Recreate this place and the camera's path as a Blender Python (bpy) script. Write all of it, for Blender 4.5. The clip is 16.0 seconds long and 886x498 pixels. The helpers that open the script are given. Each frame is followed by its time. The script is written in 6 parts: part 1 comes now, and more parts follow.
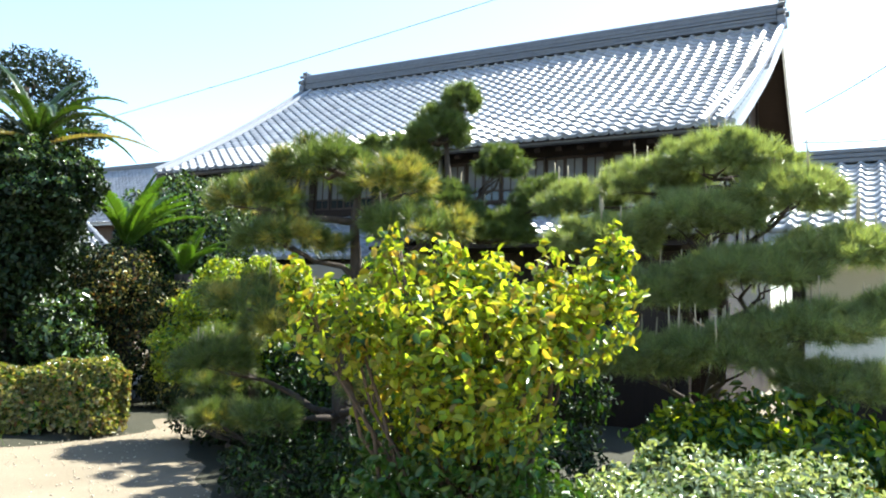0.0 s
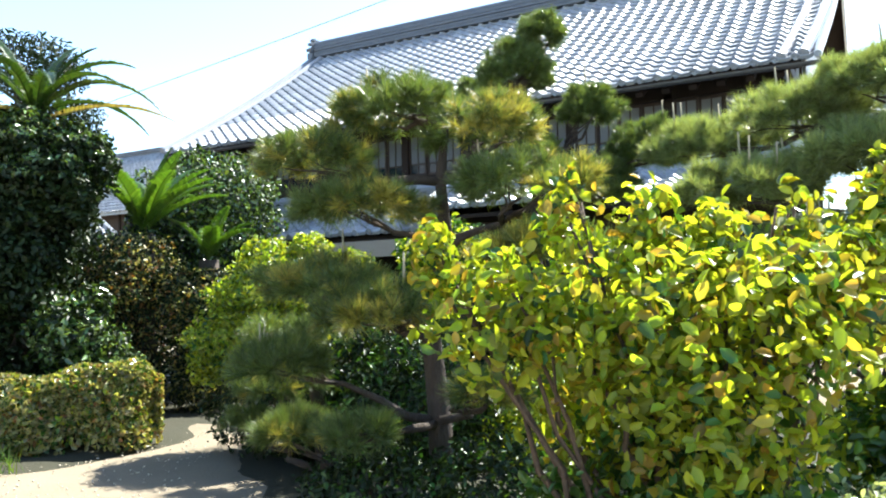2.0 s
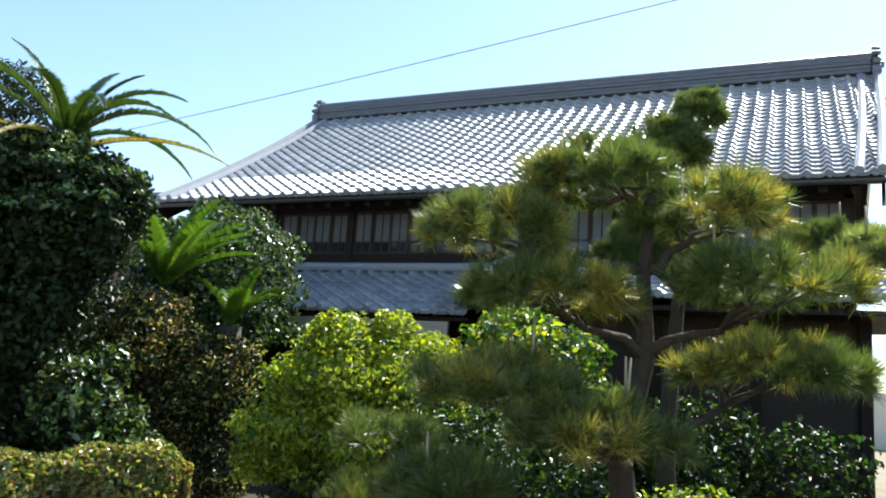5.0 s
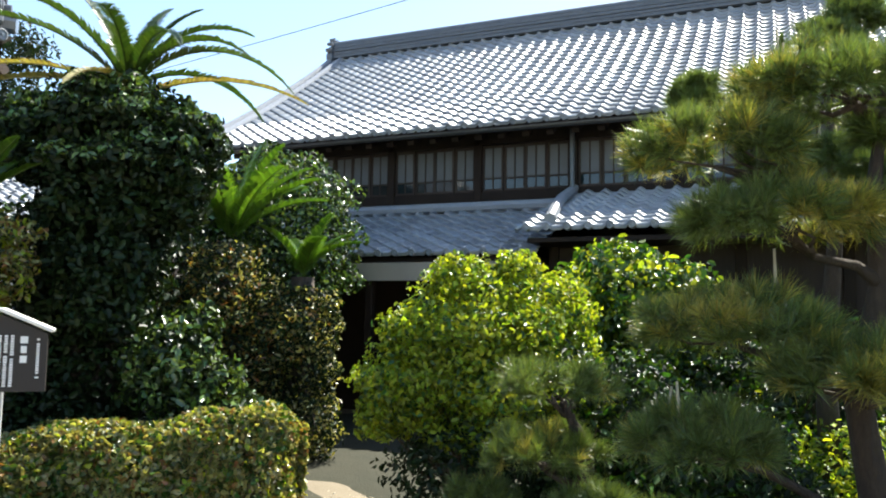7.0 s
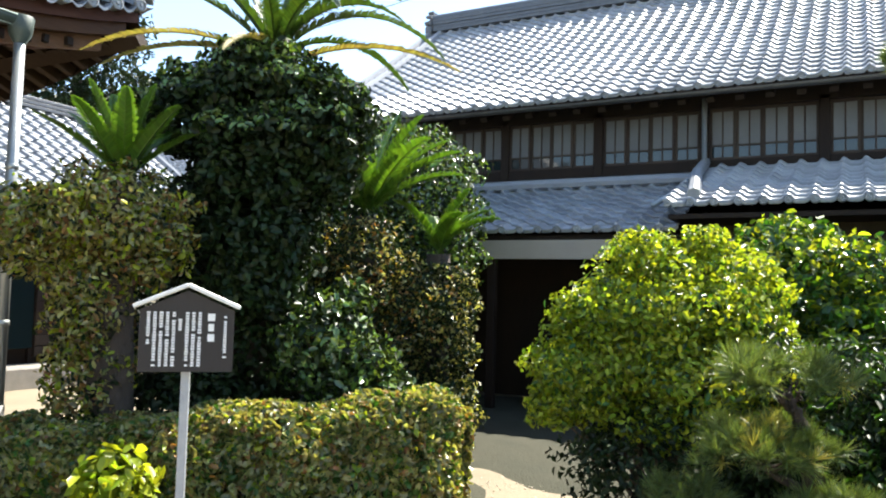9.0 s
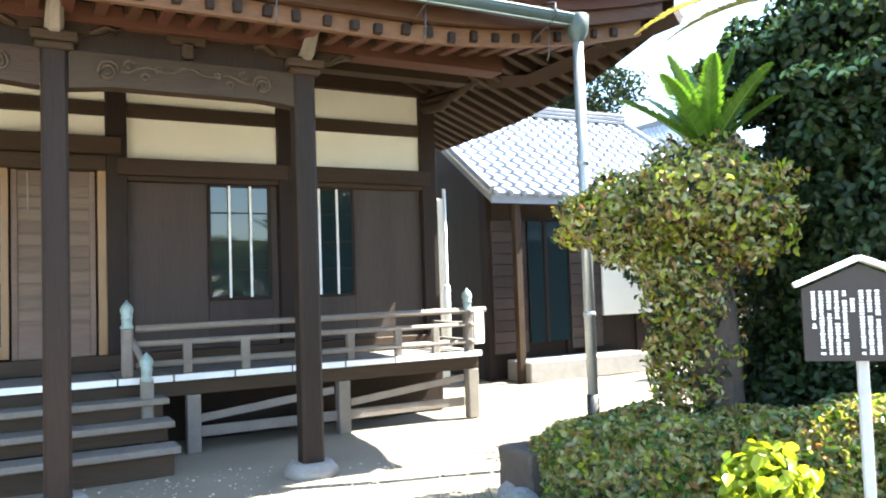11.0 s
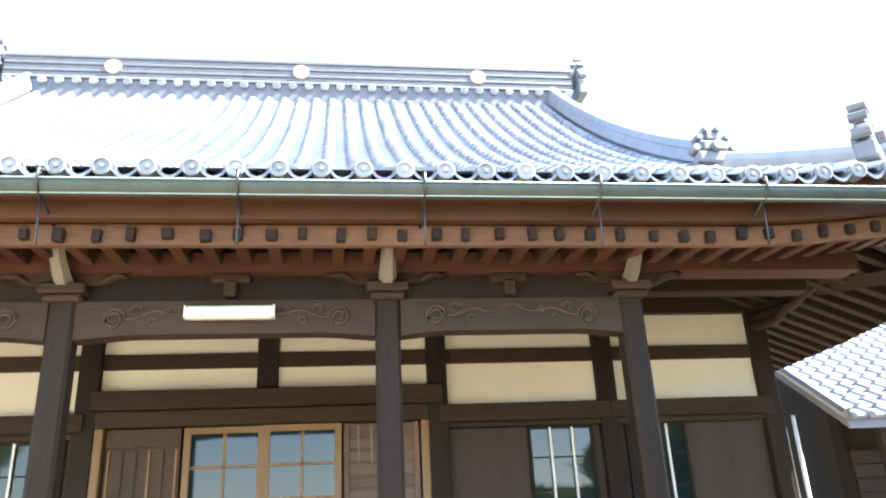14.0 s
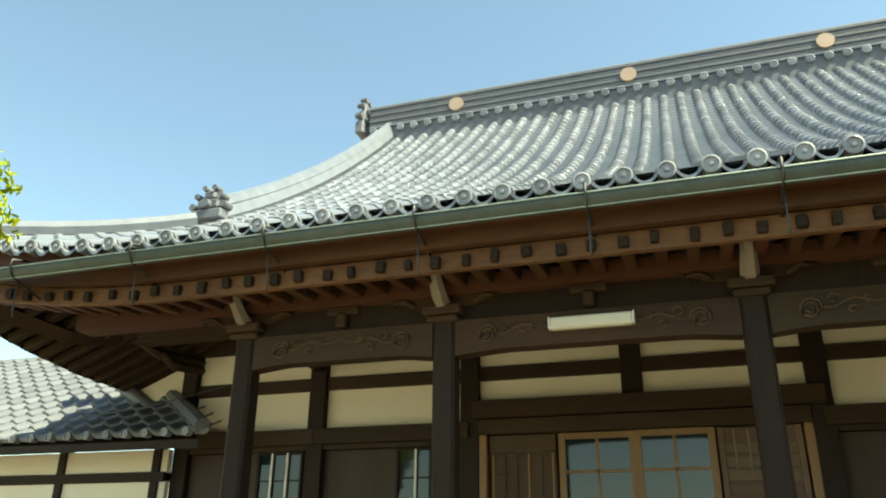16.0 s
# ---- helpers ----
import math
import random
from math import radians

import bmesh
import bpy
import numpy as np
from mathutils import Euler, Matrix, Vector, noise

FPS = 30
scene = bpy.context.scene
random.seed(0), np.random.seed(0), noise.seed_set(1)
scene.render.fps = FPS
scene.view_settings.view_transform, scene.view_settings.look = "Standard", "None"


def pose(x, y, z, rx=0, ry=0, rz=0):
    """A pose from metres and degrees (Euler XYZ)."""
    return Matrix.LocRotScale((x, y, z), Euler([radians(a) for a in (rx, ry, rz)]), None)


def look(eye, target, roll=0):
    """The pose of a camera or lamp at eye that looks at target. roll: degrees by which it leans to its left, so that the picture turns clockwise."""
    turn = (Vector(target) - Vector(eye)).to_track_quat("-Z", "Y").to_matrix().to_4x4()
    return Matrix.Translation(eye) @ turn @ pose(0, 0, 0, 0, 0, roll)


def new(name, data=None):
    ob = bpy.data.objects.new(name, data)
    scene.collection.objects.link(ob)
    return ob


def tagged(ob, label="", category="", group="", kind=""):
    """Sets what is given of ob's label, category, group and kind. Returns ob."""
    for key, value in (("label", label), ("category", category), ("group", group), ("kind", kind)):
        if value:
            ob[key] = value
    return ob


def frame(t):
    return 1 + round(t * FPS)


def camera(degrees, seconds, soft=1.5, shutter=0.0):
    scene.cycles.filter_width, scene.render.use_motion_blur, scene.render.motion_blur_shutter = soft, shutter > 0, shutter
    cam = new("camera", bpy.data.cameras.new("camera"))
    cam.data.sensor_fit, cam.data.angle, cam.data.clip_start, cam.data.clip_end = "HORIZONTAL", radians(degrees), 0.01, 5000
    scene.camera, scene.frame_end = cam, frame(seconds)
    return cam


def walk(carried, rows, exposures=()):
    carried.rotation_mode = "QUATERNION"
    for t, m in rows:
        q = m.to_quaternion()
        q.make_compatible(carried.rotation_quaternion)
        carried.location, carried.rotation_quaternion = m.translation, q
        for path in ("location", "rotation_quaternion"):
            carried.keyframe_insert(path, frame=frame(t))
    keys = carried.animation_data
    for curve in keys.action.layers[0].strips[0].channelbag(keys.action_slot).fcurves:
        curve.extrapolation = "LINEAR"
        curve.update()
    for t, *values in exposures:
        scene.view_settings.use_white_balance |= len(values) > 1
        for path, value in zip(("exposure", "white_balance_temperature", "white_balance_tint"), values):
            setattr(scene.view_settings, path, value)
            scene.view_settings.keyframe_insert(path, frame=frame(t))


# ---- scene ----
cam = camera(59.4, 16.0, soft=2.0)
PATH = [
    (0, (-0.036, 0.005, 1.452), (-1.005, 1.745, 1.635), 2.0),
    (0.5, (-0.38, 0.174, 1.469), (-1.227, 1.981, 1.614), 0.6),
    (1, (-0.741, 0.349, 1.483), (-1.619, 2.144, 1.566), -2.0),
    (1.5, (-1.038, 0.631, 1.465), (-1.979, 2.393, 1.558), -1.9),
    (2, (-1.394, 0.815, 1.489), (-2.366, 2.559, 1.606), -1.1),
    (2.5, (-1.721, 0.799, 1.521), (-2.671, 2.549, 1.709), -3.7),
    (3, (-2.099, 0.898, 1.53), (-3.095, 2.623, 1.719), -2.0),
    (3.5, (-2.448, 0.976, 1.548), (-3.381, 2.722, 1.831), -1.8),
    (3.7, (-2.578, 0.992, 1.551), (-3.535, 2.722, 1.853), 0.5),
    (5.8, (-3.766, 1.071, 1.629), (-4.524, 2.891, 1.963), 3.6),
    (6, (-3.906, 1.049, 1.617), (-4.668, 2.879, 1.88), 2.1),
    (6.5, (-4.247, 0.976, 1.593), (-5.036, 2.809, 1.731), 2.0),
    (7, (-4.573, 1.062, 1.593), (-5.362, 2.891, 1.769), 1.0),
    (7.5, (-4.813, 1.085, 1.607), (-5.549, 2.931, 1.838), 3.5),
    (8, (-5.058, 0.984, 1.64), (-5.678, 2.865, 1.925), 1.8),
    (8.5, (-5.257, 0.973, 1.604), (-5.935, 2.844, 1.802), 2.2),
    (9, (-5.515, 1.096, 1.578), (-6.461, 2.854, 1.697), 1.6),
    (9.5, (-5.752, 1.1, 1.549), (-7.025, 2.642, 1.603), 2.2),
    (10, (-5.97, 0.986, 1.536), (-7.417, 2.366, 1.577), 2.2),
    (10.2, (-6.099, 0.943, 1.544), (-7.609, 2.254, 1.579), 0.7),
    (12.5, (-7.247, 0.636, 1.468), (-9.186, 1.025, 1.766), 0.6),
    (13, (-7.314, 0.634, 1.528), (-9.222, 1.06, 1.949), -1.9),
    (13.5, (-7.313, 0.643, 1.553), (-9.176, 1.028, 2.172), -3.1),
    (14, (-7.33, 0.644, 1.592), (-9.176, 0.911, 2.314), -3.0),
    (14.5, (-7.304, 0.632, 1.586), (-9.144, 0.681, 2.367), -2.1),
    (15, (-7.284, 0.609, 1.594), (-9.095, 0.38, 2.411), -1.2),
    (15.5, (-7.233, 0.603, 1.59), (-9.007, 0.112, 2.371), -0.1),
    (16, (-7.238, 0.576, 1.582), (-8.997, -0.012, 2.332), 0.6),
]
EXPOSURE = [(0, 1.85, 6200, 5), (3, 2.05, 6250, 6), (3.7, 1.9, 6250, 6), (5.8, 1.2, 6200, 5), (6.5, 1.3, 6450, 5), (7.5, 1.75, 6500, 6), (9, 1.85, 6600, 7), (10.2, 2.55, 6450, 8), (12.3, 3.9, 5700, 1), (13, 3.9, 5700, 2), (13.5, 3.65, 6000, 5), (14, 3.25, 6400, 10), (14.5, 2.8, 7000, 9), (15, 2.35, 8000, 0), (15.5, 1.9, 8200, -7), (16, 1.6, 7900, -11)]
walk(cam, [(t, look(eye, target, roll)) for t, eye, target, roll in PATH], EXPOSURE)

# ---- light ----
G = -0.10                                   # level of the ground
SUN = Vector((0.18, 0.69, 1.0)).normalized()
world = bpy.data.worlds.new("sky")
scene.world = world
world.use_nodes = True
wn = world.node_tree.nodes
sky = wn.new("ShaderNodeTexSky")
sky.sky_type, sky.sun_disc = "NISHITA", False
sky.sun_elevation = math.asin(SUN.z)
sky.sun_rotation = math.atan2(SUN.x, SUN.y)
sky.air_density, sky.dust_density, sky.ozone_density = 1.0, 0.5, 1.0
wn["Background"].inputs["Strength"].default_value = 0.11
world.node_tree.links.new(sky.outputs[0], wn["Background"].inputs["Color"])
sun_data = bpy.data.lights.new("sun", "SUN")
sun_data.energy, sun_data.angle, sun_data.color = 5.0, radians(0.53), (1.0, 0.95, 0.86)
sun = new("sun", sun_data)
sun.matrix_world = look(SUN * 60, (0, 0, 0))


# ---- materials ----
def material(name, color, color2=None, rough=0.7, metal=0.0, scale=6.0, fine=60.0, bump=0.2, vary="", amount=0.25,
             stretch=(1, 1, 1), spec=0.5, translucent=0.0, emit=0.0):
    """A surface with two scales of noise between two colours, fine relief, and a change from piece to piece."""
    m = bpy.data.materials.new(name)
    m.use_nodes = True
    t, n, L = m.node_tree, m.node_tree.nodes, m.node_tree.links.new
    b = n["Principled BSDF"]
    if color2 is None:
        color2 = tuple(c * 0.65 for c in color)
    tc, mp = n.new("ShaderNodeTexCoord"), n.new("ShaderNodeMapping")
    mp.inputs["Scale"].default_value = stretch
    L(tc.outputs["Object"], mp.inputs[0])
    n1, n2 = n.new("ShaderNodeTexNoise"), n.new("ShaderNodeTexNoise")
    n1.inputs["Scale"].default_value, n2.inputs["Scale"].default_value = scale, fine
    n1.inputs["Detail"].default_value = n2.inputs["Detail"].default_value = 4
    L(mp.outputs[0], n1.inputs["Vector"]), L(mp.outputs[0], n2.inputs["Vector"])
    mix, ramp = n.new("ShaderNodeMix"), n.new("ShaderNodeMath")
    ramp.operation = "MULTIPLY_ADD"
    L(n2.outputs["Fac"], ramp.inputs[0])
    ramp.inputs[1].default_value, ramp.inputs[2].default_value = 0.7, -0.35
    add = n.new("ShaderNodeMath")
    add.operation, add.use_clamp = "ADD", True
    L(n1.outputs["Fac"], add.inputs[0]), L(ramp.outputs[0], add.inputs[1])
    mix.data_type = "RGBA"
    mix.inputs["A"].default_value, mix.inputs["B"].default_value = (*color, 1), (*color2, 1)
    L(add.outputs[0], mix.inputs["Factor"])
    out = mix.outputs["Result"]
    if vary:
        src = n.new("ShaderNodeObjectInfo").outputs["Random"] if vary == "object" else n.new("ShaderNodeNewGeometry").outputs["Random Per Island"]
        hsv, rng = n.new("ShaderNodeHueSaturation"), n.new("ShaderNodeMapRange")
        rng.inputs["To Min"].default_value, rng.inputs["To Max"].default_value = 1 - amount, 1 + amount
        L(src, rng.inputs["Value"]), L(rng.outputs[0], hsv.inputs["Value"]), L(out, hsv.inputs["Color"])
        hue = n.new("ShaderNodeMapRange")
        mul = n.new("ShaderNodeMath")
        mul.operation = "FRACT"
        mul2 = n.new("ShaderNodeMath")
        mul2.operation = "MULTIPLY"
        mul2.inputs[1].default_value = 7.31
        L(src, mul2.inputs[0]), L(mul2.outputs[0], mul.inputs[0])
        hue.inputs["To Min"].default_value, hue.inputs["To Max"].default_value = 0.5 - 0.06 * amount, 0.5 + 0.06 * amount
        L(mul.outputs[0], hue.inputs["Value"]), L(hue.outputs[0], hsv.inputs["Hue"])
        out = hsv.outputs[0]
    L(out, b.inputs["Base Color"])
    b.inputs["Roughness"].default_value, b.inputs["Metallic"].default_value = rough, metal
    b.inputs["Specular IOR Level"].default_value = spec
    if bump:
        bp = n.new("ShaderNodeBump")
        bp.inputs["Strength"].default_value, bp.inputs["Distance"].default_value = bump, 0.02
        L(n2.outputs["Fac"], bp.inputs["Height"]), L(bp.outputs[0], b.inputs["Normal"])
    if translucent:
        tr, mx = n.new("ShaderNodeBsdfTranslucent"), n.new("ShaderNodeMixShader")
        warm = n.new("ShaderNodeMix")
        warm.data_type, warm.blend_type = "RGBA", "MULTIPLY"
        warm.inputs["Factor"].default_value = 1.0
        warm.inputs["B"].default_value = (1.7, 1.6, 0.6, 1)
        L(out, warm.inputs["A"]), L(warm.outputs["Result"], tr.inputs["Color"])
        mx.inputs[0].default_value = translucent
        L(b.outputs[0], mx.inputs[1]), L(tr.outputs[0], mx.inputs[2])
        L(mx.outputs[0], n["Material Output"].inputs["Surface"])
    if emit:
        b.inputs["Emission Color"].default_value, b.inputs["Emission Strength"].default_value = (*color, 1), emit
    return m


M = {}
M["earth"] = material("packed_earth", (0.26, 0.215, 0.15), (0.15, 0.12, 0.08), 0.95, scale=1.3, fine=45, bump=0.5)
M["gravel"] = material("pale_grit", (0.62, 0.55, 0.43), (0.42, 0.36, 0.27), 0.95, scale=2.0, fine=90, bump=0.5, vary="island")
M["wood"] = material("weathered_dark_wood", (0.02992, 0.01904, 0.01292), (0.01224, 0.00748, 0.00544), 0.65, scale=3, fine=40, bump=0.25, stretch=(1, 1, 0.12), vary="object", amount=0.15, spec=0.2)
M["woodh"] = material("dark_beam_wood", (0.06, 0.0375, 0.02175), (0.0225, 0.0135, 0.00825), 0.65, scale=3, fine=40, bump=0.25, stretch=(1, 0.12, 1), vary="object", amount=0.15, spec=0.2)
M["red_wood"] = material("reddish_eave_wood", (0.1011, 0.04284, 0.02261), (0.03868, 0.01725, 0.01012), 0.6, scale=2.5, fine=35, bump=0.2, stretch=(1, 0.15, 1), vary="object", amount=0.25, spec=0.2)
M["rail_wood"] = material("orange_brown_eave_board", (0.21, 0.11, 0.057), (0.06, 0.031, 0.019), 0.65, scale=2.2, fine=35, bump=0.2, stretch=(1, 0.3, 1), spec=0.2)
M["beam_relief"] = material("worn_carving_wood", (0.10, 0.068, 0.042), (0.045, 0.03, 0.02), 0.7, scale=8, fine=50, bump=0.3, spec=0.2)
M["grey_wood"] = material("silvered_wood", (0.22, 0.19, 0.155), (0.115, 0.095, 0.075), 0.8, scale=4, fine=45, bump=0.3, stretch=(0.15, 1, 1), vary="object", amount=0.15)
M["door_wood"] = material("honey_door_wood", (0.26, 0.15, 0.06), (0.16, 0.088, 0.034), 0.5, scale=4, fine=45, bump=0.15, stretch=(1, 1, 0.12))
M["board"] = material("brown_plank", (0.062, 0.045, 0.036), (0.032, 0.023, 0.018), 0.6, scale=3, fine=40, bump=0.2, stretch=(1, 1, 0.1), vary="object", amount=0.2, spec=0.2)
M["panel"] = material("brown_door_panel", (0.085, 0.052, 0.028), (0.045, 0.028, 0.016), 0.6, scale=4, fine=40, bump=0.2, stretch=(1, 1, 0.15), vary="object", amount=0.15, spec=0.3)
M["shutter"] = material("pale_shutter_slat", (0.17, 0.115, 0.082), (0.10, 0.068, 0.048), 0.65, scale=4, fine=40, bump=0.2, stretch=(1, 0.15, 1), vary="object", amount=0.15, spec=0.3)
M["plaster"] = material("ivory_plaster", (0.80, 0.76, 0.64), (0.70, 0.64, 0.50), 0.9, scale=1.5, fine=80, bump=0.08)
M["cream"] = material("cream_plaster", (0.55, 0.47, 0.30), (0.45, 0.37, 0.22), 0.9, scale=1.5, fine=80, bump=0.08)
M["white"] = material("white_paint", (0.80, 0.80, 0.77), (0.66, 0.65, 0.61), 0.6, scale=9, fine=60, bump=0.05)
M["tile"] = material("grey_clay_tile", (0.31, 0.32, 0.34), (0.20, 0.21, 0.225), 0.30, scale=5, fine=70, bump=0.12, vary="object", amount=0.22, spec=0.7)
M["htile"] = material("dark_glazed_hall_tile", (0.20, 0.215, 0.245), (0.11, 0.12, 0.14), 0.26, scale=5, fine=70, bump=0.12, vary="island", amount=0.3, spec=0.8)
M["tilej"] = material("grey_clay_tiles", (0.31, 0.32, 0.34), (0.20, 0.21, 0.225), 0.30, scale=5, fine=70, bump=0.12, vary="island", amount=0.22, spec=0.7)
M["ridge"] = material("dark_ridge_tile", (0.15, 0.16, 0.175), (0.085, 0.09, 0.10), 0.45, scale=6, fine=60, bump=0.2, vary="island", amount=0.2)
M["copper"] = material("verdigris_copper", (0.075, 0.10, 0.085), (0.03, 0.04, 0.035), 0.5, metal=0.1, scale=7, fine=60, bump=0.1)
M["iron"] = material("grey_iron", (0.10, 0.10, 0.10), (0.06, 0.055, 0.05), 0.5, metal=0.8, scale=20, bump=0.05)
M["bronze"] = material("pale_verdigris_bronze", (0.33, 0.40, 0.36), (0.2, 0.25, 0.23), 0.55, metal=0.3, scale=20, bump=0.1)
M["gilt"] = material("pinkish_gilt_disc", (0.52, 0.38, 0.29), (0.4, 0.28, 0.2), 0.45, metal=0.2, scale=20, bump=0.1)
M["lamp"] = material("lamp_cover", (0.62, 0.60, 0.50), (0.56, 0.54, 0.45), 0.4, bump=0)
M["steel"] = material("galvanised_pipe", (0.42, 0.44, 0.43), (0.3, 0.31, 0.31), 0.4, metal=0.6, scale=15, bump=0.05)
M["sheet"] = material("pale_sheet_metal", (0.42, 0.37, 0.32), (0.32, 0.28, 0.24), 0.6, metal=0.2, scale=3, bump=0.1)
M["sign"] = material("black_brown_sign_board", (0.022, 0.016, 0.015), (0.012, 0.009, 0.008), 0.6, scale=5, bump=0.1, stretch=(1, 1, 0.2))
M["post_paint"] = material("pale_grey_paint", (0.42, 0.43, 0.44), (0.30, 0.31, 0.32), 0.6, scale=9, bump=0.05)
M["ink"] = material("white_lettering", (0.8, 0.8, 0.8), (0.75, 0.75, 0.75), 0.6, bump=0)
M["stone"] = material("grey_garden_stone", (0.30, 0.28, 0.25), (0.17, 0.155, 0.14), 0.85, scale=6, fine=50, bump=0.6)
M["kerb"] = material("brown_weathered_stone", (0.10, 0.078, 0.058), (0.05, 0.04, 0.03), 0.9, scale=5, fine=45, bump=0.6)
M["bark"] = material("pine_bark", (0.078, 0.057, 0.042), (0.03, 0.0216, 0.0168), 0.9, scale=14, fine=50, bump=0.9, stretch=(1, 1, 0.4))
M["twig"] = material("brown_twig", (0.12, 0.08, 0.05), (0.06, 0.04, 0.026), 0.85, scale=20, fine=60, bump=0.5)
M["cable"] = material("grey_cable", (0.12, 0.12, 0.13), rough=0.6, bump=0)
leafy = dict(rough=0.38, bump=0.0, vary="island", amount=0.45, scale=1.6, fine=14)
M["leaf_lime"] = material("lime_green_leaf", (0.33, 0.37, 0.03), (0.17, 0.25, 0.02), translucent=0.5, **leafy)
M["leaf_tip"] = material("bronze_young_leaf", (0.36, 0.24, 0.04), (0.27, 0.26, 0.025), translucent=0.42, **leafy)
M["leaf_maple"] = material("bright_yellow_green_leaf", (0.32, 0.37, 0.03), (0.15, 0.23, 0.02), translucent=0.42, **leafy)
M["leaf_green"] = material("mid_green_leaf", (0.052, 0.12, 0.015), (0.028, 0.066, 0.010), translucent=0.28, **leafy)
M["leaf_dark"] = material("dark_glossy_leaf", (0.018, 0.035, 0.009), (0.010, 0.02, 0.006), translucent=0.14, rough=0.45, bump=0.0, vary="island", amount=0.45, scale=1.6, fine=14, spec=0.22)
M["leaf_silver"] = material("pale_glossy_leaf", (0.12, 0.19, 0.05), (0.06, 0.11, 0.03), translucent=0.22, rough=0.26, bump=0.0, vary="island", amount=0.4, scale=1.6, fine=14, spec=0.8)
M["leaf_hedge"] = material("olive_hedge_leaf", (0.34, 0.31, 0.12), (0.16, 0.18, 0.055), translucent=0.38, rough=0.3, bump=0.0, vary="island", amount=0.5, scale=1.6, fine=14, spec=0.8)
M["leaf_rust"] = material("rusty_new_leaf", (0.26, 0.12, 0.045), (0.17, 0.13, 0.03), translucent=0.3, **leafy)
# Base colour made pale to carry the white sheen of the leaves.
M["leaf_pale"] = material("pale_sheen_leaf", (0.38, 0.43, 0.28), (0.22, 0.29, 0.14), translucent=0.25, rough=0.24, bump=0.0, vary="island", amount=0.4, scale=1.6, fine=14, spec=0.8)
M["needle"] = material("pine_needle", (0.13, 0.18, 0.055), (0.065, 0.10, 0.03), translucent=0.3, **leafy)
M["needle_g"] = material("grey_green_pine_needle", (0.24, 0.29, 0.13), (0.14, 0.19, 0.075), translucent=0.38, **leafy)
M["needle_y"] = material("yellowed_pine_needle", (0.34, 0.30, 0.08), (0.20, 0.21, 0.05), translucent=0.34, **leafy)
# Soil colour, used as well for ground that is only in shade.
M["soil"] = material("mossy_soil_and_shade", (0.038, 0.034, 0.018), (0.02, 0.022, 0.010), 0.95, scale=3, fine=40, bump=0.7)
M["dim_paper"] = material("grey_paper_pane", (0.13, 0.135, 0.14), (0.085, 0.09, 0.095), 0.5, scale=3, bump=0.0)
M["candle"] = material("pale_pine_candle", (0.42, 0.36, 0.24), (0.3, 0.25, 0.15), 0.8, bump=0)
M["frond"] = material("cycad_leaflet", (0.042, 0.0805, 0.014), (0.021, 0.0455, 0.0084), rough=0.3, bump=0.0, vary="island", amount=0.3, translucent=0.3, spec=0.7)
M["cycad"] = material("cycad_leaflet_bright", (0.085, 0.17, 0.018), (0.045, 0.10, 0.013), rough=0.3, bump=0.0, vary="island", amount=0.2, translucent=0.35, spec=0.7)
M["frond_old"] = material("straw_palm_leaflet", (0.34, 0.26, 0.10), (0.16, 0.17, 0.05), rough=0.5, bump=0.0, vary="island", amount=0.35, translucent=0.25)
M["grass"] = material("grass_blade", (0.10, 0.17, 0.03), (0.06, 0.10, 0.02), translucent=0.3, **leafy)
glass = bpy.data.materials.new("window_glass")
glass.use_nodes = True
gb = glass.node_tree.nodes["Principled BSDF"]
gb.inputs["Base Color"].default_value = (0.012, 0.022, 0.024, 1)
gb.inputs["Roughness"].default_value = 0.04
gb.inputs["Specular IOR Level"].default_value = 0.6
M["glass"] = glass


# ---- building blocks ----
def mesh_of(name, verts, faces, mat, smooth=False):
    me = bpy.data.meshes.new(name)
    me.from_pydata([tuple(v) for v in verts], [], [tuple(f) for f in faces])
    me.materials.append(mat)
    if smooth:
        me.shade_smooth()
    me.update()
    return me


def part(name, bm, mat, parent=None, label=""):
    me = bpy.data.meshes.new(name)
    bm.to_mesh(me)
    bm.free()
    me.materials.append(mat)
    ob = new(name, me)
    if parent:
        ob.parent = parent
    return tagged(ob, label)


def place(name, me, parent, m, label=""):
    ob = new(name, me)
    ob.parent = parent
    ob.matrix_basis = m
    return tagged(ob, label)


def thing(name, at, label, category, group="", kind=""):
    ob = new(name)
    ob.location = at
    return tagged(ob, label, category, group, kind)


def rel(parent, ob):
    """Keeps world coordinates of a mesh under a parent that stands elsewhere."""
    ob.matrix_parent_inverse = Matrix.Translation(parent.location).inverted()
    return ob


def slab(bm, a, b, bevel=0.008):
    """A bevelled block between two corners."""
    lo, hi = [min(p, q) for p, q in zip(a, b)], [max(p, q) for p, q in zip(a, b)]
    g = bmesh.ops.create_cube(bm, size=1)["verts"]
    for v in g:
        v.co = Vector([(l + h) / 2 + c * (h - l) for l, h, c in zip(lo, hi, v.co)])
    if bevel:
        bevel = min(bevel, 0.3 * min(h - l for l, h in zip(lo, hi)))
        edges = {e for v in g for e in v.link_edges}
        bmesh.ops.bevel(bm, geom=list(edges), offset=bevel, segments=1, affect="EDGES")
    return bm


def block(name, a, b, mat, parent=None, label="", bevel=0.008):
    ob = part(name, slab(bmesh.new(), a, b, bevel), mat, parent, label)
    if parent:
        rel(parent, ob)
    return ob


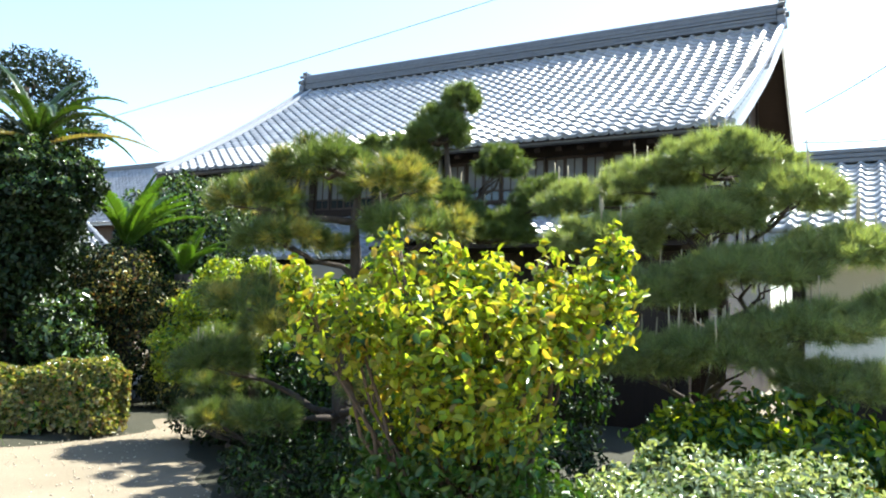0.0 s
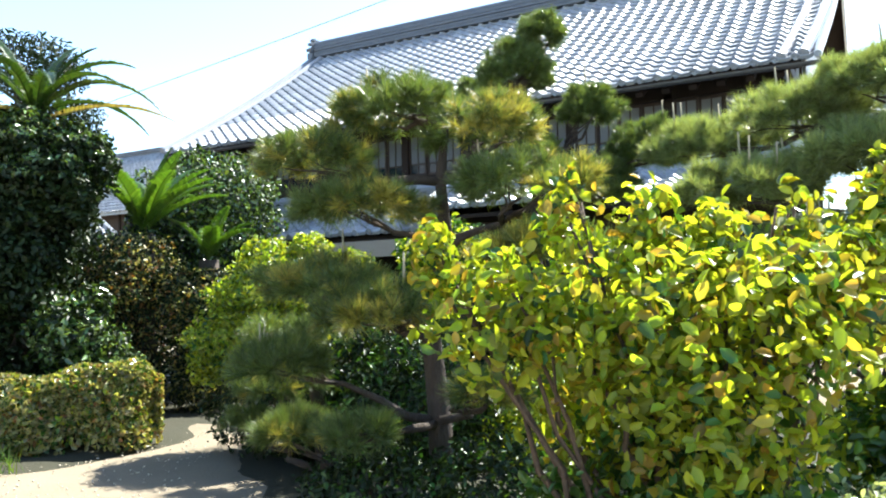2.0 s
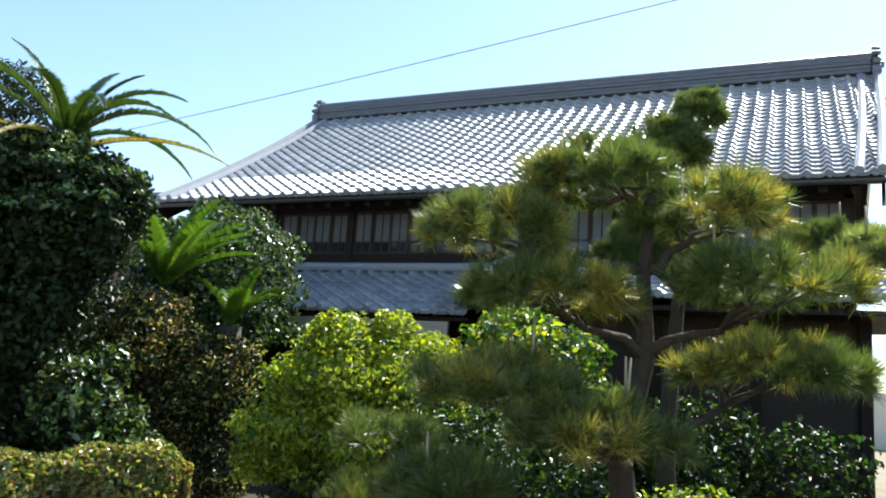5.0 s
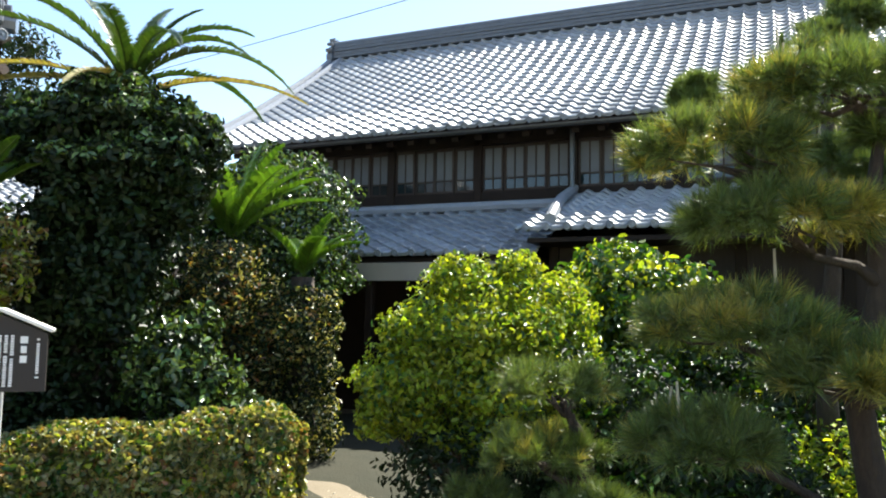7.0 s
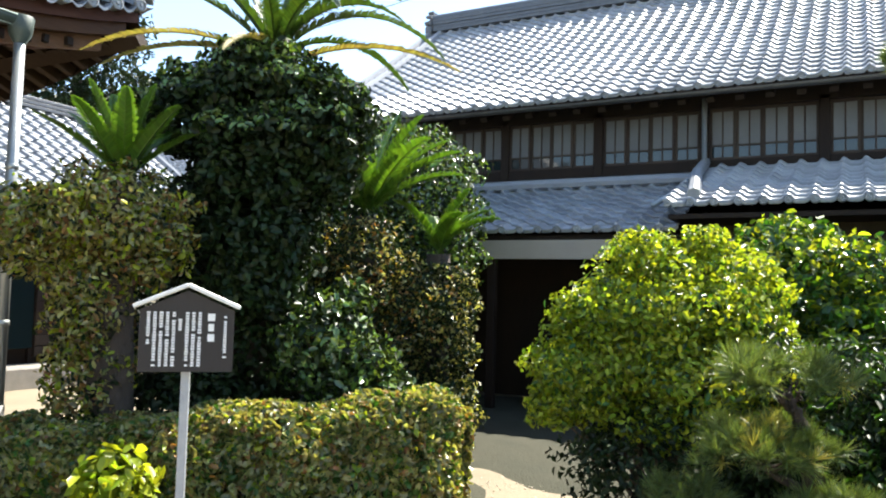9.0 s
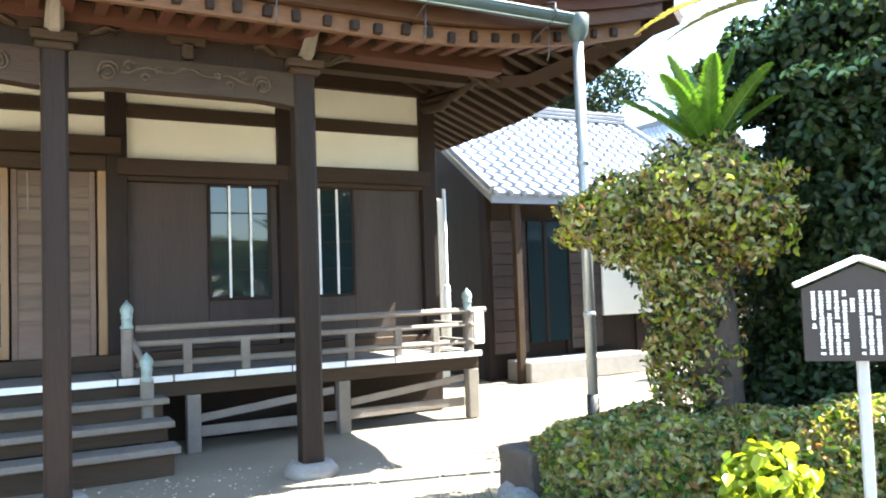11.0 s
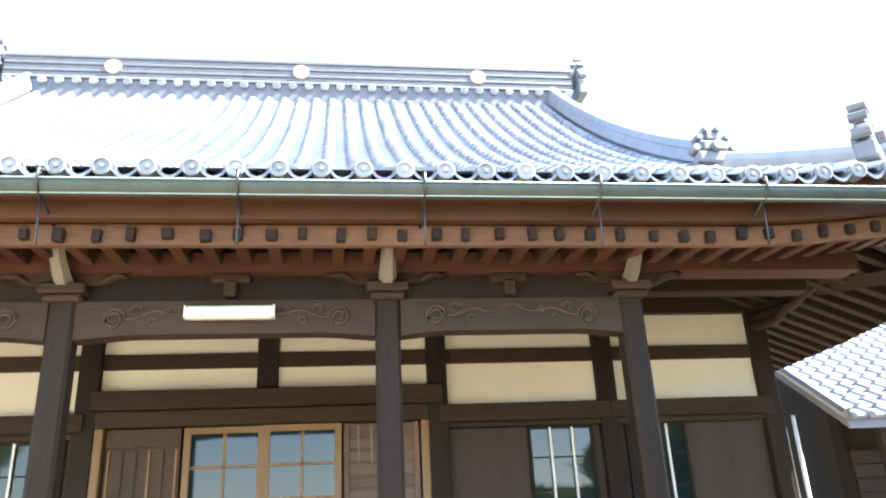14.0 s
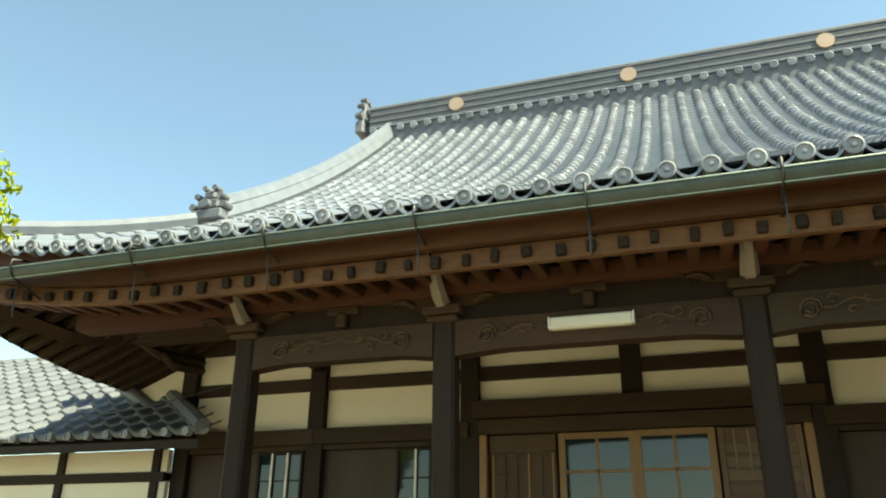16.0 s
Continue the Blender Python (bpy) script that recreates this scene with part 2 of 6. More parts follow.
def tube_data(points, radii, sides=8, cap=True):
    """Rings along a line of points: vertices and faces."""
    pts = [Vector(p) for p in points]
    verts, faces = [], []
    for i, p in enumerate(pts):
        d = (pts[min(i + 1, len(pts) - 1)] - pts[max(i - 1, 0)]).normalized()
        a = d.orthogonal().normalized() if abs(d.z) > 0.9 else d.cross(Vector((0, 0, 1))).normalized()
        b = d.cross(a)
        for k in range(sides):
            w = 2 * math.pi * k / sides
            verts.append(p + radii[i] * (math.cos(w) * a + math.sin(w) * b))
    for i in range(len(pts) - 1):
        for k in range(sides):
            k2 = (k + 1) % sides
            faces.append((i * sides + k, i * sides + k2, (i + 1) * sides + k2, (i + 1) * sides + k))
    if cap:
        faces.append(tuple(range(sides))[::-1])
        faces.append(tuple((len(pts) - 1) * sides + k for k in range(sides)))
    return verts, faces


def tube(name, points, radii, mat, parent=None, label="", sides=8):
    v, f = tube_data(points, radii, sides)
    ob = new(name, mesh_of(name, v, f, mat, smooth=True))
    if parent:
        ob.parent = parent
        rel(parent, ob)
    return tagged(ob, label)


def lathe(name, at, profile, mat, parent=None, label="", sides=16):
    """A turned body: profile of (radius, height)."""
    verts, faces = [], []
    for r, z in profile:
        for k in range(sides):
            w = 2 * math.pi * k / sides
            verts.append((at[0] + r * math.cos(w), at[1] + r * math.sin(w), at[2] + z))
    for i in range(len(profile) - 1):
        for k in range(sides):
            k2 = (k + 1) % sides
            faces.append((i * sides + k, i * sides + k2, (i + 1) * sides + k2, (i + 1) * sides + k))
    faces.append(tuple(range(sides))[::-1])
    faces.append(tuple((len(profile) - 1) * sides + k for k in range(sides)))
    ob = new(name, mesh_of(name, verts, faces, mat, smooth=True))
    if parent:
        ob.parent = parent
        rel(parent, ob)
    return tagged(ob, label)


def raw_mesh(name, co, idx, per, mat):
    """A mesh from arrays: vertices (n, 3), corner indices, corners per face."""
    me = bpy.data.meshes.new(name)
    nf = len(idx) // per
    me.vertices.add(len(co))
    me.vertices.foreach_set("co", np.asarray(co, np.float32).ravel())
    me.loops.add(len(idx))
    me.loops.foreach_set("vertex_index", np.asarray(idx, np.int32))
    me.polygons.add(nf)
    me.polygons.foreach_set("loop_start", np.arange(0, nf * per, per, dtype=np.int32))
    me.materials.append(mat)
    me.update(calc_edges=True)
    me.validate()
    return me


def joined(name, piece, mats, mat, parent, label=""):
    """Many copies of one piece, joined into one mesh."""
    n = len(piece.vertices)
    co = np.empty(n * 3, np.float32)
    piece.vertices.foreach_get("co", co)
    co = np.c_[co.reshape(-1, 3), np.ones(n)]
    faces = [tuple(p.vertices) for p in piece.polygons]
    allv = np.concatenate([(co @ np.array(m).T)[:, :3] for m in mats])
    quads = np.array([f if len(f) == 4 else (*f, f[-1]) for f in faces if len(f) == 4])
    idx = (quads[None] + (np.arange(len(mats)) * n)[:, None, None]).ravel()
    ob = new(name, raw_mesh(name, allv, idx, 4, mat))
    ob.parent = parent
    if parent:
        rel(parent, ob)
    return tagged(ob, label, kind="stuff")


rng = np.random.default_rng(7)


def unit(v):
    return v / np.maximum(np.linalg.norm(v, axis=1, keepdims=True), 1e-6)


def leaf_mesh(name, pts, nrm, size, mat, slim=0.5, spread=0.9, down=0.25, fold=0.18):
    """Folded leaves at pts, facing roughly nrm."""
    n = len(pts)
    nrm = unit(nrm + spread * rng.normal(size=(n, 3)))
    ax = unit(np.cross(nrm, rng.normal(size=(n, 3))))
    ax = unit(ax + np.array([0, 0, -down]))
    side = unit(np.cross(ax, nrm))
    nrm = np.cross(side, ax)
    s = (size * rng.uniform(0.6, 1.3, n))[:, None]
    base, tip = pts - 0.5 * s * ax, pts + 0.5 * s * ax - 0.16 * s * nrm
    lo, hi = pts - 0.22 * s * ax + 0.6 * fold * s * nrm, pts + 0.2 * s * ax + 0.5 * fold * s * nrm
    w1, w2 = 0.42 * slim * s * side, 0.44 * slim * s * side
    co = np.stack([base, lo + w1, hi + w2, tip, hi - w2, lo - w1], 1).reshape(-1, 3)
    k = np.arange(n)[:, None] * 6
    idx = np.concatenate([k + np.array([[0, 3, 2, 1]]), k + np.array([[0, 5, 4, 3]])], 1).ravel()
    return raw_mesh(name, co, idx, 4, mat)


def leaves(name, parent, pts, nrm, size, mat, label="", **kw):
    ob = new(name, leaf_mesh(name, pts, nrm, size, mat, **kw))
    ob.parent = parent
    rel(parent, ob)
    return tagged(ob, label)


def blob_points(blobs, n, shell=0.62, gap=0.25, low=-1.0):
    """Points near the skins of ellipsoids (x, y, z, rx, ry, rz), uneven, with gaps; and their outward ways."""
    blobs = np.array(blobs, float)
    area = (blobs[:, 3] * blobs[:, 5] + blobs[:, 4] * blobs[:, 5] + blobs[:, 3] * blobs[:, 4])
    pick = rng.choice(len(blobs), int(n * 1.6), p=area / area.sum())
    d = unit(rng.normal(size=(len(pick), 3)))
    keep = d[:, 2] > low
    d, pick = d[keep], pick[keep]
    c, r = blobs[pick, :3], blobs[pick, 3:]
    lump = 1 + 0.13 * np.sin(d[:, :1] * 7 + c[:, :1] * 3) * np.sin(d[:, 1:2] * 6 + 1.3) + 0.10 * np.sin(d[:, 2:] * 9 + c[:, 1:2])
    rad = (shell + (1 - shell) * rng.random((len(d), 1)) ** 0.6) * lump
    rad = rad + np.where(rng.random((len(d), 1)) < 0.05, 0.1 * rng.random((len(d), 1)), 0)
    p = c + d * r * rad
    hole = np.sin(p[:, 0] * 6.1) * np.sin(p[:, 1] * 5.3 + 1) * np.sin(p[:, 2] * 6.7 + 2)
    keep = hole > -1 + gap * 2 * rng.random(len(p)) - (gap < 0.01)
    p, d = p[keep][:n], d[keep][:n]
    return p, unit(d / blobs[pick][keep][:n, 3:])


# ---- ground ----
def ground_sheet():
    xs = np.unique(np.concatenate([np.linspace(-26, 14, 161), [-900, -300, -120, -60, -40, 25, 60, 150, 400, 900]]))
    ys = np.unique(np.concatenate([np.linspace(-12, 22, 137), [-900, -300, -100, -40, -20, 30, 60, 150, 400, 900]]))
    X, Y = np.meshgrid(xs, ys, indexing="ij")
    near = np.exp(-((X + 6) / 22) ** 2 - ((Y - 4) / 18) ** 2)
    Z = G + near * (0.018 * np.sin(X * 1.7 + Y) * np.sin(Y * 1.3) + 0.012 * np.sin(X * 4.1 + 2) * np.sin(Y * 3.7))
    co = np.stack([X, Y, Z], -1).reshape(-1, 3)
    n, m = len(xs), len(ys)
    i, j = np.meshgrid(np.arange(n - 1), np.arange(m - 1), indexing="ij")
    a = (i * m + j).ravel()
    idx = np.stack([a, a + m, a + m + 1, a + 1], 1).ravel()
    me = raw_mesh("ground", co, idx, 4, M["earth"])
    me.shade_smooth()
    return tagged(new("ground", me), "dry pale packed earth of the temple garden", "ground", kind="structure")


ground_sheet()


# ---- tiles ----
def pan_tile(width=0.285, length=0.31, wave=0.034, step=0.05):
    """One wavy clay tile: x across, y up the slope, front lip at y = 0."""
    us = np.linspace(0, 1, 9)
    prof = [wave * (0.9 * math.cos(2 * math.pi * (u - 0.12)) + 0.35 * math.cos(4 * math.pi * (u - 0.12))) for u in us]
    v, f = [], []
    for u, h in zip(us, prof):
        x = (u - 0.5) * width * 1.03
        v += [(x, 0.0, h - 0.012), (x, 0.0, h + step * 0.75), (x, 0.02, h + step), (x, length, h)]
    for i in range(8):
        a, b = i * 4, i * 4 + 4
        f += [(a, b, b + 1, a + 1), (a + 1, b + 1, b + 2, a + 2), (a + 2, b + 2, b + 3, a + 3)]
    return mesh_of("roof_tile", v, f, M["tile"], smooth=False)


def slope_matrices(x0, x1, y0, y1, height, along, width=0.285, pitch=0.265):
    """Tile poses on a slope: columns between x0 and x1, rows from the eave y0 up to y1."""
    out = []
    cols = max(1, round((x1 - x0) / width))
    y, r = y0, 0
    sgn = 1 if y1 > y0 else -1
    while (y1 - y) * sgn > 0.05:
        dz = (height(y + sgn * 0.05) - height(y)) / 0.05
        ang = math.atan(dz)
        for c in range(cols):
            x = x0 + (c + 0.5) * (x1 - x0) / cols
            out.append((r, along(x, y, height(y)) @ Matrix.Rotation(ang, 4, "X")))
        y += sgn * pitch * math.cos(ang)
        r += 1
    return out


def facing(kind):
    """World pose of a tile from (across, depth, height); the slope may rise to +y or to -x."""
    if kind == "+y":
        return lambda x, y, z: Matrix.Translation((x, y, z))
    if kind == "-y":
        return lambda x, y, z: Matrix.Translation((x, y, z)) @ Matrix.Rotation(math.pi, 4, "Z")
    if kind == "-x":
        return lambda a, d, z: Matrix.Translation((d, a, z)) @ Matrix.Rotation(math.pi / 2, 4, "Z")
    return lambda a, d, z: Matrix.Translation((d, a, z)) @ Matrix.Rotation(-math.pi / 2, 4, "Z")


TILE = pan_tile()


def tile_field(parent, mats, single_rows, tile=TILE, mat=M["tilej"]):
    """Tiles of the first rows as pieces, the rest joined."""
    rest = []
    n = 0
    for r, m in mats:
        if r < single_rows and n < 300:
            rel(parent, place("roof_tile", tile, parent, m))
            n += 1
        else:
            rest.append(m)
    if rest:
        joined("roof_tiles", tile, rest, mat, parent)


def disc_piece(r=0.085, depth=0.10):
    """A round eave tile: rim, sunken face, boss; axis along +x."""
    prof = [(r, -depth), (r, 0.0), (r * 0.8, 0.004), (r * 0.74, -0.012), (r * 0.3, -0.012), (r * 0.22, 0.004), (0.001, 0.006)]
    v, f, s = [], [], 14
    for rr, x in prof:
        for k in range(s):
            w = 2 * math.pi * k / s
            v.append((x, rr * math.cos(w), rr * math.sin(w)))
    for i in range(len(prof) - 1):
        for k in range(s):
            k2 = (k + 1) % s
            f.append((i * s + k, i * s + k2, (i + 1) * s + k2, (i + 1) * s + k))
    return mesh_of("eave_disc", v, f, M["tile"], smooth=False)


DISC = disc_piece()


def ogre_tile(name, at, parent, w=0.5, h=0.6, yaw=0.0, label="ornamental ridge-end tile with curled horns"):
    """A ridge-end ornament: stacked shoulders, curled fins and a round boss."""
    bm = bmesh.new()
    slab(bm, (-0.09, -w * 0.5, 0), (0.09, w * 0.5, h * 0.3), 0.02)
    slab(bm, (-0.08, -w * 0.36, h * 0.3), (0.08, w * 0.36, h * 0.62), 0.03)
    slab(bm, (-0.06, -w * 0.2, h * 0.62), (0.06, w * 0.2, h * 0.88), 0.03)
    for s in (-1, 1):
        for k, (yy, zz, rr) in enumerate(((0.5, 0.42, 0.13), (0.38, 0.72, 0.11), (0.16, 0.95, 0.10))):
            g = bmesh.ops.create_cone(bm, cap_ends=True, segments=10, radius1=w * rr, radius2=w * rr * 0.8, depth=0.15,
                                      matrix=Matrix.Translation((0, s * w * yy, h * zz)) @ Matrix.Rotation(math.pi / 2, 4, "Y"))
    bmesh.ops.create_cone(bm, cap_ends=True, segments=12, radius1=w * 0.18, radius2=w * 0.14, depth=0.26,
                          matrix=Matrix.Translation((0.02, 0, h * 0.42)) @ Matrix.Rotation(math.pi / 2, 4, "Y"))
    bmesh.ops.transform(bm, matrix=Matrix.Translation(at) @ Matrix.Rotation(yaw, 4, "Z"), verts=bm.verts)
    return rel(parent, part(name, bm, M["ridge"], parent, label))


# ---- main hall ----
YC = -0.06
X_EAVE, X_POST, X_DECK, X_WALL, X_RIDGE = -12.3, -13.3, -14.9, -16.0, -20.4
W_EAVE = 6.95
hall = thing("temple_hall", (X_WALL, YC, G), "old dark wooden temple hall with ivory plaster and grey tiled roof", "temple hall")


def roof_z(x, y=0.0):
    s = X_EAVE - x
    lift = 0.5 * (max(0.0, abs(y - YC) - 3.6) / 3.3) ** 2 * max(0.0, 1 - s / 5)
    return 4.10 + 0.45 * s + 0.0316 * s * s + lift


def cover_tile():
    """A half-round cover tile, 0.3 m long, x up the slope from its front lip."""
    v, f, s = [], [], 7
    for x, r in ((0, 0.078), (0.0, 0.088), (0.03, 0.088), (0.31, 0.076)):
        for k in range(s):
            w = math.pi * k / (s - 1)
            v.append((x, r * math.cos(w), r * math.sin(w)))
    for i in range(3):
        for k in range(s - 1):
            f.append((i * s + k, (i + 1) * s + k, (i + 1) * s + k + 1, i * s + k + 1))
    return mesh_of("cover_tile", v, f, M["htile"])


def hall_roof():
    roof = new("roof")
    roof.parent = hall
    rel(hall, roof)
    tagged(roof, "curved roof of round grey clay tiles")
    # decking with stepped flat tiles, front slope
    v, f = [], []
    rows = 40
    half = W_EAVE

    def edge(x):
        # half width of the front slope at depth x: hips from the corners, then the gable line
        return max(4.95, half - (X_EAVE - x)) if X_EAVE - x < 2.2 else 4.95
    xs = [X_EAVE - (X_EAVE - X_RIDGE) * i / rows for i in range(rows + 1)]
    cols = 24
    for i in range(rows):
        for x, up in ((xs[i], 0.042), (xs[i + 1], 0.0)):
            e = edge(x)
            for c in range(cols + 1):
                y = YC - e + 2 * e * c / cols
                v.append((x, y, roof_z(x, y) + up))
    n = cols + 1
    for r in range(2 * rows - 1):
        for c in range(cols):
            a = r * n + c
            f.append((a, a + 1, a + n + 1, a + n))
    me = mesh_of("flat_tiles", v, f, M["htile"])
    o = new("flat_tiles", me)
    o.parent = roof
    tagged(o, kind="stuff")
    # rows of cover tiles
    cover = cover_tile()
    pieces = []
    ncol = 47
    for c in range(ncol):
        y = YC + (c - (ncol - 1) / 2) * 0.293
        x = X_EAVE + 0.02
        r = 0
        while x > X_RIDGE + 0.2:
            if abs(y - YC) > edge(x) - 0.05 and X_EAVE - x > 0.3:
                break
            dz = (roof_z(x - 0.05, y) - roof_z(x, y)) / 0.05
            ang = math.atan(dz)
            pieces.append((r, Matrix.Translation((x, y, roof_z(x, y) + 0.012)) @ Matrix.Rotation(math.pi, 4, "Z") @ Matrix.Rotation(-ang, 4, "Y")))
            x -= 0.285 * math.cos(ang)
            r += 1
        d = place("eave_disc", DISC, roof, Matrix.Translation((X_EAVE + 0.06, y, roof_z(X_EAVE, y) + 0.02)) @ Matrix.Diagonal((1, 0.8, 0.8, 1)))
    rest = []
    n = 0
    for r, m in pieces:
        if r < 6 and n < 290:
            place("cover_tile", cover, roof, m)
            n += 1
        else:
            rest.append(m)
    joined("cover_tiles", cover, rest, M["htile"], roof)
    # curved front lips of the flat tiles between the discs
    v, f = [], []
    for c in range(ncol - 1):
        y0 = YC + (c - (ncol - 1) / 2) * 0.293
        base = len(v)
        for k in range(7):
            u = k / 6
            y = y0 + 0.05 + u * 0.193
            z = roof_z(X_EAVE, y) + 0.03 - 0.075 * math.sin(math.pi * u)
            v += [(X_EAVE + 0.05, y, z), (X_EAVE + 0.05, y, z - 0.028), (X_EAVE - 0.25, y, z + 0.10)]
        for k in range(6):
            a = base + 3 * k
            f += [(a, a + 1, a + 4, a + 3), (a + 2, a, a + 3, a + 5)]
    o = new("eave_lip", mesh_of("eave_lip", v, f, M["htile"]))
    o.parent = roof
    tagged(o, kind="stuff")
    # back and side slopes
    v, f = [], []

    def quad(*p):
        b = len(v)
        v.extend(p)
        f.append(tuple(range(b, b + 4)))
    xb = 2 * X_RIDGE - X_EAVE
    for i in range(12):
        xa, xc = X_RIDGE - (X_RIDGE - xb) * i / 12, X_RIDGE - (X_RIDGE - xb) * (i + 1) / 12
        za, zc = roof_z(2 * X_RIDGE - xa), roof_z(2 * X_RIDGE - xc)
        quad((xa, YC - 4.95, za), (xa, YC + 4.95, za), (xc, YC + 4.95, zc), (xc, YC - 4.95, zc))
    for s in (-1, 1):
        for i in range(8):
            a, b = i / 8, (i + 1) / 8
            ya, yb = YC + s * (half - 2.0 * a), YC + s * (half - 2.0 * b)
            xa, xc = X_EAVE - 2.0 * a, X_EAVE - 2.0 * b
            za, zb, la, lb = roof_z(xa, ya), roof_z(xc, yb), roof_z(xa), roof_z(xc)
            quad((xa, ya, za), (xc, yb, zb), (xc - 2.5, yb, lb), (xa - 2.5, ya, la))
            quad((xa - 2.5, ya, la), (xc - 2.5, yb, lb), (2 * X_RIDGE - xc, yb, lb), (2 * X_RIDGE - xa, ya, la))
    o = new("rear_tiles", mesh_of("rear_tiles", v, f, M["htile"]))
    o.parent = roof
    tagged(o, kind="stuff")
    # gable walls
    for s in (-1, 1):
        bm = bmesh.new()
        y = YC + s * 4.6
        pts = [(X_RIDGE + d, roof_z(X_RIDGE + d) - 0.1) for d in (6.0, 4, 2, 0)]
        ring = [(x, z) for x, z in pts] + [(2 * X_RIDGE - x, z) for x, z in reversed(pts[:-1])]
        vs = [bm.verts.new((x, y, z)) for x, z in ring]
        vs2 = [bm.verts.new((x, y + 0.12 * s, z)) for x, z in ring]
        bm.faces.new(vs), bm.faces.new(vs2)
        for i in range(len(vs)):
            j = (i + 1) % len(vs)
            bm.faces.new((vs[i], vs[j], vs2[j], vs2[i]))
        part("gable_wall", bm, M["wood"], roof)
    # main ridge: stacked courses, round beads, top cap
    ridge = roof
    ze = roof_z(X_RIDGE)
    bm = bmesh.new()
    for k in range(7):
        part("ridge_course", slab(bmesh.new(), (X_RIDGE - 0.24 + 0.012 * (k % 2), YC - 5.35, ze + 0.16 + 0.075 * k), (X_RIDGE + 0.24 - 0.012 * (k % 2), YC + 5.35, ze + 0.228 + 0.075 * k), 0.012), M["ridge"], ridge)
    slab(bm, (X_RIDGE - 0.34, YC - 5.3, ze + 0.105), (X_RIDGE + 0.34, YC + 5.3, ze + 0.155), 0.01)
    part("ridge_footing", slab(bmesh.new(), (X_RIDGE - 0.3, YC - 5.25, ze - 0.35), (X_RIDGE + 0.3, YC + 5.25, ze + 0.1), 0.01), M["ridge"], ridge)
    part("ridge_band", bm, M["htile"], ridge, "pale band of tile under the ridge")
    v, f = tube_data([(X_RIDGE, YC - 5.45, ze + 0.72), (X_RIDGE, YC + 5.45, ze + 0.72)], [0.12, 0.12], 10)
    o = new("ridge_cap", mesh_of("ridge_cap", v, f, M["htile"]))
    o.parent = ridge
    for k in range(36):
        y = YC - 5.2 + 10.4 * k / 35
        place("ridge_bead", DISC, ridge, Matrix.Translation((X_RIDGE + 0.36, y, ze + 0.05)) @ Matrix.Diagonal((1, 0.9, 0.9, 1)))
    for k in range(-1, 2):
        v, f = tube_data([(X_RIDGE + 0.22, YC + 3.43 * k, ze + 0.42), (X_RIDGE + 0.275, YC + 3.43 * k, ze + 0.42)], [0.15, 0.15], 18)
        o = new("gilt_disc", mesh_of("gilt_disc", v, f, M["gilt"]))
        o.parent = ridge
        tagged(o, "round gilt crest disc, plain")
    for s in (-1, 1):
        ogre_tile("ridge_end_tile", (X_RIDGE, YC + s * 5.55, ze + 0.1), roof, 0.62, 0.95, s * math.pi / 2).matrix_parent_inverse.identity()
        if s > 0:
            ogre_tile("corner_ornament", (-12.7, YC + 5.2, roof_z(-12.7, YC + 5.2) + 0.05), roof, 0.42, 0.58, math.pi / 4, "curled corner ornament of glazed grey tile").matrix_parent_inverse.identity()
        # descending ridges down the front, then out along the hips
        pts = []
        for i in range(15):
            x = X_RIDGE + 0.1 + 5.5 * i / 14
            pts.append((x, YC + s * 4.92, roof_z(x) + 0.16))
        for w, h, nm in ((0.17, 0.0, "descending_ridge"), (0.12, 0.17, "descending_ridge_cap")):
            v, f = tube_data([(x, y, z + h) for x, y, z in pts], [w] * len(pts), 8)
            o = new(nm, mesh_of(nm, v, f, M["htile"]))
            o.parent = roof
        ogre_tile("descending_ridge_end", (pts[-1][0] + 0.12, pts[-1][1], pts[-1][2] - 0.1), roof, 0.44, 0.46, 0).matrix_parent_inverse.identity()
        pts = []
        for i in range(9):
            u = i / 8
            x, y = X_EAVE - 2.1 * (1 - u) + 0.0, YC + s * (half - 2.05 * (1 - u))
            pts.append((x, y, roof_z(x, y) + 0.14))
        v, f = tube_data(pts, [0.11] * 9, 8)
        o = new("hip_ridge", mesh_of("hip_ridge", v, f, M["htile"]))
        o.parent = roof
        ogre_tile("hip_end", (pts[-1][0] - 0.15, pts[-1][1] - s * 0.15, pts[-1][2] - 0.05), roof, 0.42, 0.5, s * math.pi / 4).matrix_parent_inverse.identity()
    return roof


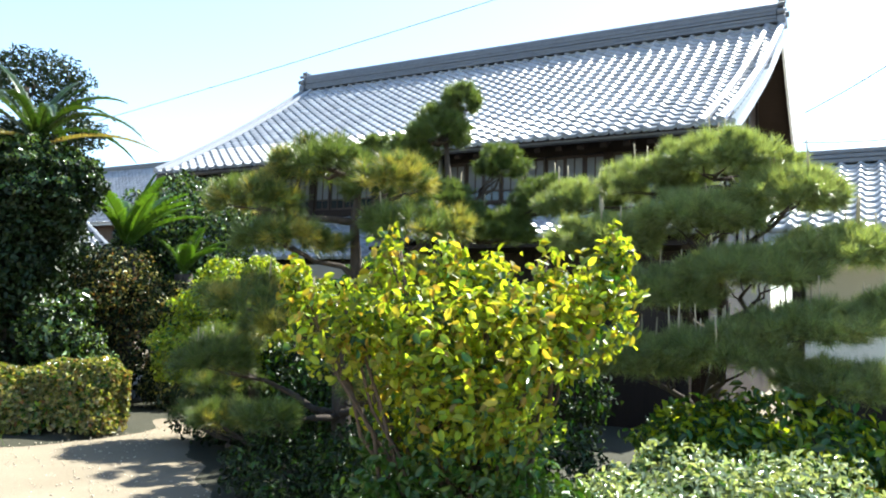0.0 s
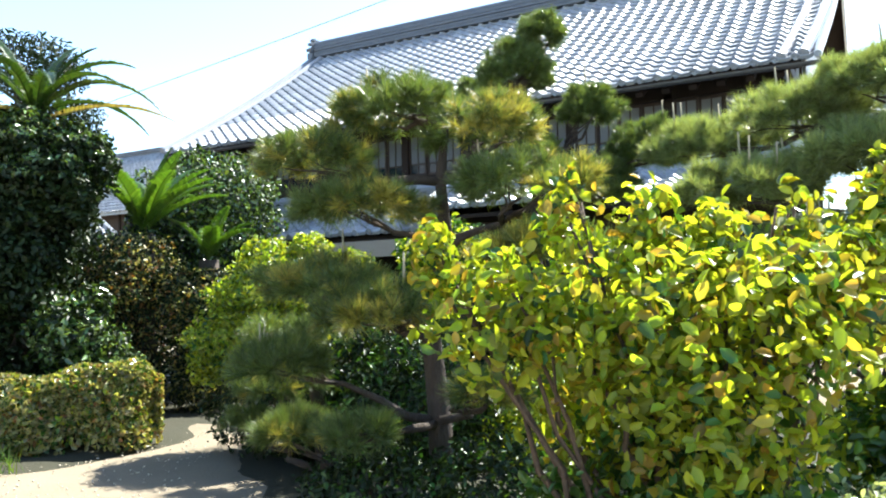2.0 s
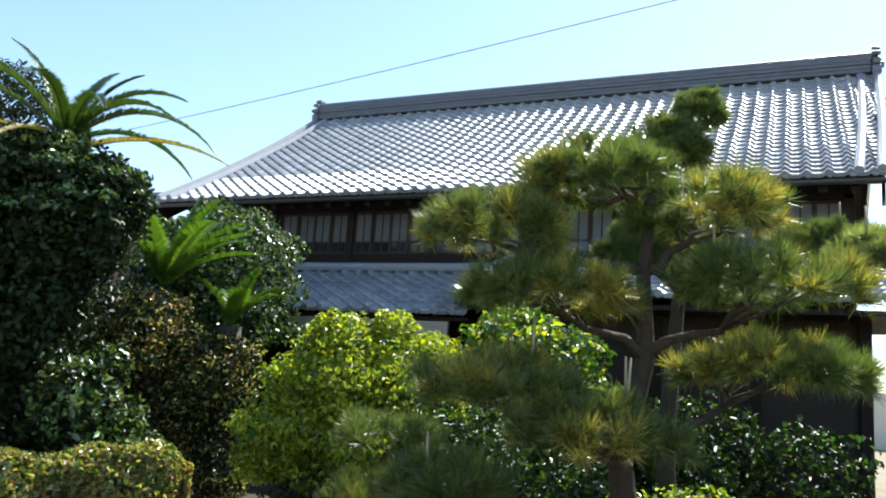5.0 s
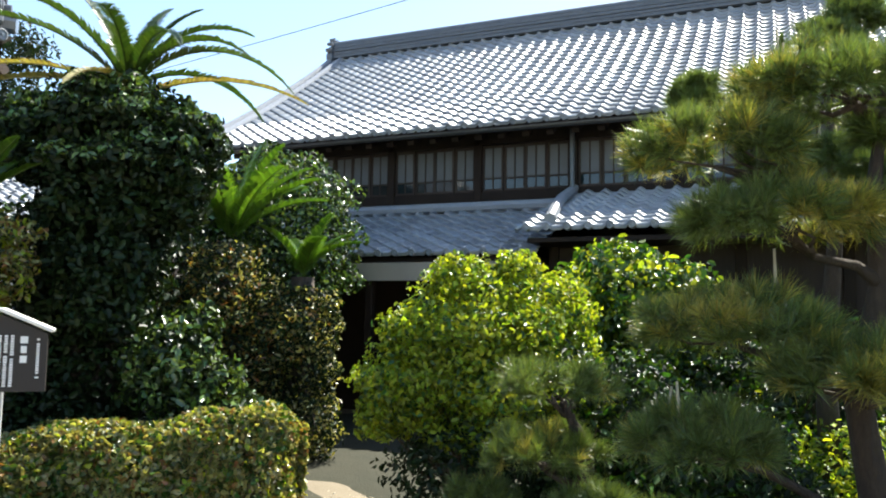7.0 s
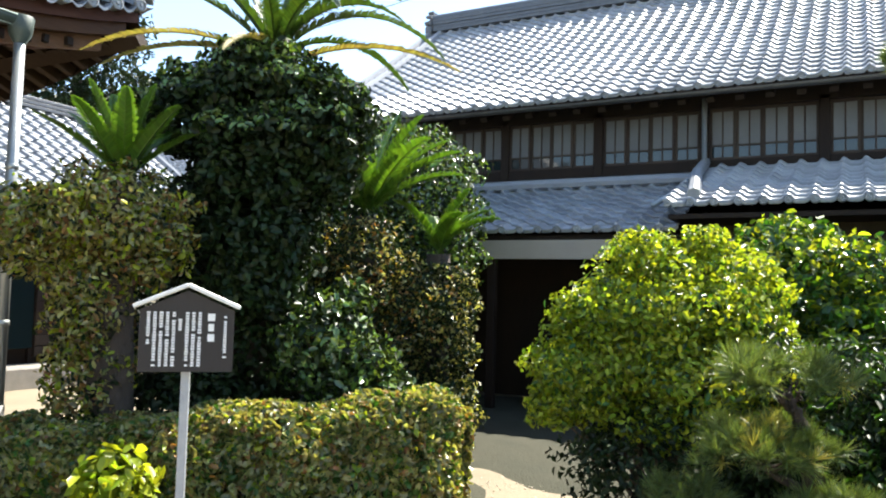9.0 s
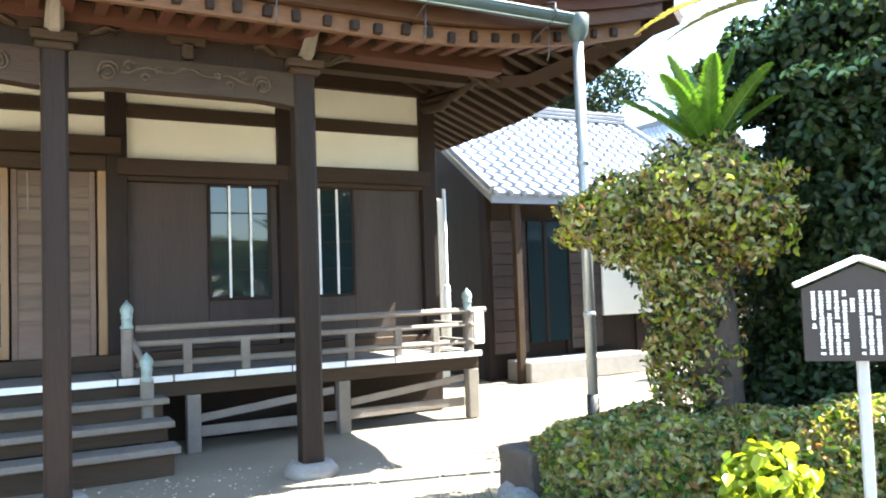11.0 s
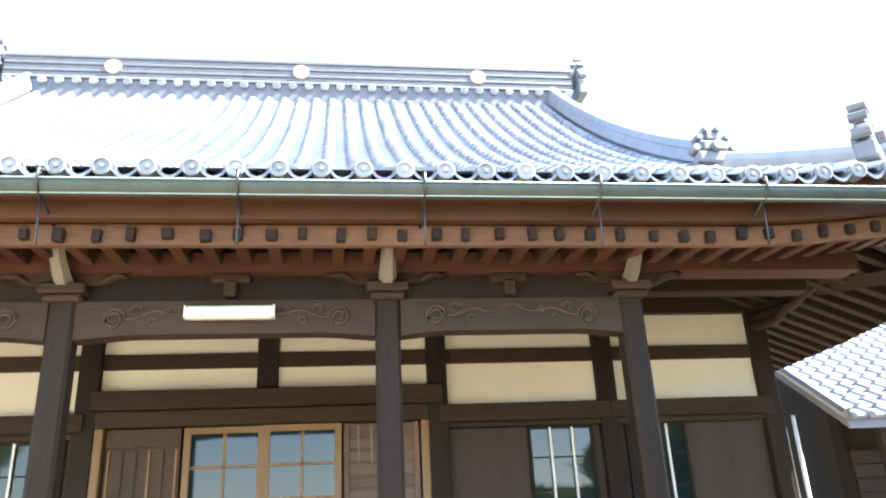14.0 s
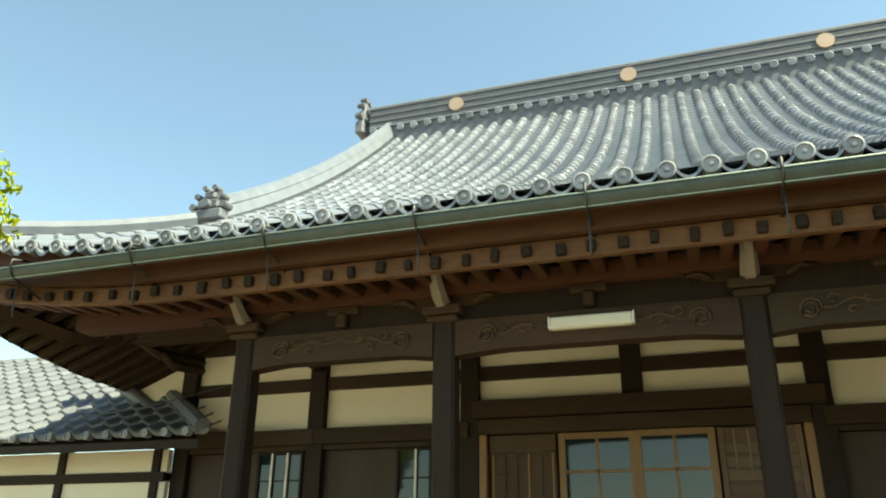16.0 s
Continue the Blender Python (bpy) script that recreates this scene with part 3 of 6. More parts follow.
def hall_eaves():
    """Fascia, soffit boards, rafters and purlins under the roof."""
    eaves = new("eaves")
    eaves.parent = hall
    rel(hall, eaves)
    tagged(eaves, "reddish weathered eaves with rows of rafters")
    n = 24

    def strip(name, x0, x1, z0, z1, y0, y1, mat, follow=1.0, label=""):
        v, f = [], []
        for i in range(n + 1):
            y = y0 + (y1 - y0) * i / n
            dz = follow * (roof_z(X_EAVE, y) - 4.10)
            v += [(x0, y, z0 + dz), (x1, y, z0 + dz), (x1, y, z1 + dz), (x0, y, z1 + dz)]
        for i in range(n):
            a, b = 4 * i, 4 * i + 4
            f += [(a + k, b + k, b + (k + 1) % 4, a + (k + 1) % 4) for k in range(4)]
        f += [(0, 1, 2, 3), (4 * n + 3, 4 * n + 2, 4 * n + 1, 4 * n)]
        o = new(name, mesh_of(name, v, f, mat))
        o.parent = eaves
        return tagged(o, label)
    strip("fascia_upper", -12.42, -12.36, 3.945, 4.09, YC - 6.8, YC + 6.8, M["red_wood"])
    strip("fascia_lower", -12.50, -12.42, 3.81, 3.95, YC - 6.7, YC + 6.7, M["red_wood"])
    strip("rafter_board", -12.60, -12.54, 3.66, 3.815, YC - 6.5, YC + 6.5, M["rail_wood"], label="paler board between the rafter noses")
    strip("soffit_step", -12.95, -12.89, 3.83, 3.93, YC - 6.2, YC + 6.2, M["red_wood"])
    # soffit boards above the rafters
    v, f = [], []
    for i in range(n + 1):
        y = YC - 6.75 + 13.5 * i / n
        dz = roof_z(X_EAVE, y) - 4.10
        yi = YC + (y - YC) * 4.8 / 6.75
        v += [(-12.45, y, 3.9 + dz), (-12.95, YC + (y - YC) * 0.94, 3.97 + 0.9 * dz), (-16.05, yi, 4.95)]
    for i in range(n):
        a = 3 * i
        f += [(a, a + 1, a + 4, a + 3), (a + 1, a + 2, a + 5, a + 4)]
    o = new("soffit", mesh_of("soffit", v, f, M["woodh"]))
    o.parent = eaves
    # two tiers of rafters
    bm = slab(bmesh.new(), (-0.55, -0.045, -0.055), (0.0, 0.045, 0.055), 0.006)
    up = bpy.data.meshes.new("flying_rafter")
    bm.to_mesh(up), bm.free()
    up.materials.append(M["red_wood"])
    bm = slab(bmesh.new(), (-3.1, -0.05, -0.06), (0.0, 0.05, 0.06), 0.006)
    lo = bpy.data.meshes.new("rafter")
    bm.to_mesh(lo), bm.free()
    lo.materials.append(M["woodh"])
    bm = slab(bmesh.new(), (0.0, -0.042, -0.05), (0.06, 0.042, 0.05), 0.008)
    nose = bpy.data.meshes.new("rafter_nose")
    bm.to_mesh(nose), bm.free()
    nose.materials.append(M["wood"])
    bm = slab(bmesh.new(), (0.0, -0.04, -0.045), (0.012, 0.04, 0.045), 0.004)
    tip = bpy.data.meshes.new("rafter_tip")
    bm.to_mesh(tip), bm.free()
    tip.materials.append(M["grey_wood"])
    k = -26
    while k <= 26:
        y = YC + 0.235 * k
        dz = roof_z(X_EAVE, y) - 4.10
        place("rafter_nose", nose, eaves, Matrix.Translation((-12.545 + random.uniform(-0.012, 0.006), y + random.uniform(-0.02, 0.02), 3.735 + dz + random.uniform(-0.018, 0.012))) @ Matrix.Rotation(random.uniform(-0.08, 0.08), 4, "X") @ Matrix.Diagonal((1, random.uniform(0.7, 0.95), random.uniform(0.75, 1.0), 1)))
        place("flying_rafter", up, eaves, Matrix.Translation((-12.60, y, 3.755 + dz)) @ Matrix.Rotation(radians(4), 4, "Y"))
        place("rafter", lo, eaves, Matrix.Translation((-12.96, y, 3.79 + dz)) @ Matrix.Rotation(radians(16), 4, "Y"))
        place("rafter_tip", tip, eaves, Matrix.Translation((-12.962, y, 3.79 + dz)) @ Matrix.Rotation(radians(16), 4, "Y"))
        k += 1
    # purlin over the posts, and the inner one
    strip("purlin", -13.42, -13.18, 3.69, 3.85, YC - 5.2, YC + 5.2, M["red_wood"], 0.0)
    strip("inner_purlin", -14.75, -14.55, 3.95, 4.2, YC - 5.6, YC + 5.6, M["woodh"], 0.0)
    # the side soffit narrows along the hip towards the corner
    inner = lambda x: max(5.0, W_EAVE - 0.15 + 12.4 + x)
    # side eaves: fascia and rafters running out from the side walls
    for s in (-1, 1):
        y_out = YC + s * (W_EAVE - 0.1)
        bm = bmesh.new()
        for i in range(12):
            xa, xb2 = -12.4 - 0.9 * i, -12.4 - 0.9 * (i + 1)
            la = 0.5 * max(0, 1 - i / 4) ** 2
            lb = 0.5 * max(0, 1 - (i + 1) / 4) ** 2
            vs = [bm.verts.new(p) for p in ((xa, y_out, 3.72 + la), (xb2, y_out, 3.72 + lb), (xb2, y_out, 4.08 + lb), (xa, y_out, 4.08 + la))]
            bm.faces.new(vs)
            vs = [bm.verts.new(p) for p in ((xa, y_out, 3.9 + la), (xb2, y_out, 3.9 + lb), (xb2, YC + s * inner(xb2), 3.9 + lb + 0.33 * (W_EAVE - 0.1 - inner(xb2))), (xa, YC + s * inner(xa), 3.9 + la + 0.33 * (W_EAVE - 0.1 - inner(xa))))]
            bm.faces.new(vs)
        part("side_soffit", bm, M["woodh"], eaves)
        bm = slab(bmesh.new(), (-0.05, -1.7, -0.05), (0.05, 0.0, 0.05), 0.006)
        side = bpy.data.meshes.new("side_rafter")
        bm.to_mesh(side), bm.free()
        side.materials.append(M["woodh"])
        for i in range(34):
            x = -12.7 - 0.24 * i
            la = 0.5 * max(0, 1 - (0.3 + 0.24 * i) / 3.6) ** 2
            m = Matrix.Translation((x, YC + s * (W_EAVE - 0.14), 3.74 + la))
            if s < 0:
                m = m @ Matrix.Rotation(math.pi, 4, "Z")
            place("side_rafter", side, eaves, m @ Matrix.Rotation(radians(-22), 4, "X") @ Matrix.Diagonal((1, min(1, (-12.35 - x) / 1.75), 1, 1)))
        # hip rafter to the corner
        v, f = tube_data([(-16.0, YC + s * 5.75, 4.35), (-14.2, YC + s * 6.3, 4.02), (-12.35, YC + s * 6.85, 4.25)], [0.13, 0.12, 0.11], 4)
        o = new("hip_rafter", mesh_of("hip_rafter", v, f, M["woodh"]))
        o.parent = eaves
    return eaves


def half_pipe(y0, y1, x, z, r=0.075, sides=9):
    v, f = [], []
    for y in (y0, y1):
        for rr in (r, r - 0.006):
            for k in range(sides):
                w = math.pi + math.pi * k / (sides - 1)
                v.append((x + rr * math.cos(w), y, z + rr * math.sin(w) * 1.25))
    n = sides
    for k in range(n - 1):
        f += [(k, k + 1, 2 * n + k + 1, 2 * n + k), (n + k + 1, n + k, 3 * n + k, 3 * n + k + 1)]
    f += [(0, 2 * n, 3 * n, n), (n - 1, 2 * n - 1, 4 * n - 1, 3 * n - 1)]
    return v, f


def hall_gutter():
    gut = tagged(new("rain_gutter"), "greenish weathered copper rain gutter along the eaves", "gutter")
    gut.location = (-12.22, YC, 4.0)
    v, f = half_pipe(YC - 5.4, YC + 5.4, -12.235, 3.985)
    o = new("trough", mesh_of("trough", v, f, M["copper"], smooth=True))
    o.parent = gut
    rel(gut, o)
    # Pale lines along the trough put its bright lit edges into the colour.
    for dx, dz in ((0.075, 0.0), (-0.075, 0.0), (0.03, -0.088)):
        tube("rim", [(-12.235 + dx, YC - 5.4, 3.985 + dz), (-12.235 + dx, YC + 5.4, 3.985 + dz)], [0.007, 0.007], M["bronze"], gut, "pale line for the lit edge of the gutter", sides=5)
    for k in range(9):
        y = YC - 5.05 + 1.27 * k
        tube("strap", [(-12.34, y, 4.10), (-12.15, y, 4.05), (-12.145, y, 3.95), (-12.2, y, 3.90), (-12.36, y, 3.86), (-12.6, y, 3.78)], [0.012] * 6, M["iron"], gut, sides=4)
        tube("hanger_rod", [(-12.25, y, 3.91), (-12.27, y, 3.62), (-12.29, y, 3.56)], [0.005, 0.007, 0.012], M["iron"], gut, "thin hanging rod", sides=6)
    for s in (-1, 1):
        y = YC + s * 5.42
        lathe("funnel", (-12.235, y, 3.72), [(0.04, 0), (0.05, 0.03), (0.10, 0.12), (0.115, 0.27), (0.105, 0.28)], M["copper"], gut)
    pipe = tagged(new("downpipe"), "galvanised downpipe standing beside the garden bed", "pipe")
    pipe.location = (-12.235, YC + 5.42, G)
    tube("pipe", [(-12.235, YC + 5.42, 3.76), (-12.235, YC + 5.42, 0.35)], [0.05, 0.05], M["steel"], pipe, sides=12)
    tube("pipe_foot", [(-12.235, YC + 5.42, 0.5), (-12.235, YC + 5.42, G)], [0.058, 0.058], M["iron"], pipe, "dark lower length of pipe", sides=12)
    for z in (1.2, 2.6):
        lathe("collar", (-12.235, YC + 5.42, z), [(0.05, 0), (0.058, 0.005), (0.058, 0.045), (0.05, 0.05)], M["steel"], pipe)


def hall_posts():
    ys = [-3.32, -1.41, 1.03, 3.04]
    for y in ys:
        bm = bmesh.new()
        w, c = 0.098, 0.026
        ring = [(-w, -w + c), (-w + c, -w), (w - c, -w), (w, -w + c), (w, w - c), (w - c, w), (-w + c, w), (-w, w - c)]
        a = [bm.verts.new((X_POST + p, y + q, G + 0.12)) for p, q in ring]
        b = [bm.verts.new((X_POST + p * 0.97, y + q * 0.97, 3.46)) for p, q in ring]
        bm.faces.new(a[::-1]), bm.faces.new(b)
        for i in range(8):
            bm.faces.new((a[i], a[(i + 1) % 8], b[(i + 1) % 8], b[i]))
        post = rel(hall, part("porch_post", bm, M["wood"], hall, "chamfered dark wooden porch post"))
        lathe("base_stone", (X_POST, y, G), [(0.24, 0), (0.24, 0.06), (0.19, 0.12), (0.16, 0.125)], M["stone"], hall, "round stone post base")
        bm = bmesh.new()
        slab(bm, (X_POST - 0.17, y - 0.17, 3.52), (X_POST + 0.17, y + 0.17, 3.60), 0.015)
        slab(bm, (X_POST - 0.14, y - 0.14, 3.46), (X_POST + 0.14, y + 0.14, 3.52), 0.03)
        rel(hall, part("capital", bm, M["woodh"], hall, "square bearing block"))
        # boat-shaped bracket arm
        bm = bmesh.new()
        prof = [(-0.52, 3.75), (-0.52, 3.69), (-0.40, 3.66), (-0.30, 3.61), (-0.2, 3.60), (0.2, 3.60), (0.30, 3.61), (0.40, 3.66), (0.52, 3.69), (0.52, 3.75)]
        f1 = [bm.verts.new((X_POST - 0.075, y + p, q)) for p, q in prof]
        f2 = [bm.verts.new((X_POST + 0.075, y + p, q)) for p, q in prof]
        bm.faces.new(f1), bm.faces.new(f2[::-1])
        for i in range(len(prof)):
            j = (i + 1) % len(prof)
            bm.faces.new((f1[i], f1[j], f2[j], f2[i]))
        rel(hall, part("bracket_arm", bm, M["woodh"], hall))
        for s in (-1, 1):
            tube("bracket_curl", [(X_POST + 0.08, y + s * 0.26, 3.62), (X_POST + 0.09, y + s * 0.36, 3.68), (X_POST + 0.09, y + s * 0.46, 3.66), (X_POST + 0.09, y + s * 0.44, 3.62)], [0.02, 0.026, 0.02, 0.012], M["woodh"], hall, sides=6)
        # carved nose reaching out over the capital
        v, f = tube_data([(X_POST + 0.05, y, 3.60), (X_POST + 0.18, y, 3.64), (X_POST + 0.30, y, 3.74), (X_POST + 0.40, y, 3.86), (X_POST + 0.50, y, 3.90)], [0.07, 0.07, 0.06, 0.055, 0.04], 6)
        o = new("carved_nose", mesh_of("carved_nose", v, f, M["grey_wood"]))
        o.parent = hall
        rel(hall, o)
        tagged(o, "weathered carved beam nose")
    # carved rainbow beams between the posts
    spans = list(zip(ys[:-1], ys[1:]))
    for a, b in spans:
        bm = bmesh.new()
        n = 16
        lo, hi = [], []
        for i in range(n + 1):
            u = i / n
            y = a + 0.1 + (b - a - 0.2) * u
            arch = 0.035 * min(1, 6 * min(u, 1 - u))
            lo.append((y, 3.17 + arch))
            hi.append((y, 3.47))
        for x in (X_POST - 0.08, X_POST + 0.08):
            vs = [bm.verts.new((x, y, z)) for y, z in lo] + [bm.verts.new((x, y, z)) for y, z in reversed(hi)]
            bm.faces.new(vs)
        bm.verts.ensure_lookup_table()
        m = 2 * (n + 1)
        for i in range(m):
            j = (i + 1) % m
            bm.faces.new((bm.verts[i], bm.verts[j], bm.verts[m + j], bm.verts[m + i]))
        bmesh.ops.recalc_face_normals(bm, faces=bm.faces)
        beam = rel(hall, part("carved_beam", bm, M["woodh"], hall, "thick tie beam with carved cloud scrolls"))
        # scrolls in relief
        for s, e in ((1, a + 0.2), (-1, b - 0.2)):
            pts = []
            for i in range(22):
                u = i / 21
                w = 4.4 * math.pi * u
                r = 0.085 * (1 - 0.8 * u)
                pts.append((X_POST + 0.085, e + s * (0.18 + r * math.cos(w)), 3.33 + r * math.sin(w)))
            for q, (ro, zo, rr) in enumerate(((0.34, 3.39, 0.05), (0.46, 3.30, 0.04), (0.56, 3.37, 0.035))):
                ring = [(X_POST + 0.083, e + s * (ro + rr * (1 - 0.06 * i) * math.cos(0.55 * i)), zo + rr * (1 - 0.06 * i) * math.sin(0.55 * i)) for i in range(14)]
                tube("leaf_curl", ring, [0.006 + 0.008 * math.sin(math.pi * i / 13) for i in range(14)], M["beam_relief"], hall, sides=5)
            lead = [(X_POST + 0.085, e + s * (0.9 - 0.07 * i), 3.40 - 0.006 * i + 0.025 * math.sin(i * 1.3)) for i in range(10)]
            tube("scroll", lead + pts, [0.006 + 0.010 * math.sin(math.pi * i / 31) for i in range(32)], M["beam_relief"], hall, sides=5)
        bm = slab(bmesh.new(), (X_POST - 0.02, a + 0.12, 3.47), (X_POST + 0.02, b - 0.12, 3.74), 0.004)
        rel(hall, part("beam_panel", bm, M["wood"], hall))
        mid = (a + b) / 2
        bm = bmesh.new()
        slab(bm, (X_POST - 0.06, mid - 0.16, 3.62), (X_POST + 0.08, mid + 0.16, 3.70), 0.02)
        slab(bm, (X_POST - 0.05, mid - 0.05, 3.50), (X_POST + 0.10, mid + 0.05, 3.63), 0.015)
        rel(hall, part("frog_leg_strut", bm, M["woodh"], hall, "small carved strut over the beam"))
    # bowed ties from the outer posts back to the wall
    for y, yw in ((ys[0], -3.95), (ys[-1], 3.70)):
        tube("bowed_tie", [(X_POST - 0.1, y, 3.38), (X_POST - 0.9, y + 0.35 * (yw - y), 3.66), (X_POST - 1.8, y + 0.7 * (yw - y), 3.84), (X_WALL + 0.1, yw, 3.9)], [0.11, 0.12, 0.12, 0.11], M["woodh"], hall, "bowed tie beam between post and wall")
    for s in (-1, 1):
        # carved bracket cluster at the wall corner
        for k in range(4):
            tube("corner_bracket", [(X_WALL, s * 5.7 + YC, 3.95 + 0.1 * k), (X_WALL + 0.5 + 0.25 * k, s * (5.75 + 0.08 * k) + YC, 3.9 + 0.1 * k), (X_WALL + 0.75 + 0.3 * k, s * (5.8 + 0.1 * k) + YC, 4.02 + 0.09 * k)], [0.07, 0.06, 0.05], M["woodh"], hall, sides=6)
    fix = thing("strip_light", (X_POST + 0.13, -0.18, 3.37), "cream box strip light fixed to the carved beam", "lamp")
    block("lamp_cover", (X_POST + 0.085, -0.50, 3.305), (X_POST + 0.17, 0.15, 3.405), M["lamp"], fix, bevel=0.015)
    for y in (-0.505, 0.155):
        block("end_cap", (X_POST + 0.088, y - 0.006, 3.31), (X_POST + 0.165, y + 0.006, 3.41), M["white"], fix, bevel=0.003)


def lattice_window(name, y0, y1, z0, z1, parent, bars, rails, wood, xg, thick=0.03):
    """A glazed panel: frame, panes, bars."""
    win = new(name)
    win.parent = parent
    rel(parent, win)
    fr = 0.035
    for a, b in (((y0, z0), (y1, z0 + fr)), ((y0, z1 - fr), (y1, z1)), ((y0, z0 + fr), (y0 + fr, z1 - fr)), ((y1 - fr, z0 + fr), (y1, z1 - fr))):
        part("frame", slab(bmesh.new(), (xg - thick, a[0], a[1]), (xg + thick, b[0], b[1]), 0.004), wood, win)
    ny, nz = bars + 1, rails + 1
    for i in range(ny):
        for j in range(nz):
            ya, yb = y0 + fr + (y1 - y0 - 2 * fr) * i / ny, y0 + fr + (y1 - y0 - 2 * fr) * (i + 1) / ny
            za, zb = z0 + fr + (z1 - z0 - 2 * fr) * j / nz, z0 + fr + (z1 - z0 - 2 * fr) * (j + 1) / nz
            part("pane", slab(bmesh.new(), (xg - 0.004, ya, za), (xg + 0.004, yb, zb), 0), M["glass"], win)
    return win


def hall_front():
    x = X_WALL
    posts = [-5.85, -3.95, -1.98, 1.74, 3.70, 5.68]
    front = hall

    def bl(name, a, b, mat, label="", bevel=0.008):
        return rel(hall, part(name, slab(bmesh.new(), a, b, bevel), mat, hall, label))
    for y in posts:
        bl("wall_post", (x - 0.1, y - 0.11, G), (x + 0.1, y + 0.11, 4.4), M["wood"])
    bl("plaster_panel", (x - 0.05, posts[0], 3.05), (x - 0.0, posts[-1], 4.45), M["plaster"], "ivory plaster between dark timbers")
    for a, b in zip(posts[:-1], posts[1:]):
        door = b - a > 3
        bl("tie_rail", (x - 0.05, a + 0.11, 3.57), (x + 0.05, b - 0.11, 3.73), M["woodh"])
        bl("top_beam", (x - 0.06, a + 0.11, 4.12), (x + 0.08, b - 0.11, 4.42), M["woodh"])
        if door:
            bl("strut", (x - 0.05, -0.24, 3.31), (x + 0.06, -0.01, 4.12), M["wood"])
            bl("door_header", (x - 0.08, a + 0.05, 3.12), (x + 0.15, b + 0.05, 3.32), M["woodh"])
            bl("door_lintel", (x - 0.08, a + 0.11, 2.94), (x + 0.11, b - 0.11, 3.11), M["woodh"])
        else:
            bl("long_lintel", (x - 0.08, a + 0.002, 2.90), (x + 0.14, b - 0.002, 3.09), M["woodh"])
            bl("track", (x - 0.08, a + 0.11, 2.84), (x + 0.08, b - 0.11, 2.90), M["woodh"])
    # sill and foundation boards
    bl("sill", (x - 0.1, posts[0], 0.73), (x + 0.14, posts[-1], 0.90), M["woodh"])
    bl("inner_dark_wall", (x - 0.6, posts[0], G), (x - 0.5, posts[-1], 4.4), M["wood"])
    # door bay
    a, b = -1.87, 1.63
    bl("door_jamb", (x - 0.07, a, 0.9), (x + 0.09, a + 0.09, 2.94), M["door_wood"])
    bl("door_jamb", (x - 0.07, b - 0.09, 0.9), (x + 0.09, b, 2.94), M["door_wood"])
    pan = bl("slatted_panel", (x - 0.03, -1.76, 0.9), (x + 0.01, -1.0, 2.93), M["panel"], "brown planked side panel of the doorway")
    for k in range(6):
        yy = -1.72 + 0.68 * k / 5
        part("batten", slab(bmesh.new(), (x + 0.008, yy - 0.012, 1.12), (x + 0.028, yy + 0.012, 2.72), 0.004), M["door_wood"] if k in (0, 3, 5) else M["panel"], pan)
    for k in range(9):
        z = 1.14 + 0.195 * k
        part("rail", slab(bmesh.new(), (x + 0.008, -1.76, z - 0.008), (x + 0.02, -1.0, z + 0.008), 0.002), M["panel"], pan)
    part("top_board", slab(bmesh.new(), (x + 0.01, -1.76, 2.74), (x + 0.034, -1.0, 2.93), 0.004), M["panel"], pan)
    part("foot_board", slab(bmesh.new(), (x + 0.01, -1.76, 0.9), (x + 0.034, -1.0, 1.1), 0.004), M["panel"], pan)
    pan = bl("shutter_panel", (x - 0.03, 0.70, 0.9), (x + 0.01, 1.52, 2.93), M["shutter"], "pale pinkish slatted shutter beside the doors")
    for k in range(11):
        z = 1.36 + 0.135 * k
        part("slat", slab(bmesh.new(), (x + 0.008, 0.76, z - 0.055), (x + 0.03, 1.46, z + 0.055), 0.006), M["shutter"], pan)
    for ya, yb in ((0.70, 0.76), (1.46, 1.52)):
        part("stile", slab(bmesh.new(), (x + 0.008, ya, 0.9), (x + 0.045, yb, 2.93), 0.005), M["shutter"], pan)
    part("foot_board", slab(bmesh.new(), (x + 0.008, 0.76, 0.9), (x + 0.04, 1.46, 1.26), 0.005), M["shutter"], pan)
    for yy in (0.86, 1.0, 1.14):
        part("batten", slab(bmesh.new(), (x + 0.028, yy - 0.01, 2.5), (x + 0.042, yy + 0.01, 2.9), 0.003), M["grey_wood"], pan)
    for y0, y1 in ((-0.97, -0.13), (-0.15, 0.68)):
        off = 0.03 if y0 < -0.5 else 0.07
        door = new("sliding_door")
        door.parent = front
        rel(hall, door)
        tagged(door, "honey-coloured wooden sliding door with glass squares")
        st = 0.075
        for p, q in (((y0, 0.92), (y0 + st, 2.93)), ((y1 - st, 0.92), (y1, 2.93))):
            part("stile", slab(bmesh.new(), (x + off - 0.02, p[0], p[1]), (x + off + 0.02, q[0], q[1]), 0.005), M["door_wood"], door)
        for z0, z1 in ((0.92, 1.05), (1.72, 1.82), (2.86, 2.93)):
            part("rail", slab(bmesh.new(), (x + off - 0.018, y0 + st, z0), (x + off + 0.018, y1 - st, z1), 0.004), M["door_wood"], door)
        part("lower_panel", slab(bmesh.new(), (x + off - 0.006, y0 + st, 1.05), (x + off + 0.006, y1 - st, 1.72), 0), M["glass"], door, "dark smoked lower pane")
        for j in range(3):
            for i in range(2):
                ya = y0 + st + (y1 - y0 - 2 * st) * i / 2
                za = 1.82 + 1.04 * j / 3
                part("pane", slab(bmesh.new(), (x + off - 0.004, ya, za), (x + off + 0.004, ya + (y1 - y0 - 2 * st) / 2, za + 1.04 / 3), 0), M["glass"], door)
        for z in (1.82 + 1.04 / 3, 1.82 + 2.08 / 3):
            part("muntin", slab(bmesh.new(), (x + off - 0.014, y0 + st, z - 0.016), (x + off + 0.014, y1 - st, z + 0.016), 0.003), M["door_wood"], door)
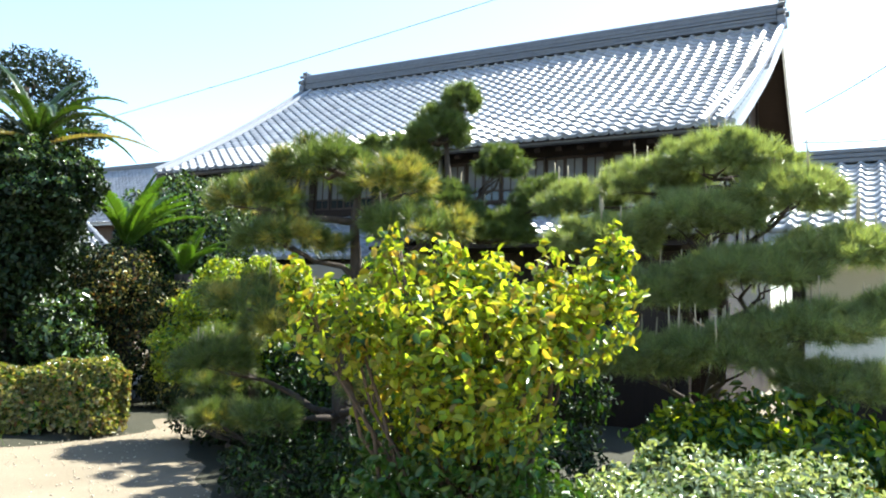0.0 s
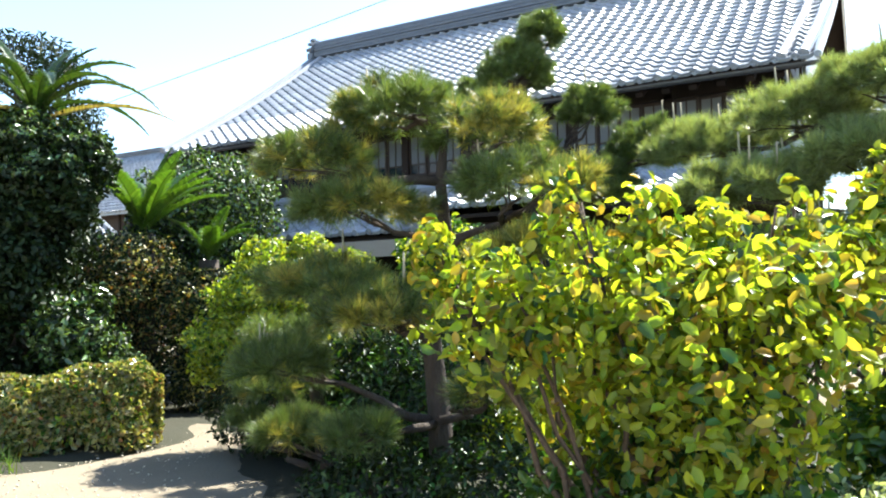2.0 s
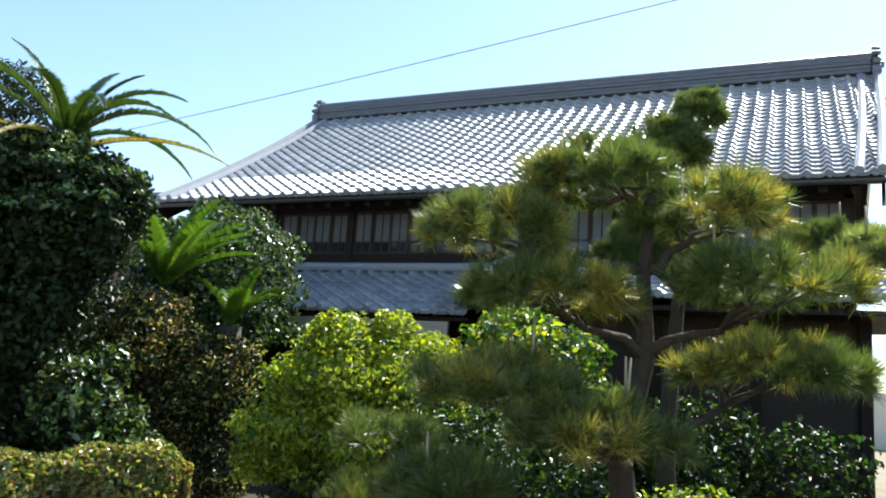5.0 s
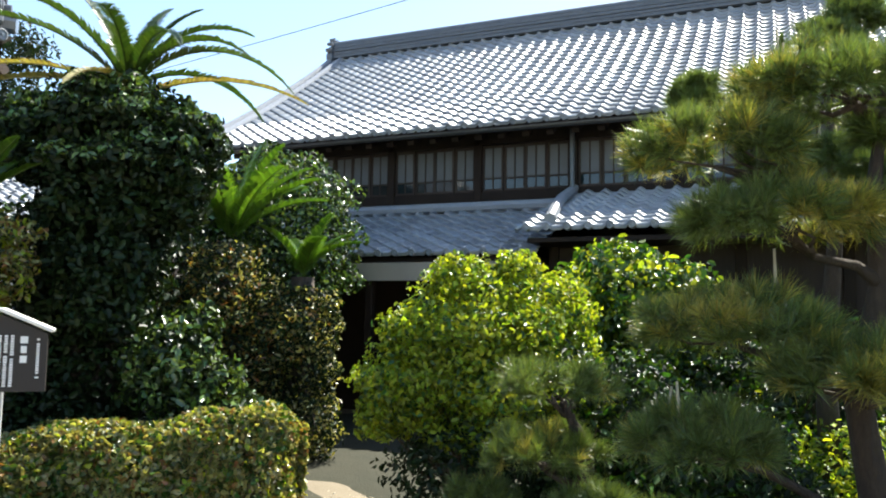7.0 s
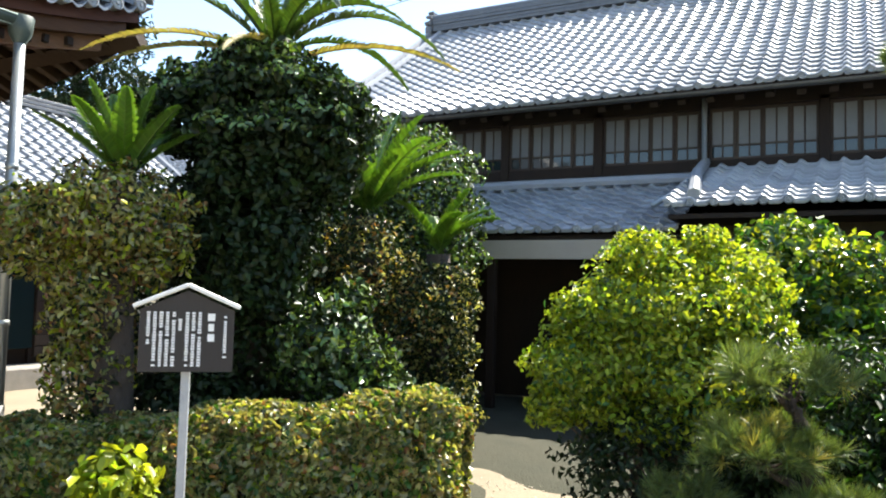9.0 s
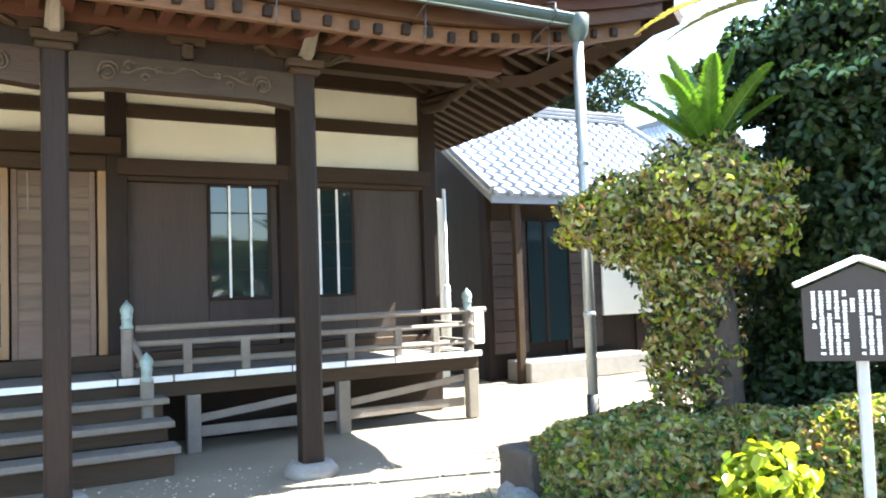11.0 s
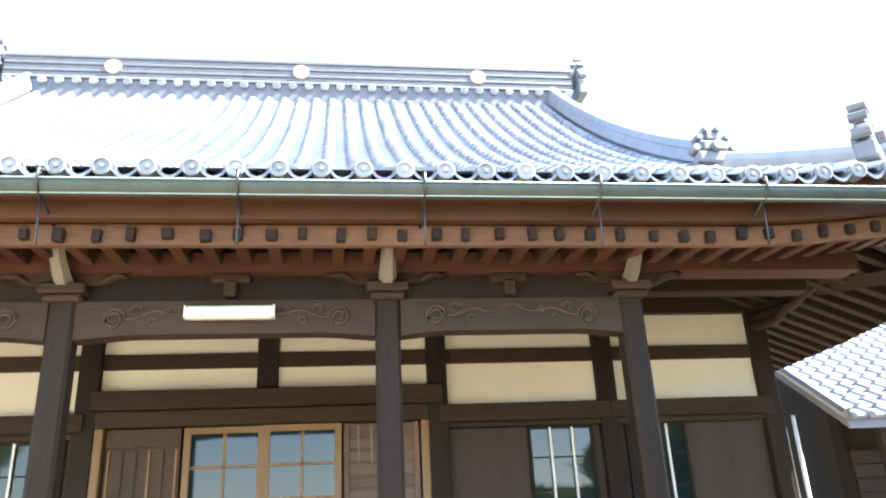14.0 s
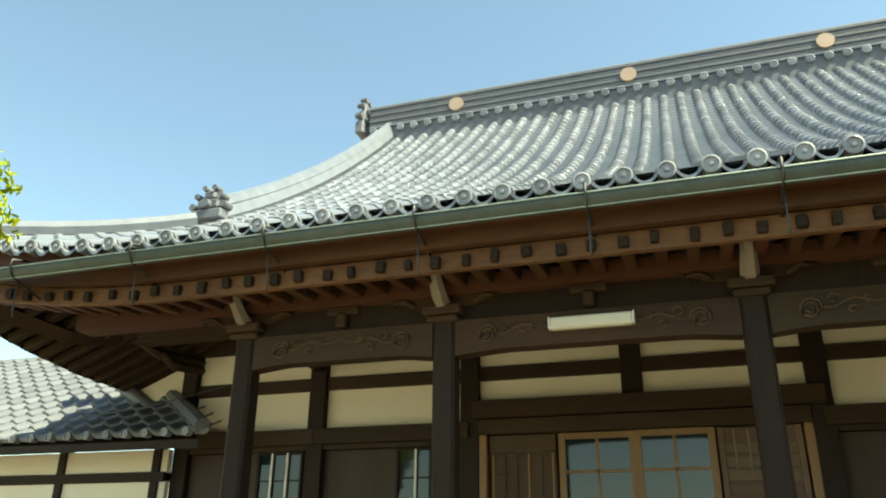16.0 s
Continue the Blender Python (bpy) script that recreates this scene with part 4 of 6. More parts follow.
        ym = (y0 + y1) / 2
        part("muntin", slab(bmesh.new(), (x + off - 0.014, ym - 0.016, 1.82), (x + off + 0.014, ym + 0.016, 2.86), 0.003), M["door_wood"], door)
    # side bays: plank panels and windows
    for a, b, w0, w1 in ((1.85, 3.59, 2.74, 3.50), (3.81, 5.57, 3.88, 4.60), (-3.84, -2.09, -2.9, -2.15), (-5.74, -4.06, -4.75, -4.12)):
        bl("plank_panel", (x - 0.04, a, 0.9), (x - 0.0, w0, 2.84), M["board"])
        bl("plank_panel", (x - 0.04, w1, 0.9), (x - 0.0, b, 2.84), M["board"])
        bl("under_window_board", (x - 0.04, w0, 0.9), (x - 0.005, w1, 1.46), M["board"])
        win = lattice_window("window", w0, w1, 1.46, 2.84, front, 2, 3, M["wood"], x + 0.0)
        for i in (1, 2):
            yy = w0 + (w1 - w0) * i / 3
            part("white_bar", slab(bmesh.new(), (x + 0.02, yy - 0.013, 1.48), (x + 0.045, yy + 0.013, 2.82), 0.003), M["white"], win, "thin white upright bar")
        for j in (1, 2, 3):
            zz = 1.46 + 1.38 * j / 4
            part("muntin", slab(bmesh.new(), (x + 0.006, w0 + 0.035, zz - 0.008), (x + 0.018, w1 - 0.035, zz + 0.008), 0.002), M["wood"], win)
    # side and back walls
    for s in (-1, 1):
        y = YC + s * 5.74
        bl("side_wall", (x - 8.8, y - 0.06, G), (x - 0.1, y + 0.06, 4.5), M["plaster"])
        for k in range(5):
            bl("side_post", (x - 1.9 * k - 2.0, y - 0.1, G), (x - 1.9 * k - 1.8, y + 0.1, 4.45), M["wood"])
        bl("side_boards", (x - 8.8, y - 0.09, G), (x - 0.1, y + 0.09, 2.9), M["board"])
    bl("rear_wall", (x - 8.9, posts[0], G), (x - 8.8, posts[-1], 4.5), M["plaster"])
    bl("plaster_return", (x - 2.1, 5.78, G), (x - 2.0, 7.06, 3.0), M["plaster"], "narrow cream plaster wall between hall and annex")
    pipe = thing("corner_pipe", (x + 0.16, 5.86, 0.72), "white rain pipe strapped to the corner post", "pipe")
    tube("pipe", [(x + 0.16, 5.86, 0.72), (x + 0.16, 5.86, 2.85)], [0.025, 0.025], M["white"], pipe)
    lathe("sleeve", (x + 0.16, 5.86, 0.72), [(0.045, 0), (0.045, 0.8), (0.03, 0.83)], M["white"], pipe)


def finial(at, parent):
    lathe("finial", at, [(0.062, 0.0), (0.066, 0.02), (0.05, 0.04), (0.05, 0.10), (0.062, 0.115), (0.048, 0.13), (0.066, 0.18), (0.055, 0.225), (0.02, 0.265), (0.004, 0.29)], M["bronze"], parent, "pale verdigris onion-shaped finial", 14)


def hall_veranda():
    ver = thing("veranda", (X_DECK, YC, G), "raised plank veranda with white-painted board ends", "veranda")
    k, y = 0, -5.8
    edges = [-5.8]
    while edges[-1] < 5.75:
        edges.append(min(5.82, edges[-1] + (0.53 if edges[-1] < 1.7 else 0.62)))
    for a, b in zip(edges[:-1], edges[1:]):
        d = part("deck_board", slab(bmesh.new(), (X_WALL + 0.15, a + 0.006, 0.655), (X_DECK - 0.012, b - 0.006, 0.725), 0.006), M["grey_wood"], ver)
        rel(ver, d)
        e = part("board_end", slab(bmesh.new(), (X_DECK - 0.012, a + 0.008, 0.657), (X_DECK, b - 0.008, 0.723), 0.004), M["white"], ver, "white-painted board end")
        rel(ver, e)
    block("edge_beam", (X_DECK - 0.16, -5.75, 0.50), (X_DECK - 0.04, 5.78, 0.65), M["woodh"], ver)
    for y in (-5.6, -3.9, 2.35, 4.0, 5.70):
        block("deck_post", (X_DECK - 0.16, y - 0.07, G), (X_DECK - 0.03, y + 0.07, 0.5), M["grey_wood"], ver)
    block("brace_board", (X_DECK - 0.14, 2.4, 0.05), (X_DECK - 0.1, 5.6, 0.16), M["grey_wood"], ver)
    for a, b in ((2.4, 3.9), (4.1, 5.6)):
        v = [(X_DECK - 0.13, a, 0.20), (X_DECK - 0.13, b, 0.36), (X_DECK - 0.13, b, 0.44), (X_DECK - 0.13, a, 0.28),
             (X_DECK - 0.1, a, 0.20), (X_DECK - 0.1, b, 0.36), (X_DECK - 0.1, b, 0.44), (X_DECK - 0.1, a, 0.28)]
        o = new("slanting_brace", mesh_of("slanting_brace", v, [(0, 1, 2, 3), (7, 6, 5, 4), (0, 4, 5, 1), (1, 5, 6, 2), (2, 6, 7, 3), (3, 7, 4, 0)], M["grey_wood"]))
        o.parent = ver
        rel(ver, o)
    block("under_floor_wall", (X_DECK - 0.9, -5.7, G), (X_DECK - 0.85, 5.7, 0.64), M["wood"], ver)
    # railing
    rail = thing("veranda_railing", (X_DECK - 0.05, 3.7, 0.725), "weathered three-rail wooden railing with bronze finials", "railing")
    xr = X_DECK - 0.07
    for z, r in ((1.205, 0.035), (1.05, 0.03), (0.84, 0.035)):
        tube("rail", [(xr, 1.80, z), (xr, 5.80 + 0.12 * (z > 1.1), z + 0.02 * (z > 1.1))], [r, r], M["grey_wood"], rail, sides=8)
    for y in (2.3, 2.9, 3.5, 4.1, 4.7, 5.2):
        block("baluster", (xr - 0.03, y - 0.045, 0.725), (xr + 0.03, y + 0.045, 1.05 if round(y * 10) % 12 else 1.19), M["grey_wood"], rail)
    for y in (1.72, 5.66):
        block("newel", (xr - 0.055, y - 0.055, 0.725), (xr + 0.055, y + 0.055, 1.22), M["grey_wood"], rail, bevel=0.02)
        finial((xr, y, 1.21), rail)
    for z, r in ((1.205, 0.035), (1.05, 0.03), (0.84, 0.035)):
        tube("return_rail", [(xr + 0.1, 5.66, z), (X_WALL + 0.1, 5.66, z)], [r, r], M["grey_wood"], rail, sides=8)
    # White box added in place of a pale basket beyond the rail end.
    block("rail_end_box", (xr - 0.03, 5.74, 0.80), (xr + 0.03, 5.88, 1.22), M["white"], rail, "white box standing in for a pale basket at the rail end")
    # stairs
    st = thing("stairs", (X_DECK + 0.4, -0.1, G), "broad weathered wooden steps up to the veranda", "stairs")
    for k, z in enumerate((0.54, 0.36, 0.17)):
        xa = X_DECK + 0.30 * k + 0.004
        block("tread", (xa, -2.25, z - 0.06), (xa + 0.34, 2.05, z), M["grey_wood"], st)
        block("riser", (xa, -2.2, z - 0.19 if k < 2 else G), (xa + 0.26, 2.0, z - 0.062), M["woodh"], st)
    for y in (-2.1, 1.86):
        block("stair_newel", (X_DECK + 0.16, y - 0.06, G + 0.2), (X_DECK + 0.28, y + 0.06, 0.72), M["grey_wood"], st, bevel=0.02)
        finial((X_DECK + 0.22, y, 0.70), st)
        tube("stair_rail", [(X_DECK + 0.2, y, 0.62), (X_DECK + 0.05, y, 0.86), (xr, y - 0.1, 1.1)], [0.035] * 3, M["grey_wood"], st)


hall_roof()
hall_eaves()
hall_gutter()
hall_posts()
hall_front()
hall_veranda()


# ---- long house ----
HX0, HX1, HY, HR = -15.3, -1.75, 12.9, 18.37
house = thing("long_house", (-8.5, 16, G), "long two-storey wooden house with a grey tiled gable roof", "house")


def house_z(y):
    s = abs(y - HY) if y <= HR else abs(2 * HR - y - HY)
    return 4.78 + 0.55 * s + 0.0185 * s * s


def long_house():
    roof = new("roof")
    roof.parent = house
    rel(house, roof)
    tagged(roof, "sunlit grey wavy-tile gable roof with a dark ridge")
    def verge(x, y):
        """The east verge draws in towards the eave."""
        return x - (0.42 * max(0.0, (HR - y) / (HR - HY)) ** 1.3 if x > -5 and y < HR else 0.0)
    mats = [(r, m) for r, m in slope_matrices(HX0, HX1, HY, HR, house_z, facing("+y")) if m.translation.x < verge(HX1, m.translation.y) + 0.02]
    tile_field(roof, mats, 6)
    v, f = [], []
    ys = np.linspace(HY + 0.03, 2 * HR - HY, 25)
    for y in ys:
        xe = verge(HX1, y) - 0.03
        v += [(HX0 + 0.03, y, house_z(y) - 0.05), (xe, y, house_z(y) - 0.05), (HX0 + 0.03, y, house_z(y) - 0.16), (xe, y, house_z(y) - 0.16)]
    for i in range(24):
        a, b = 4 * i, 4 * i + 4
        f += [(a, a + 1, b + 1, b), (a + 2, b + 2, b + 3, a + 3), (a, b, b + 2, a + 2), (a + 1, a + 3, b + 3, b + 1)]
    f += [(0, 2, 3, 1), (96, 97, 99, 98)]
    o = new("roof_deck", mesh_of("roof_deck", v, f, M["wood"]))
    o.parent = roof
    # scalloped eave tiles
    n = round((HX1 - HX0) / 0.285)
    for k in range(n):
        x = HX0 + (k + 0.5) * (HX1 - HX0) / n
        place("eave_disc", DISC, roof, Matrix.Translation((x - 0.09, HY - 0.01, 4.80)) @ Matrix.Rotation(-math.pi / 2, 4, "Z") @ Matrix.Diagonal((1, 0.62, 0.62, 1)))
    # ridge with stacked courses and end ornaments
    zr = house_z(HR)
    for k in range(4):
        part("ridge_course", slab(bmesh.new(), (HX0 + 0.1, HR - 0.19 + 0.012 * (k % 2), zr + 0.0 + 0.085 * k), (HX1 - 0.1, HR + 0.19 - 0.012 * (k % 2), zr + 0.078 + 0.085 * k), 0.01), M["ridge"], roof)
    v, f = tube_data([(HX0 + 0.02, HR, zr + 0.38), (HX1 - 0.02, HR, zr + 0.38)], [0.12, 0.12], 10)
    o = new("ridge_cap", mesh_of("ridge_cap", v, f, M["ridge"]))
    o.parent = roof
    for x, yaw in ((HX0, math.pi), (HX1, 0.0)):
        ogre_tile("ridge_end_tile", (x, HR, zr - 0.05), roof, 0.5, 0.62, yaw).matrix_parent_inverse.identity()
    # verge rolls, barge boards and the right gable
    for x, s in ((HX0, -1), (HX1, 1)):
        for dx, nm, r in ((0.0, "verge_roll", 0.085), (-0.30 * s, "verge_roll", 0.075)):
            yy = np.linspace(HY, HR - 0.1, 20)
            v, f = tube_data([(verge(x, y) + dx, y, house_z(y) + 0.05) for y in yy], [r] * 20, 8)
            o = new(nm, mesh_of(nm, v, f, M["tile"]))
            o.parent = roof
        for lo, hi, m, xo in ((-0.42, -0.08, M["white"] if s > 0 else M["wood"], 0.0),):
            v, f = [], []
            yy = list(np.linspace(HY + 0.05, 2 * HR - HY - 0.05, 41))
            for y in yy:
                z = house_z(y)
                w = 0.42
                xv = verge(x, y)
                v += [(xv + s * 0.02, y, z - 0.06), (xv + s * 0.02, y, z - 0.06 - w), (xv - s * 0.03, y, z - 0.06), (xv - s * 0.03, y, z - 0.06 - w)]
            for i in range(40):
                a, b = 4 * i, 4 * i + 4
                f += [(a, b, b + 1, a + 1), (a + 2, a + 3, b + 3, b + 2), (a + 1, b + 1, b + 3, a + 3), (a, a + 2, b + 2, b)]
            o = new("barge_board", mesh_of("barge_board", v, f, m))
            o.parent = roof
            tagged(o, "pale curved barge board" if s > 0 else "")
        n = 26
        for k in range(n):
            y = HY + 0.1 + (HR - HY - 0.2) * k / (n - 1)
            place("verge_tile", DISC, roof, Matrix.Translation((verge(x, y) + s * 0.05, y, house_z(y) + 0.0)) @ Matrix.Rotation(0 if s > 0 else math.pi, 4, "Z") @ Matrix.Diagonal((0.8, 0.8, 0.8, 1)))

    def bl(name, a, b, mat, label="", bevel=0.008):
        return rel(house, part(name, slab(bmesh.new(), a, b, bevel), mat, house, label))
    # gable ends
    for x, s in ((HX0 + 0.75, -1), (HX1 - 0.75, 1)):
        bm = bmesh.new()
        ring = [(y, house_z(y) - 0.18) for y in np.linspace(13.8, 2 * HR - 13.8, 15)]
        ring = [(13.8, G)] + ring + [(2 * HR - 13.8, G)]
        v1 = [bm.verts.new((x, y, z)) for y, z in ring]
        v2 = [bm.verts.new((x - 0.15 * s, y, z)) for y, z in ring]
        bm.faces.new(v1), bm.faces.new(v2[::-1])
        for i in range(len(ring)):
            j = (i + 1) % len(ring)
            bm.faces.new((v1[i], v1[j], v2[j], v2[i]))
        bmesh.ops.recalc_face_normals(bm, faces=bm.faces)
        rel(house, part("gable_wall", bm, M["board"], house, "brown boarded gable wall"))
        for k in range(1, 6):
            y = 13.8 + k * 1.52
            bl("gable_stud", (x + 0.0 * s, y - 0.06, 3.0), (x + 0.05 * s, y + 0.06, house_z(y) - 0.2), M["wood"])
        bl("gable_tie", (x, 13.8, 4.9), (x + 0.07 * s, 2 * HR - 13.8, 5.1), M["wood"])
    x0, x1 = HX0 + 0.75, HX1 - 0.75
    # front wall: posts, rails, sliding windows on the upper floor
    bl("upper_back_wall", (x0, 14.05, 2.3), (x1, 14.12, 4.95), M["wood"])
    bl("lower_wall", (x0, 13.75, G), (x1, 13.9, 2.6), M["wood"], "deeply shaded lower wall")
    bl("eave_beam", (x0, 13.66, 4.62), (x1, 13.86, 4.84), M["wood"])
    bl("window_sill_beam", (x0, 13.68, 3.62), (x1, 13.88, 3.80), M["wood"])
    bl("apron_board", (x0, 13.74, 2.5), (x1, 13.84, 3.62), M["wood"])
    bays = np.linspace(x0 + 0.05, x1 - 0.05, 8)
    for y in bays:
        bl("wall_post", (y - 0.075, 13.66, G), (y + 0.075, 13.9, 4.7), M["wood"])
    bm = slab(bmesh.new(), (-0.06, -0.9, -0.04), (0.06, 0.0, 0.04), 0)
    raf = bpy.data.meshes.new("eave_rafter")
    bm.to_mesh(raf), bm.free()
    raf.materials.append(M["wood"])
    for k in range(30):
        x = x0 + (x1 - x0) * k / 29
        rel(house, place("eave_rafter", raf, house, Matrix.Translation((x, HY + 0.95, 5.05)) @ Matrix.Rotation(radians(29), 4, "X")))
    for a, b in zip(bays[:-1], bays[1:]):
        w = (b - a - 0.15) / 4
        for k in range(4):
            xa = a + 0.075 + k * w
            yy = 13.74 + 0.035 * (k % 2)
            win = new("sliding_window")
            win.parent = house
            rel(house, win)
            for p, q in (((xa, 3.80), (xa + 0.04, 4.62)), ((xa + w - 0.04, 3.80), (xa + w, 4.62)), ((xa + 0.04, 3.80), (xa + w - 0.04, 3.85)), ((xa + 0.04, 4.57), (xa + w - 0.04, 4.62)), ((xa + 0.04, 4.02), (xa + w - 0.04, 4.05))):
                part("sash", slab(bmesh.new(), (p[0], yy - 0.018, p[1]), (q[0], yy + 0.018, q[1]), 0), M["board"], win)
            part("lower_pane", slab(bmesh.new(), (xa + 0.04, yy - 0.004, 3.85), (xa + w - 0.04, yy + 0.004, 4.02), 0), M["glass"], win)
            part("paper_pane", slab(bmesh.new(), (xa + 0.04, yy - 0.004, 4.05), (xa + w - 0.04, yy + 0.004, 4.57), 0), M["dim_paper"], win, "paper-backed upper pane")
            part("mullion", slab(bmesh.new(), (xa + w / 2 - 0.012, yy - 0.014, 3.85), (xa + w / 2 + 0.012, yy - 0.005, 4.57), 0), M["board"], win)
    # lower lean-to roof, and a deeper one with a hip
    low = new("lean_to_roof")
    low.parent = house
    rel(house, low)
    tagged(low, "blue-grey tiled lean-to roof with sunlit edge tiles")
    def low_z(y):
        return 2.53 + 0.41 * (y - 11.4)
    tile_field(low, slope_matrices(x0 - 0.4, -7.6, 11.4, 13.72, low_z, facing("+y")), 20)
    n = round((-7.6 - x0 + 0.4) / 0.285)
    for k in range(n):
        x = x0 - 0.4 + (k + 0.5) * (-7.6 - x0 + 0.4) / n
        place("eave_disc", DISC, low, Matrix.Translation((x - 0.09, 11.37, 2.55)) @ Matrix.Rotation(-math.pi / 2, 4, "Z") @ Matrix.Diagonal((1, 0.62, 0.62, 1)))
    part("lean_to_deck", slab(bmesh.new(), (x0 - 0.38, 11.5, 2.42), (-7.62, 13.7, 2.47), 0), M["wood"], low)
    def deep_z(y):
        return 2.80 + 0.33 * (y - 11.0)
    tile_field(low, slope_matrices(-7.7, x1 + 0.4, 11.0, 13.72, deep_z, facing("+y")), 0)
    n = round((x1 + 0.4 + 7.7) / 0.285)
    for k in range(n):
        x = -7.7 + (k + 0.5) * (x1 + 0.4 + 7.7) / n
        place("eave_disc", DISC, low, Matrix.Translation((x - 0.09, 10.97, 2.82)) @ Matrix.Rotation(-math.pi / 2, 4, "Z") @ Matrix.Diagonal((1, 0.62, 0.62, 1)))
    v, f = tube_data([(-7.35, 11.1, 2.93), (-7.55, 12.4, 3.4), (-7.65, 13.7, 3.78)], [0.085, 0.08, 0.08], 8)
    o = new("hip_roll", mesh_of("hip_roll", v, f, M["tile"]))
    o.parent = low
    part("deep_deck", slab(bmesh.new(), (-7.65, 11.05, 2.62), (x1 + 0.38, 13.7, 2.68), 0), M["wood"], low)
    v, f = tube_data([(x0, 13.55, 3.52), (-7.7, 13.55, 3.52)], [0.09, 0.09], 8)
    o = new("flashing_roll", mesh_of("flashing_roll", v, f, M["tile"]))
    o.parent = low
    part("awning", slab(bmesh.new(), (-12.6, 11.42, 2.13), (-7.9, 11.48, 2.40), 0.004), M["sheet"], low, "pale sheet-metal apron under the eave")
    for x in (-12.6, -10.3, -8.0):
        bl("lean_to_post", (x - 0.06, 11.5, G), (x + 0.06, 11.62, 2.42), M["wood"])
    bl("porch_back", (-12.6, 13.6, G), (-2.6, 13.7, 2.5), M["wood"])
    bl("porch_end_wall", (-13.4, 11.6, G), (-13.2, 13.7, 2.42), M["wood"])
    # front of the deeper wing, white plaster over dark boards
    bl("wing_front", (-7.5, 11.9, G), (x1, 12.0, 2.68), M["board"], "dark boarded wall behind the pines")
    bl("white_band", (-2.6, 11.885, 0.96), (x1 - 0.1, 11.9, 1.62), M["plaster"], "white plaster band")
    bl("wing_skirting", (-7.5, 11.88, G), (x1, 12.02, 0.95), M["wood"])
    for x in np.linspace(-7.5, x1, 5):
        bl("wing_post", (x - 0.07, 11.84, G), (x + 0.07, 12.04, 2.7), M["wood"])
    pipe = thing("wall_pipe", (-7.62, 13.5, 3.6), "pale rain pipe from the upper gutter", "pipe")
    tube("pipe", [(-7.62, 13.4, 4.72), (-7.62, 13.4, 3.75), (-7.66, 13.0, 3.45), (-7.75, 12.2, 3.15), (-7.95, 11.5, 2.85)], [0.04] * 5, M["steel"], pipe)
    gut = thing("house_gutter", (-8.5, HY, 4.7), "thin dark rain gutter under the house eave", "gutter")
    v, f = half_pipe(HX0 + 0.1, HX1 - 0.1, 0, 0, 0.05)
    o = new("trough", mesh_of("trough", [(y, HY - 0.02 - x, 4.70 + z) for x, y, z in v], f, M["iron"]))
    o.parent = gut
    rel(gut, o)


long_house()


